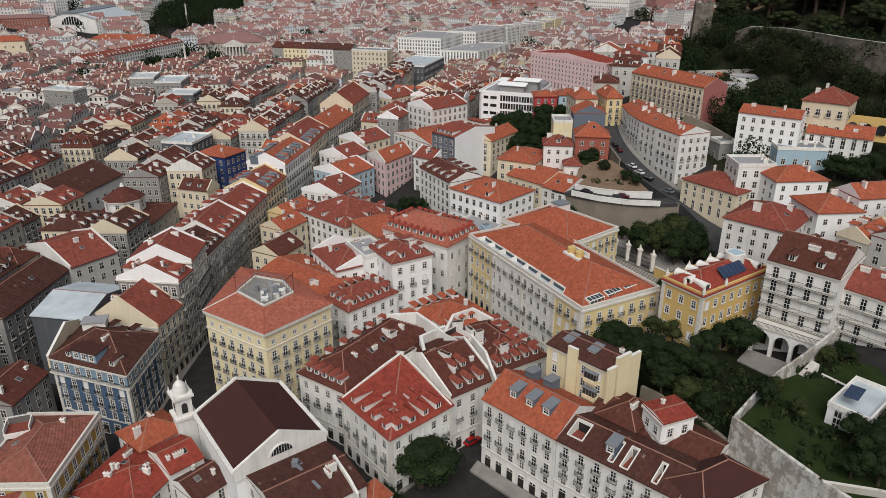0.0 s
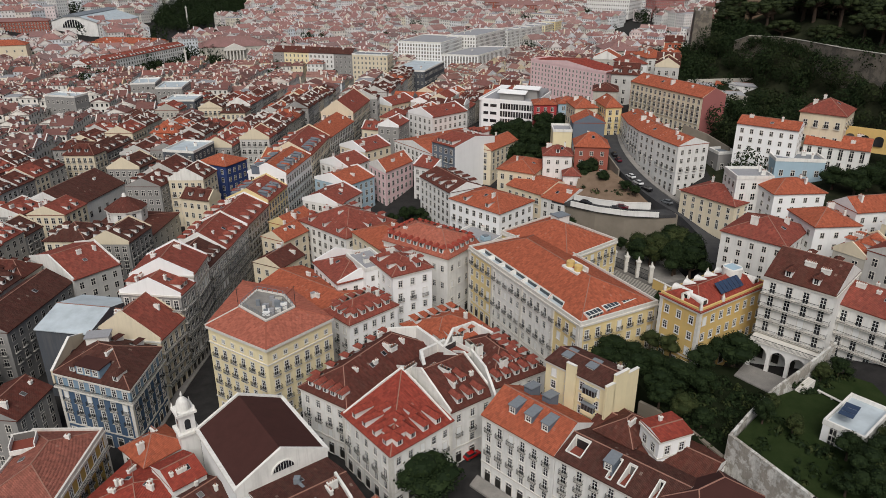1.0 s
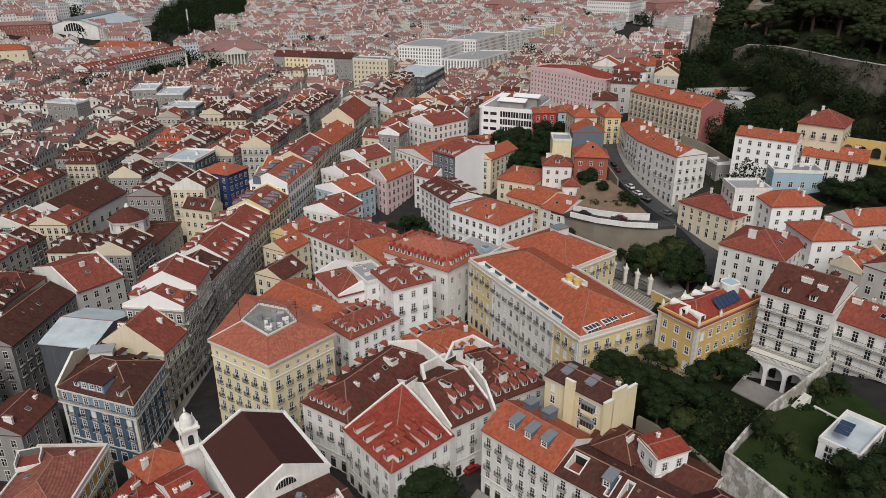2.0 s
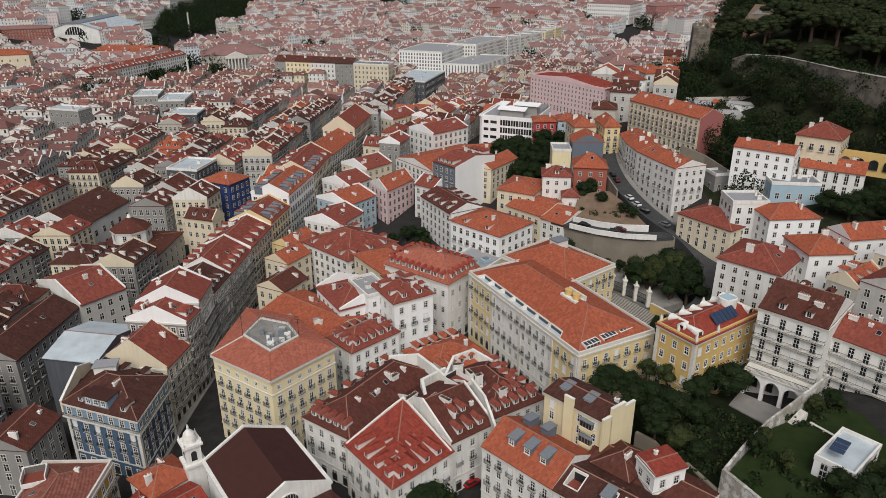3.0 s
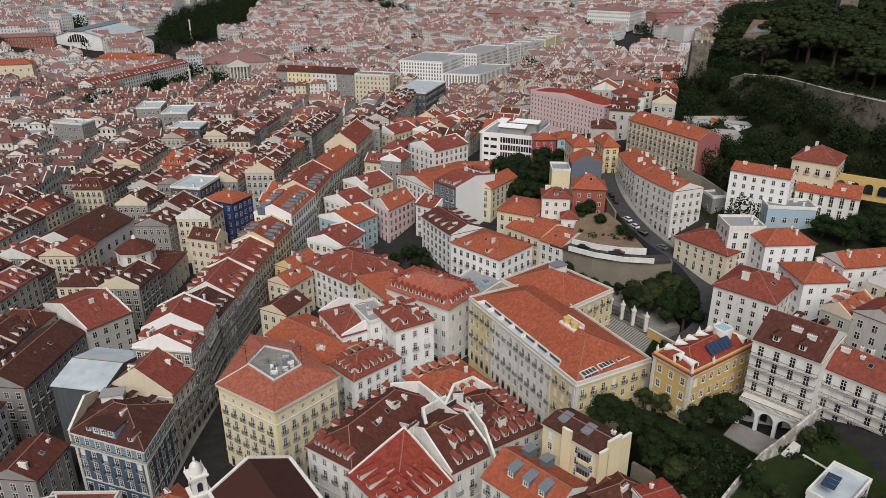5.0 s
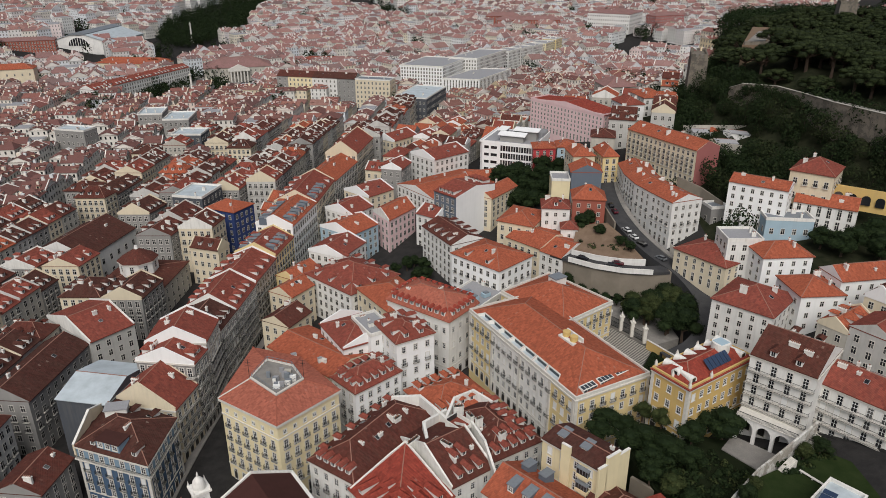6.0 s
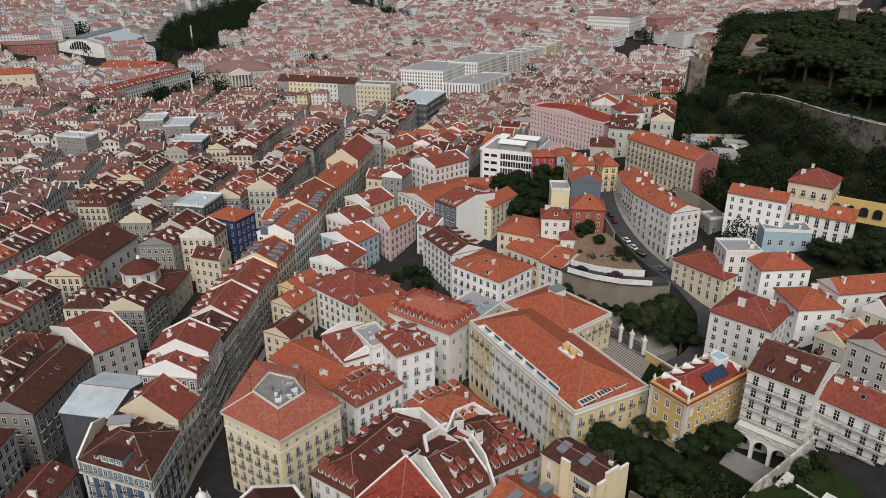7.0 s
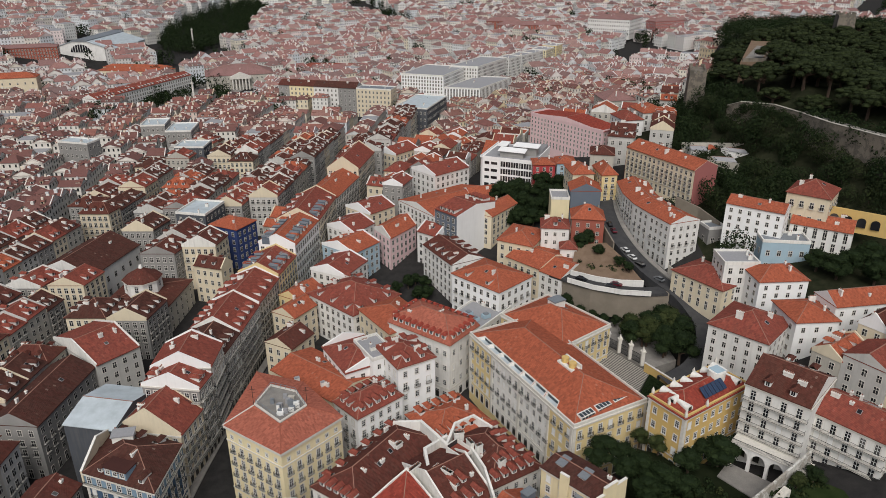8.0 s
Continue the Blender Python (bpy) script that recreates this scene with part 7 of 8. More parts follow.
SHEDS = ((119, 315, 8, 6, 20, "white"), (112.5, 318, 7, 5, -10, "aged"), (126, 309, 8, 4, -30, "white"), (118, 303, 9, 5, -15, "cream"))
for x, y, w, d, deg, mat_ in SHEDS:
    c, s_ = math.cos(radians(deg)), math.sin(radians(deg))
    z = land(x, y)
    house("small shed on the castle slope", (x - d * s_ * -1, y - d * c * -1), (x, y), (x + w * c, y + w * s_), z - 1, z + 5, rise=1.2, wall=mat_, tile="flat" if deg < 0 else "orange", style="gable", floors=1,
          chimneys=0, lights=0, group="slope sheds", name="shed", category="shed")


def wood(name, cx, cy, rx, ry, n, seed, tall=(7, 12), wide=(4, 6.5), places=(), leaves=95, leaf_size=(0.5, 1.0), mixed=False):
    """A far wood, its crowns joined into one mesh."""
    rnd = random.Random(seed)
    b = Bag()
    for i in range(len(places) or n):
        a, r = rnd.uniform(0, math.tau), math.sqrt(rnd.random())
        x, y = places[i] if places else (cx + rx * r * math.cos(a), cy + ry * r * math.sin(a))
        h, w = rnd.uniform(*tall), rnd.uniform(*wide)
        z = land(x, y)
        b.beam((x, y, z), (x + 0.01, y, z + h * 0.5), 0.25, 0.1, 1)
        tone = 2 if mixed and rnd.random() < 0.2 else 0
        for k in range(leaves):
            d = Vector((rnd.gauss(0, 1), rnd.gauss(0, 1), rnd.gauss(0, 1))).normalized()
            p = Vector((x, y, z + h * 0.55)) + Vector((d.x * w, d.y * w, d.z * h * 0.45)) * rnd.uniform(0.7, 1.1)
            e = d.orthogonal().normalized()
            f = d.cross(e)
            s = rnd.uniform(*leaf_size)
            b.solid([p - e * s, p + f * s * 0.8 + d * 0.3, p + e * s, p - f * s * 0.8 + d * 0.3], ((0, 1, 2, 3),), tone)
    tagged(new(name, b.mesh(name, [LEAF, BARK, PINE])), "dense dark green wood of many trees", "wood", kind="stuff")


wood("castle_slope_bushes", 0, 0, 0, 0, 0, 22, (1.5, 5.0), (1.0, 2.6), bush_spots, 70, (0.22, 0.45), True)
wood("castle_slope_wood", 0, 0, 0, 0, 0, 2, (6, 14), (2.6, 6.4), slope_spots, 300, (0.3, 0.6), True)
far_spots = []
for i in range(900):
    x, y = rnd.uniform(190, 440), rnd.uniform(476, 640)
    if land(x, y) > 62 and all((x - a) ** 2 + (y - b) ** 2 > 49 for a, b in far_spots):
        far_spots.append((x, y))
wood("castle_park_wood", 0, 0, 0, 0, 0, 15, (10, 15), (5, 7.5), far_spots, 260, (0.4, 0.8))
wood("park_wood", -345, 1150, 55, 215, 520, 3, (12, 18))
wood("square_trees", -266, 690, 9, 68, 70, 4, (8, 12))
wood("square_trees", -222, 690, 6, 40, 16, 5)
slab("square_paving", ((-285, 585), (-225, 570), (-205, 735), (-262, 765)), 0.4, 3, COBBLE, "pale patterned paving of the great square", "paving")
rnd = random.Random(31)
town_spots = []
for i in range(420):
    y = rnd.uniform(560, 1500)
    x = rnd.uniform(-0.62, 0.62) * y
    if not (x > 90 and y < 600):
        town_spots += [(x + rnd.uniform(-9, 9), y + rnd.uniform(-9, 9)) for _ in range(rnd.choice((1, 1, 2, 4)))]
wood("town_trees", 0, 0, 0, 0, 0, 12, (13, 20), (3.5, 6), town_spots, 70, (0.7, 1.3))
wood("hospital_trees", 95, 985, 30, 14, 22, 6, (14, 20))
wood("market_trees", 120, 735, 45, 12, 34, 7)
wood("hill_trees", -90, 1230, 60, 30, 60, 8, (10, 16))
wood("hill_trees", -430, 1120, 40, 50, 50, 9, (10, 16))
wood("back_garden_trees", 160, 585, 25, 30, 30, 10)


# ---- cars ----
PAINT = {n: plain(f"{n}_car_paint", c, 0.25, 0.2, 0.05, 1, 0.6) for n, c in
         (("black", (0.012, 0.012, 0.014)), ("white", (0.75, 0.75, 0.74)), ("red", (0.35, 0.012, 0.012)), ("grey", (0.18, 0.19, 0.20)), ("maroon", (0.12, 0.01, 0.02)))}
RUBBER = plain("tyre_rubber", (0.015, 0.015, 0.015), 0.9)
CARS = {}


def car(colour, x, y, z, deg, label):
    if colour not in CARS:
        body, cabin, wheel = Bag(), Bag(), Bag()
        side = [(-2.1, 0.35), (2.1, 0.35), (2.15, 0.7), (1.2, 0.95), (-1.9, 1.0), (-2.15, 0.75)]
        body.prism([(px, -0.85, pz) for px, pz in side], [(px, 0.85, pz) for px, pz in side])
        roof = [(-1.8, 0.98), (1.15, 0.93), (0.45, 1.42), (-1.3, 1.45)]
        cabin.prism([(px, -0.76 if pz < 1.2 else -0.6, pz) for px, pz in roof], [(px, 0.76 if pz < 1.2 else 0.6, pz) for px, pz in roof], 1)
        cabin.box(-1.25, 0.42, -0.58, 0.58, 1.43, 1.49, 0)
        ring = [(0.33 * math.cos(math.tau * k / 12), 0.33 * math.sin(math.tau * k / 12)) for k in range(12)]
        wheel.prism([(px, -0.11, pz) for px, pz in ring], [(px, 0.11, pz) for px, pz in ring])
        CARS[colour] = (body.mesh("body", [PAINT[colour]]), cabin.mesh("cabin", [PAINT[colour], GLASS]), wheel.mesh("wheel", [RUBBER]))
    root = base("car", x, y, z, label, "car", "parked cars")
    root.rotation_euler.z = radians(deg)
    child("body", CARS[colour][0], root, Matrix())
    child("cabin", CARS[colour][1], root, Matrix())
    for wx in (-1.35, 1.35):
        for wy in (-0.8, 0.8):
            child("wheel", CARS[colour][2], root, Matrix.Translation((wx, wy, 0.33)))


for col, x, y, z, deg in (("black", 66.2, 268, 33.6, 93), ("maroon", 66.6, 262.5, 33, 95), ("white", 68, 248, 31, 108), ("white", 69.6, 243.2, 30.1, 110),
                          ("black", 71.5, 238.5, 29.3, 118), ("grey", 76.2, 229.8, 27.5, 125), ("black", 84.6, 219.5, 24.5, 110)):
    car(col, x, y, z + 0.05, deg, f"{col} car on the curved asphalt road")
for col, x, y, deg in (("black", 49, 231.7, -35), ("black", 58, 225.6, -18), ("maroon", 60.5, 227.2, -18)):
    car(col, x, y, 26.65, deg, f"{col} car parked on the side road")
slab("pavement", ((5.8, 122.6), (20.6, 107.8), (41.5, 89.4), (43, 92), (21.8, 111.6), (7.6, 125.8)), 0.75, 3, COBBLE, "pale cobbled pavement along the white houses", "pavement")
slab("pavement", ((-12.8, 115.4), (-10.6, 113.4), (3.6, 129.2), (1.6, 131)), 0.75, 3, COBBLE, "pale cobbled pavement along the corner house", "pavement")
car("red", 6.6, 131.8, 0.75, 40, "red car parked in front of the corner house")
ribbon("street", [(x + 6.2, y, land(x, y) + 0.25) for y, x in FRONT[2:9]], 6.5, ASPHALT, "grey asphalt of the long straight street", "road", 2)
ribbon("pavement", [(x + 1.3, y, land(x, y) + 0.3) for y, x in FRONT[:8]], 2.2, COBBLE, "pale narrow pavement along the long straight street", "pavement", 1.5)


# ---- details of the nearest buildings ----
def palace_details():
    p0, p1 = Vector((7.7, 193.6)), Vector((32.4, 147.2))
    p2 = Vector((52.2, 161.1))
    root = base("front_dressing", 20, 170, 6, "white middle dressing of the palace with rooftop glazing", "facade")
    o = Vector((20, 170))
    m = side_frame(p0 - o, p1 - o, 0)
    b = Bag()
    b.box(13.5, 42, -0.012, 0.02, 0, 19.8, 0, m)
    part("rendered_panel", b, W["white"], root)
    for x in (0.5, 13.0, 27.5, 41.5, 51.4):
        b = Bag()
        b.box(x, x + 0.9, -0.3, 0.02, 0, 20.4, 0, m)
        part("pilaster", b, STONE, root)
    for mm, n, run, first in ((side_frame(p1 - o, p2 - o, 0), 3, 24.2, 3.0),):
        step = (run - 2 * first) / n
        for i in range(n):
            x = first + i * step
            f, g = Bag(), Bag()
            f.prism([mm @ Vector(v) for v in ((x, 0.3, 20.5), (x + step * 0.8, 0.3, 20.5), (x + step * 0.8, 2.2, 20.8), (x, 2.2, 20.8))],
                    [mm @ Vector(v) for v in ((x, 0.3, 21.75), (x + step * 0.8, 0.3, 21.75), (x + step * 0.8, 2.2, 22.05), (x, 2.2, 22.05))])
            roof = part("roof_glazing", f, LIME, root, "white framed rooftop glazing")
            k = int(step * 0.8 / 1.1)
            for j in range(k):
                x0 = x + 0.15 + j * (step * 0.8 - 0.2) / k
                w = (step * 0.8 - 0.2) / k - 0.18
                g.prism([mm @ Vector(v) for v in ((x0, 0.28, 21.0), (x0 + w, 0.28, 21.0), (x0 + w, 0.32, 21.0), (x0, 0.32, 21.0))],
                        [mm @ Vector(v) for v in ((x0, 0.28, 21.65), (x0 + w, 0.28, 21.65), (x0 + w, 0.32, 21.65), (x0, 0.32, 21.65))])
                g.face([mm @ Vector(v) for v in ((x0, 0.5, 21.8), (x0 + w, 0.5, 21.8), (x0 + w, 1.9, 22.02), (x0, 1.9, 22.02))])
            part("pane", g, SKYLIGHT, roof)
    vent = base("roof_lantern", 34.2, 168.8, 30.2, "rooftop vent house with two round yellow vents", "vent")
    b = Bag()
    mm = Matrix.Rotation(radians(-61), 4, "Z")
    b.box(-3.2, 3.2, -1.6, 1.6, -2, 1.2, 0, mm)
    b.box(-3.4, 3.4, 1.4, 1.9, -2, 2.2, 0, mm)
    part("housing", b, LIME, vent)
    for x in (-1.6, 1.6):
        b = Bag()
        ring = [(x + 1.1 * math.cos(math.tau * k / 12), 1.1 * math.sin(math.tau * k / 12)) for k in range(12)]
        b.prism([mm @ Vector((px, py, 1.2)) for px, py in ring], [mm @ Vector((px, py, 2.6)) for px, py in ring])
        part("round_vent", b, W["ochre"], vent, "round yellow vent")
    d = base("attic_dormer", 36, 205.5, 30.2, "white attic dormer on the orange roof", "dormer")
    b = Bag()
    b.box(-2.2, 2.2, -1.8, 1.8, -1.5, 2.2, 0, Matrix.Rotation(radians(33), 4, "Z"))
    part("cheek", b, LIME, d)
    b = Bag()
    b.box(-2.4, 2.4, -2.0, 2.0, 2.2, 2.5, 0, Matrix.Rotation(radians(33), 4, "Z"))
    part("roof", b, T["metal"], d)


palace_details()


def ochre_details():
    a, b0, c0 = Vector((53.1, 153.1)), Vector((58.5, 143.2)), Vector((79.4, 157.4))
    d0 = a + c0 - b0
    e = (d0 - a).normalized()
    n = Vector((e.y, -e.x))

    def barrel(p, out, label="white barrel-roofed dormer on crimson tiles"):
        root = base("barrel_dormer", p.x, p.y, 32.6, label, "dormer", "barrel dormers")
        m = side_frame(Vector((0, 0)), Vector((-out.y, out.x)), 0)
        b = Bag()
        arc = [(math.cos(math.pi * k / 10), math.sin(math.pi * k / 10)) for k in range(11)]
        big = [(1.15 * x, 0.7 + 1.1 * z) for x, z in arc] + [(-1.15, 0), (1.15, 0)]
        tip = [(0.2 * x, 1.5 + 0.25 * z) for x, z in arc] + [(-0.2, 0.9), (0.2, 0.9)]
        b.prism([m @ Vector((x, -0.1, z)) for x, z in big], [m @ Vector((x, 4.6, z)) for x, z in tip])
        part("shell", b, LIME, root)
        g = Bag()
        g.box(-0.6, 0.6, -0.14, -0.08, 0.2, 1.4, 0, m)
        part("pane", g, GLASS, root)

    for i in range(6):
        barrel(a + e * (2.6 + i * 4.0) + n * 0.9, -n)
    barrel(b0 + e * 2.5 - n * 1.0, n)
    barrel(a + (b0 - a) * 0.5 + e * 0.9, -e)
    barrel(c0 - e * 3.0 - n * 1.2, n)
    s = base("solar_array", *(b0 + e * 13.5 - n * 2.4), 34.6, "blue solar panels on the crimson roof", "solar panels")
    for i in range(6):
        b = Bag()
        b.box(i * 1.45 - 4.5, i * 1.45 - 3.2, -1.5, 1.5, -0.1, 0.0, 0, Matrix.Rotation(math.atan2(e.y, e.x), 4, "Z") @ Matrix.Rotation(radians(38), 4, "X"))
        part("panel", b, SOLAR, s)
    t = base("roof_tank", *(b0 + e * 18.5 - n * 5.5), 34.2, "round pale roof turret with a green glass lid", "turret")
    ring = [(2.3 * math.cos(math.tau * k / 20), 2.3 * math.sin(math.tau * k / 20)) for k in range(20)]
    b = Bag()
    b.prism([(x, y, -1.5) for x, y in ring], [(x, y, 2.4) for x, y in ring])
    part("drum", b, LIME, t)
    b = Bag()
    b.box(-1.5, 1.5, -1.5, 1.5, 2.4, 2.5, 0, Matrix.Rotation(0.5, 4, "Z"))
    part("lid", b, W["sky"], t, "pale green glass lid")
    for p in (a, b0, (a + b0) / 2, a + e * 8, a + e * 16, b0 + e * 8, d0):
        f = base("finial", p.x, p.y, 32.6, "pale stone finial on the parapet", "finial", "parapet finials")
        b = Bag()
        b.box(-0.3, 0.3, -0.3, 0.3, 0, 0.9)
        b.prism([(-0.35, -0.35, 0.9), (0.35, -0.35, 0.9), (0.35, 0.35, 0.9), (-0.35, 0.35, 0.9)], [(-0.05, -0.05, 2.0), (0.05, -0.05, 2.0), (0.05, 0.05, 2.0), (-0.05, 0.05, 2.0)])
        part("urn", b, STONE, f)


ochre_details()


def zinc_dormer(x, y, z, deg, label="flat zinc dormer with a white window"):
    """A box dormer with slate cheeks; its window looks along -y before it is turned."""
    root = base("box_dormer", x, y, z, label, "dormer", "zinc dormers")
    root.rotation_euler.z = radians(deg)
    b = Bag()
    b.box(-1.0, 1.0, 0, 3.2, -1.2, 1.7)
    part("cheek", b, W["slate"], root)
    b = Bag()
    b.prism([(-1.15, -0.2, 1.7), (1.15, -0.2, 1.7), (1.15, 3.4, 2.1), (-1.15, 3.4, 2.1)], [(-1.15, -0.2, 1.85), (1.15, -0.2, 1.85), (1.15, 3.4, 2.25), (-1.15, 3.4, 2.25)])
    part("roof", b, T["metal"], root)
    child("window", window_mesh(1.2, 1.3), root, Matrix.Translation((0, 0, 0.15)))


for x, y in ((14.2, 123.2), (17.2, 120.2), (20.2, 117.3)):
    zinc_dormer(x + 0.3, y + 0.3, 18.9, -45)
zinc_dormer(20.5, 131.5, 19.2, 135)
zinc_dormer(24, 128.2, 19.2, 135)
for x, y in ((26.6, 132.6), (31.0, 128.2)):
    zinc_dormer(x, y, 25.3, -45)


def roof_cut(x, y, z, deg, w, deep, label):
    """A terrace let into a roof: pale cheeks round a low floor and a glazed back."""
    root = base("roof_terrace", x, y, z, label, "roof terrace", "roof cuts")
    root.rotation_euler.z = radians(deg)
    for x0, x1, y0, y1, z1 in ((-w / 2 - 0.2, -w / 2, 0, deep, 1.5), (w / 2, w / 2 + 0.2, 0, deep, 1.5), (-w / 2 - 0.2, w / 2 + 0.2, deep, deep + 0.2, 1.9), (-w / 2 - 0.2, w / 2 + 0.2, -0.2, 0, 0.5)):
        b = Bag()
        b.box(x0, x1, y0, y1, -0.6, z1)
        part("cheek", b, LIME, root)
    b = Bag()
    b.box(-w / 2, w / 2, 0, deep, -0.6, 0.25)
    part("floor", b, T["red"], root)
    b = Bag()
    b.box(-w / 2 + 0.2, w / 2 - 0.2, deep - 0.05, deep - 0.01, 0.3, 1.7)
    part("pane", b, GLASS, root)


zinc_dormer(31.0, 106.9, 18.1, -41, "small pale dormer on the dark roof")
house("small white penthouse with a red roof", (39.0, 115.6), (41.0, 109.6), (48.0, 112.4), 15.0, 22.6, rise=0.5, wall="clean", tile="crimson", style="gable", floors=2, near=True, shop=3.2,
      chimneys=1, lights=0, bays=2.6, name="penthouse")


# ---- bell tower and lunette of the church ----
def bell_tower():
    root = base("bell_tower", -54.2, 123.6, 0.4, "white church bell tower with a small dome", "tower")
    m = Matrix.Rotation(radians(-54), 4, "Z")
    for name, w, z0, z1 in (("shaft", 1.9, -2, 14.2), ("belfry", 1.6, 14.8, 19.0)):
        b = Bag()
        b.box(-w, w, -w, w, z0, z1, 0, m)
        part(name, b, W["white"], root)
    for z, w in ((14.2, 2.3), (19.0, 2.1)):
        b = Bag()
        b.box(-w, w, -w, w, z, z + 0.6, 0, m)
        part("cornice", b, LIME, root)
    # a dark panel on each closed face stands for the belfry's inner shade
    for k in range(4):
        o = Bag()
        arc = [(0.6 * math.cos(math.pi * i / 8), 17.2 + 0.6 * math.sin(math.pi * i / 8)) for i in range(9)] + [(-0.6, 15.4), (0.6, 15.4)]
        mm = m @ Matrix.Rotation(k * math.pi / 2, 4, "Z")
        o.prism([mm @ Vector((x, -1.64, z)) for x, z in arc], [mm @ Vector((x, -1.58, z)) for x, z in arc])
        part("bell_opening", o, GLASS, root)
    d = Bag()
    prof = [(1.5, 19.6), (1.45, 20.6), (1.15, 21.6), (0.6, 22.3), (0.22, 22.6), (0.25, 23.2), (0.05, 23.9)]
    ring = [(math.cos(math.tau * i / 16), math.sin(math.tau * i / 16)) for i in range(16)]
    for (r0, z0), (r1, z1) in zip(prof, prof[1:]):
        d.prism([(x * r0, y * r0, z0) for x, y in ring], [(x * r1, y * r1, z1) for x, y in ring])
    part("dome", d, LIME, root)
    for sx in (-1, 1):
        for sy in (-1, 1):
            b = Bag()
            b.prism([m @ Vector((sx * 1.8 + x * 0.25, sy * 1.8 + y * 0.25, 19.6)) for x, y in ring[::4]], [m @ Vector((sx * 1.8, sy * 1.8, 20.9)) + Vector((x, y, 0)) * 0.04 for x, y in ring[::4]])
            part("pinnacle", b, LIME, root)


bell_tower()


def lunette():
    b0, c0 = Vector((-38.1, 103.8)), Vector((-23.5, 115.0))
    m = side_frame(b0, c0, 16.1)
    root = base("lunette_window", *((b0 + c0) / 2), 16.1, "dark latticed half-round window in the gable", "window")
    m = side_frame(b0 - (b0 + c0) / 2, c0 - (b0 + c0) / 2, 0)
    L = (c0 - b0).length / 2
    arc = [(L + 2.2 * math.cos(math.pi * i / 12), 0.4 + 1.9 * math.sin(math.pi * i / 12)) for i in range(13)]
    g = Bag()
    g.prism([m @ Vector((x, -0.5, z)) for x, z in arc], [m @ Vector((x, -0.36, z)) for x, z in arc])
    part("pane", g, GLASS, root)
    f = Bag()
    for (x0, z0), (x1, z1) in zip(arc, arc[1:]):
        f.prism([m @ Vector(v) for v in ((x0, -0.6, z0), (x1, -0.6, z1), (x1, -0.36, z1), (x0, -0.36, z0))],
                [m @ Vector(v) for v in ((L + (x0 - L) * 1.12, -0.6, 0.4 + (z0 - 0.4) * 1.12), (L + (x1 - L) * 1.12, -0.6, 0.4 + (z1 - 0.4) * 1.12),
                                         (L + (x1 - L) * 1.12, -0.36, 0.4 + (z1 - 0.4) * 1.12), (L + (x0 - L) * 1.12, -0.36, 0.4 + (z0 - 0.4) * 1.12))])
    part("frame", f, LIME, root)
    for i in range(1, 8):
        b = Bag()
        x = L - 2.2 + i * 0.55
        h = 1.9 * math.sqrt(max(0, 1 - ((x - L) / 2.2) ** 2))
        b.box(x - 0.03, x + 0.03, -0.54, -0.5, 0.4, 0.4 + h, 0, m)
        part("bar", b, SASH, root)


lunette()


# ---- fire walls and odd pieces on the great dormered block ----
wall_line("fire_wall", ((-14.1, 160.2, 18.4), (-6.7, 159.7, 19.2), (-2.4, 153.9, 19.2), (0.3, 150.9, 18.4)), 0.8, 3.2, LIME, "thick limewashed fire wall between roofs")
wall_line("fire_wall", ((0.3, 150.9, 18.4), (2.6, 158.7, 19.2), (7.8, 162.2, 19.2), (12.5, 158.8, 18)), 0.7, 4.5, LIME, "limewashed fire wall with stepped top")
wall_line("fire_wall", ((0.3, 154.4, 18.4), (-5.3, 148.7, 18.8), (-4.2, 141.1, 19), (-1.8, 137.1, 19)), 0.8, 4.5, LIME, "pale fire wall beside a light well")
wall_line("fire_wall", ((6.8, 148.0, 19.6), (9.8, 140.6, 19.4), (12.1, 131.9, 16.2)), 0.6, 4, LIME, "long pale parapet gutter between brown roofs")
house("small pavilion with an orange pyramid roof", (-15.4, 104.6), (-12.8, 101.6), (-9.8, 104.2), 0.4, 10.6, rise=3.6, wall="white", tile="orange", floors=2, near=True, chimneys=0, lights=0,
      name="pavilion")
aw = base("shop_awning", 6.9, 132.6, 3.6, "blue shop awning over the street", "awning")
b = Bag()
b.prism([(-1.6, -0.6, 0), (1.2, 1.6, 0), (0.5, 2.4, 0.9), (-2.3, 0.2, 0.9)], [(-1.6, -0.6, 0.1), (1.2, 1.6, 0.1), (0.5, 2.4, 1.0), (-2.3, 0.2, 1.0)])
part("cloth", b, W["deep"], aw)
v = base("villa_solar_array", 75.8, 110.6, 29.0, "dark solar panels on the white villa roof", "solar panels")
for i in range(3):
    b = Bag()
    b.box(-1.5 + i * 1.7, i * 1.7, -1.3, 1.3, -0.6, -0.5, 0, Matrix.Rotation(0.8, 4, "Z"))
    part("panel", b, SOLAR, v)
box = base("roof_hatch", -83.5, 150.5, 20.5, "white roof hatch house on the dark roof", "roof hatch")
b = Bag()
b.box(-2.6, 2.6, -1.6, 1.6, -2, 1.6, 0, Matrix.Rotation(0.2, 4, "Z"))
part("housing", b, LIME, box)
b = Bag()
b.box(-2.9, 2.9, -1.9, 1.9, 1.6, 1.9, 0, Matrix.Rotation(0.2, 4, "Z"))
part("cover", b, T["flat"], box)
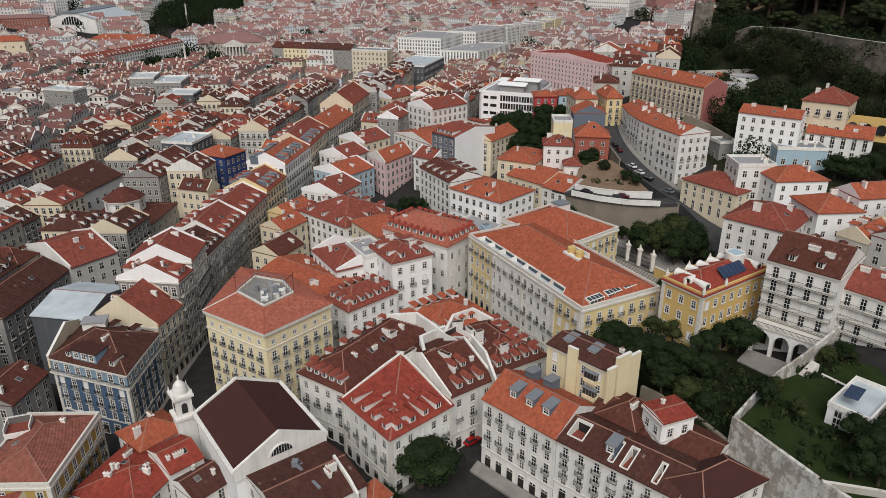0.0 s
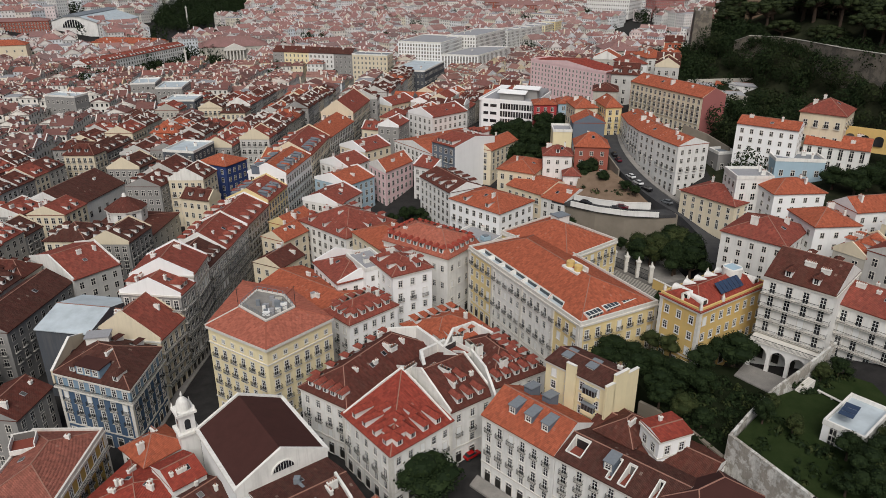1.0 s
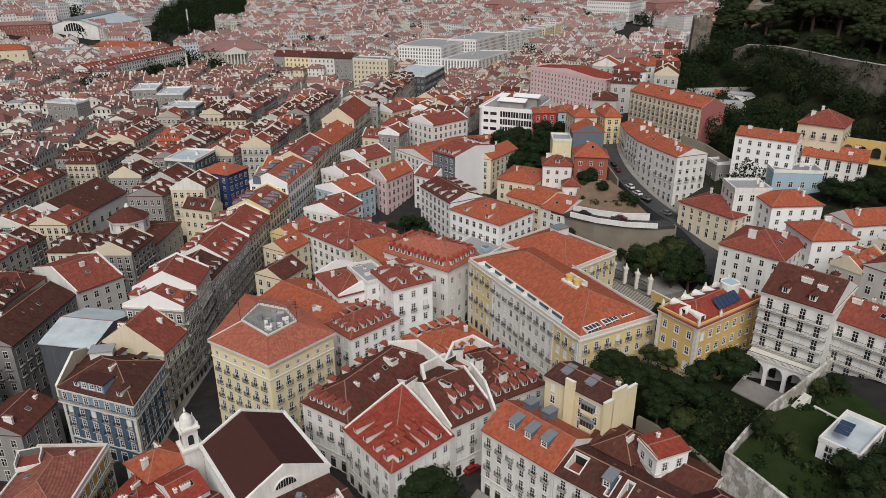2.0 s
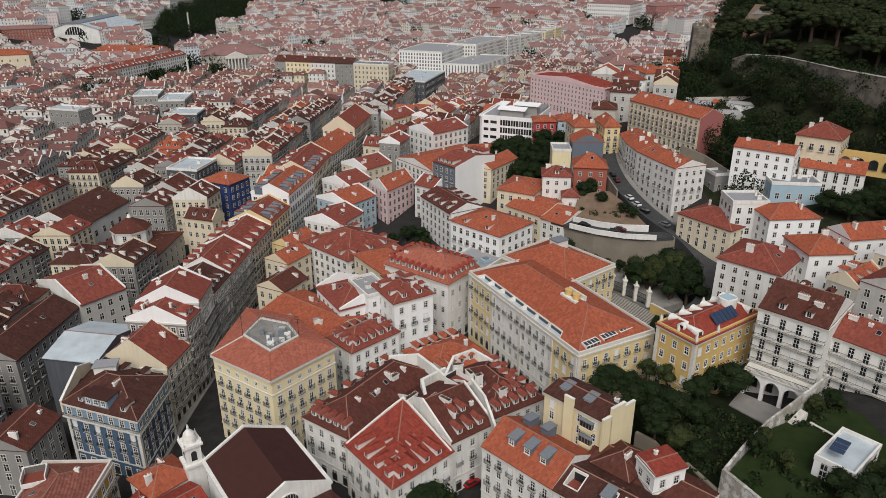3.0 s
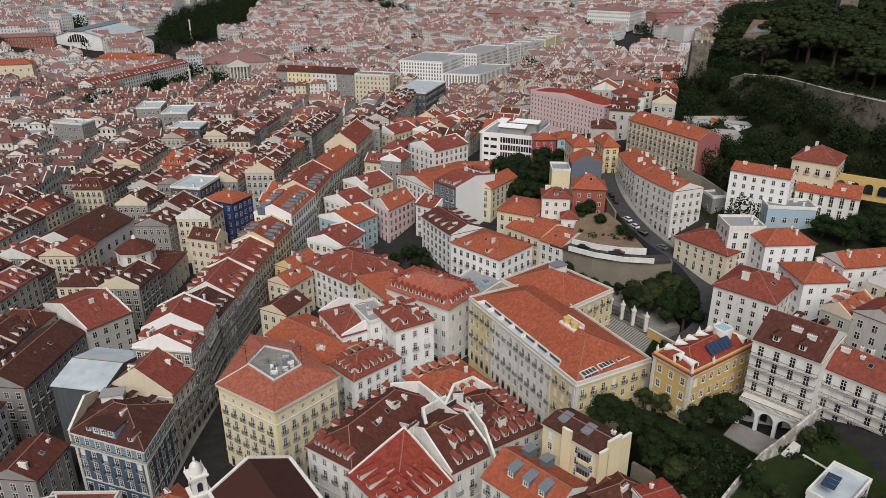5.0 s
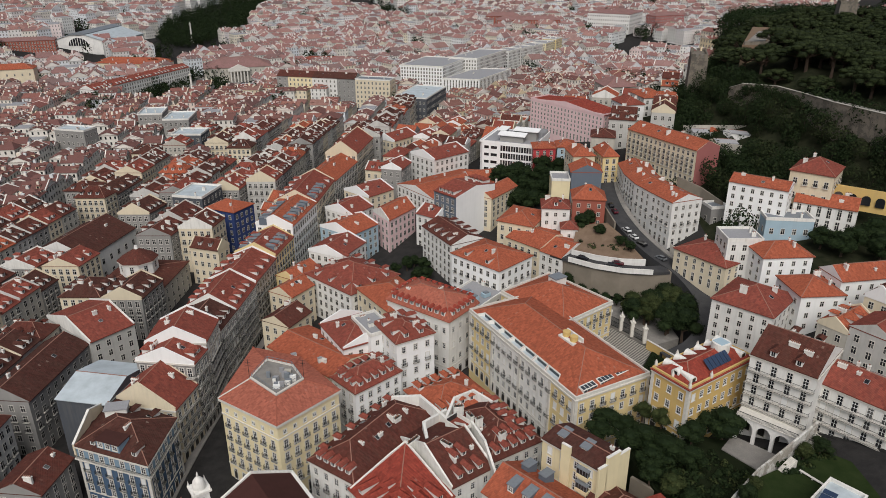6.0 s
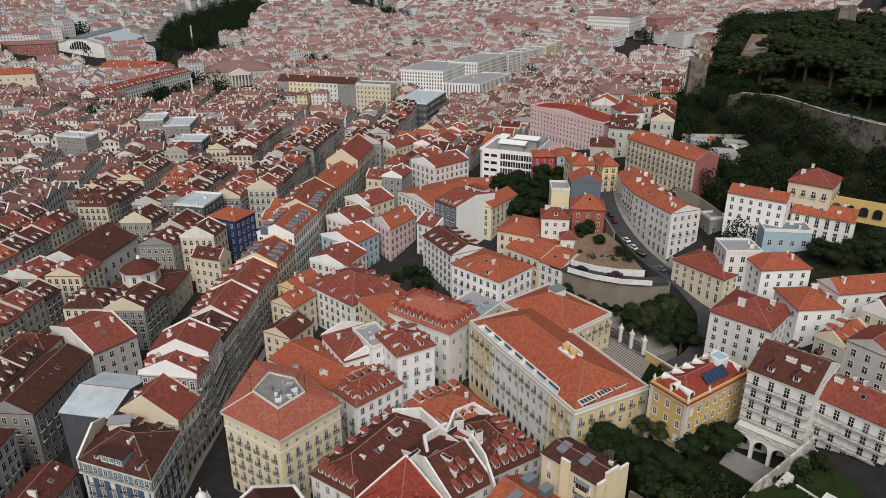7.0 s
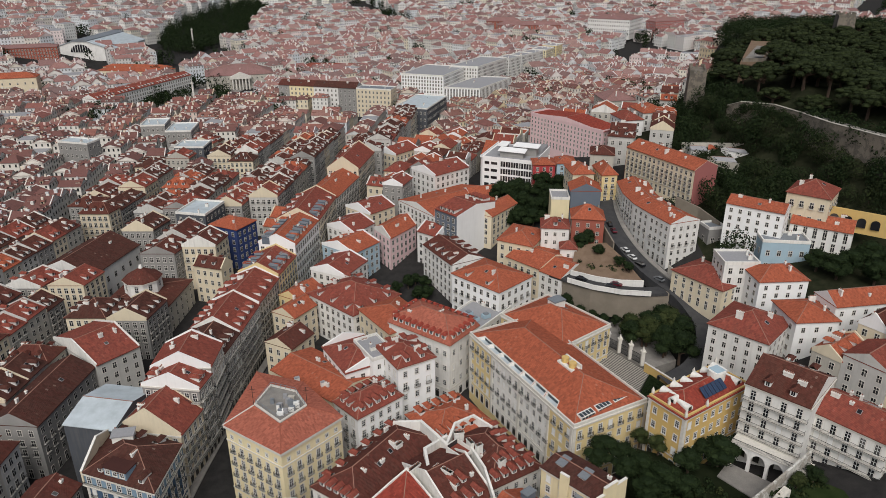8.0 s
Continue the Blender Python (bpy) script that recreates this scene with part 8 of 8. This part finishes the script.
for x, y in ((10, 215), (14, 217.5), (8, 219)):
    pl = base("roof_plant", x, y, 19.3, "blue and white machinery on a flat roof", "machinery", "roof machinery")
    b = Bag()
    b.box(-1.4, 1.4, -1.0, 1.0, 0, 1.3, 0, Matrix.Rotation(0.6, 4, "Z"))
    part("case", b, W["sky"], pl)
    b = Bag()
    b.box(-0.8, 0.9, -0.8, 0.8, 1.3, 1.7, 0, Matrix.Rotation(0.6, 4, "Z"))
    part("fan_box", b, T["metal"], pl)

# the pale attic storey, its long balcony and the box dormer of the blue corner house
attic = base("attic_storey", -79.6, 142.0, 14.2, "pale blue attic storey with white windows over an iron balcony", "attic")
ring = [Vector(p) - Vector((-79.6, 142.0)) for p in ((-89.8, 140.3), (-69.8, 133.3), (-69.3, 150.9), (-89.3, 157.9))]
for z0, z1, out, mat_, what in ((0.5, 3.4, 0.16, W["attic"], "attic_wall"), (0.0, 0.35, 0.75, STONE, "balcony_slab"), (3.4, 3.8, 0.55, STONE, "cornice")):
    b = Bag()
    o = grown(ring, out)
    b.prism([up(p, z0) for p in o], [up(p, z1) for p in o])
    part(what, b, mat_, attic)
o = grown(ring, 0.16)
for p0, p1 in ((o[0], o[1]), (o[1], o[2])):
    m, run = side_frame(p0, p1, 0), (p1 - p0).length
    for i in range(int(run / 2.7)):
        child("window", window_mesh(1.2, 2.0), attic, m @ Matrix.Translation((1.5 + (run - 3) * i / (int(run / 2.7) - 1), 0, 0.9)))
o = grown(ring, 0.68)
for p0, p1 in ((o[0], o[1]), (o[1], o[2])):
    m, run = side_frame(p0, p1, 0.35), (p1 - p0).length
    b = Bag()
    b.box(0, run, 0, 0.06, 0.85, 0.93, 0, m)
    for i in range(int(run / 0.3)):
        b.box(i * 0.3, i * 0.3 + 0.05, 0, 0.05, 0, 0.85, 0, m)
    part("railing", b, IRON, attic, "dark iron railing")
wall_line("side_parapet", ((-90.2, 140.0, 18.6), (-89.7, 148.5, 22.6), (-89.4, 157.8, 18.8)), 0.45, 3.5, W["cream"], "sloping cream parapet at the end of the dark roof", cap=LIME)
lucarne = base("box_dormer", -80.6, 137.6, 18.9, "wide white box dormer with three windows on the dark roof", "dormer")
lucarne.rotation_euler.z = radians(-19.3)
b = Bag()
b.box(-3.4, 3.4, 0, 3.6, -0.6, 2.0)
part("cheek", b, W["attic"], lucarne)
b = Bag()
b.prism([(-3.6, -0.2, 2.0), (3.6, -0.2, 2.0), (3.6, 3.8, 2.3), (-3.6, 3.8, 2.3)], [(-3.6, -0.2, 2.2), (3.6, -0.2, 2.2), (3.6, 3.8, 2.5), (-3.6, 3.8, 2.5)])
part("roof", b, T["smooth"], lucarne)
for x in (-2.2, 0, 2.2):
    child("window", window_mesh(1.2, 1.4), lucarne, Matrix.Translation((x, 0, 0.3)))

# glazed bays on the pale yellow house
for i, z in ((0, 17.5), (0, 21.5)):
    bay = base("bay_window", 30.9, 125.2, z, "glazed bay window on the pale yellow house", "bay window", "yellow house bays")
    m = side_frame(Vector((-1.25, 1.25)), Vector((1.25, -1.25)), 0)
    b = Bag()
    b.box(0.2, 3.3, -1.0, 0.3, 0, 1.0, 0, m)
    part("apron", b, W["pale"], bay)
    b = Bag()
    b.box(0.3, 3.2, -0.9, 0.3, 1.0, 2.5, 0, m)
    part("pane", b, GLASS, bay)
    b = Bag()
    for x in (0.25, 1.0, 1.75, 2.5, 3.15):
        b.box(x, x + 0.1, -0.95, -0.85, 1.0, 2.5, 0, m)
    b.box(0.1, 3.4, -1.1, 0.3, 2.5, 2.7, 0, m)
    part("frame", b, T["metal"], bay)

# chimney stacks behind the crimson corner roof and on the brown wings
for x, y, z, w, h, deg in ((-3.2, 139.5, 17.6, 5.0, 2.2, 50), (-7.8, 141.2, 17.2, 4.0, 2.0, 50), (0.4, 138.6, 17.8, 3.0, 2.6, -40), (6.4, 149.2, 18.6, 2.4, 2.2, -60), (8.6, 147.4, 18.4, 1.8, 2.6, 30),
                            (-12.2, 150.4, 17.0, 2.2, 2.0, 50), (14.2, 143.0, 17.8, 1.8, 2.2, 40), (3.6, 153.8, 18.2, 2.6, 1.8, 10)):
    st = base("chimney_stack", x, y, z, "long limewashed chimney stack with clay pots", "chimney", "block chimneys")
    b = Bag()
    m = Matrix.Rotation(radians(deg), 4, "Z")
    b.box(-w / 2, w / 2, -0.45, 0.45, -2.5, h, 0, m)
    b.box(-w / 2 - 0.12, w / 2 + 0.12, -0.57, 0.57, h - 0.3, h, 0, m)
    part("masonry", b, LIME, st)
    for i in range(int(w / 0.8)):
        b = Bag()
        u = -w / 2 + 0.5 + i * 0.8
        b.prism([m @ Vector((u + 0.17 * math.cos(a), 0.17 * math.sin(a), h)) for a in (0, 1.05, 2.1, 3.14, 4.19, 5.24)],
                [m @ Vector((u + 0.13 * math.cos(a), 0.13 * math.sin(a), h + 0.55)) for a in (0, 1.05, 2.1, 3.14, 4.19, 5.24)])
        part("chimney_pot", b, RIDGE, st, "clay pot")

# the open light well in the middle of the block, and a grey duct on the annex
roof_cut(5.0, 146.0, 18.6, 45, 4.0, 4.5, "light well with pale walls between brown roofs")
duct = base("roof_duct", -24.5, 103.2, 15.4, "grey metal air duct on the annex roof", "duct")
b = Bag()
b.beam((-3, 3.2, 0.2), (2.5, -2.8, -0.2), 0.3, 0.5)
b.box(-3.6, -2.4, 2.6, 3.8, -0.6, 1.4)
part("duct", b, T["metal"], duct)
wall_line("fire_wall", ((-20.4, 107.6, 17.0), (-17.0, 102.6, 16.0), (-15.2, 99.6, 15.2)), 0.5, 2.5, LIME, "short white fire wall on the annex roof")
roof_cut(-82.5, 113.0, 17.6, 20, 4.2, 3.6, "white-walled terrace cut into the pinkish roof")

# rows of zinc dormers on the street side of the taller gabled houses
for x0, y0, lean, z, first, n in ((-62.7, 241.1, 0.168, 24.9, 244.5, 4), (-59.6, 259.5, 0.171, 29.3, 263.0, 6), (-54.9, 287.0, 0.0975, 29.1, 290.5, 5)):
    for i in range(n):
        y = first + i * 3.5
        zinc_dormer(x0 + (y - y0) * lean - 1.2, y, z, 90 - math.degrees(math.atan(lean)), "narrow zinc dormer with a white window in a row")
        zinc_dormer(x0 + (y - y0) * lean - 14.0, y, z, -90 - math.degrees(math.atan(lean)), "narrow zinc dormer with a white window in a row")

# odd chimneys and tanks on the roofs round the corner house
for x, y, z, w, h in ((-18.5, 184.6, 25.1, 1.1, 1.0), (-22.0, 186.4, 25.1, 0.8, 1.4), (-20.4, 182.6, 25.1, 1.4, 0.5), (-44.0, 178.6, 19.2, 0.7, 1.2), (-36.0, 176.4, 19.4, 0.6, 1.0)):
    t = base("roof_box", x, y, z, "small pale plant box on a roof", "roof box", "roof boxes")
    b = Bag()
    b.box(-w, w, -w * 0.7, w * 0.7, -0.8, h, 0, Matrix.Rotation(0.55, 4, "Z"))
    part("case", b, LIME, t)
    b = Bag()
    b.box(-w - 0.1, w + 0.1, -w * 0.7 - 0.1, w * 0.7 + 0.1, h, h + 0.12, 0, Matrix.Rotation(0.55, 4, "Z"))
    part("lid", b, T["flat"], t)
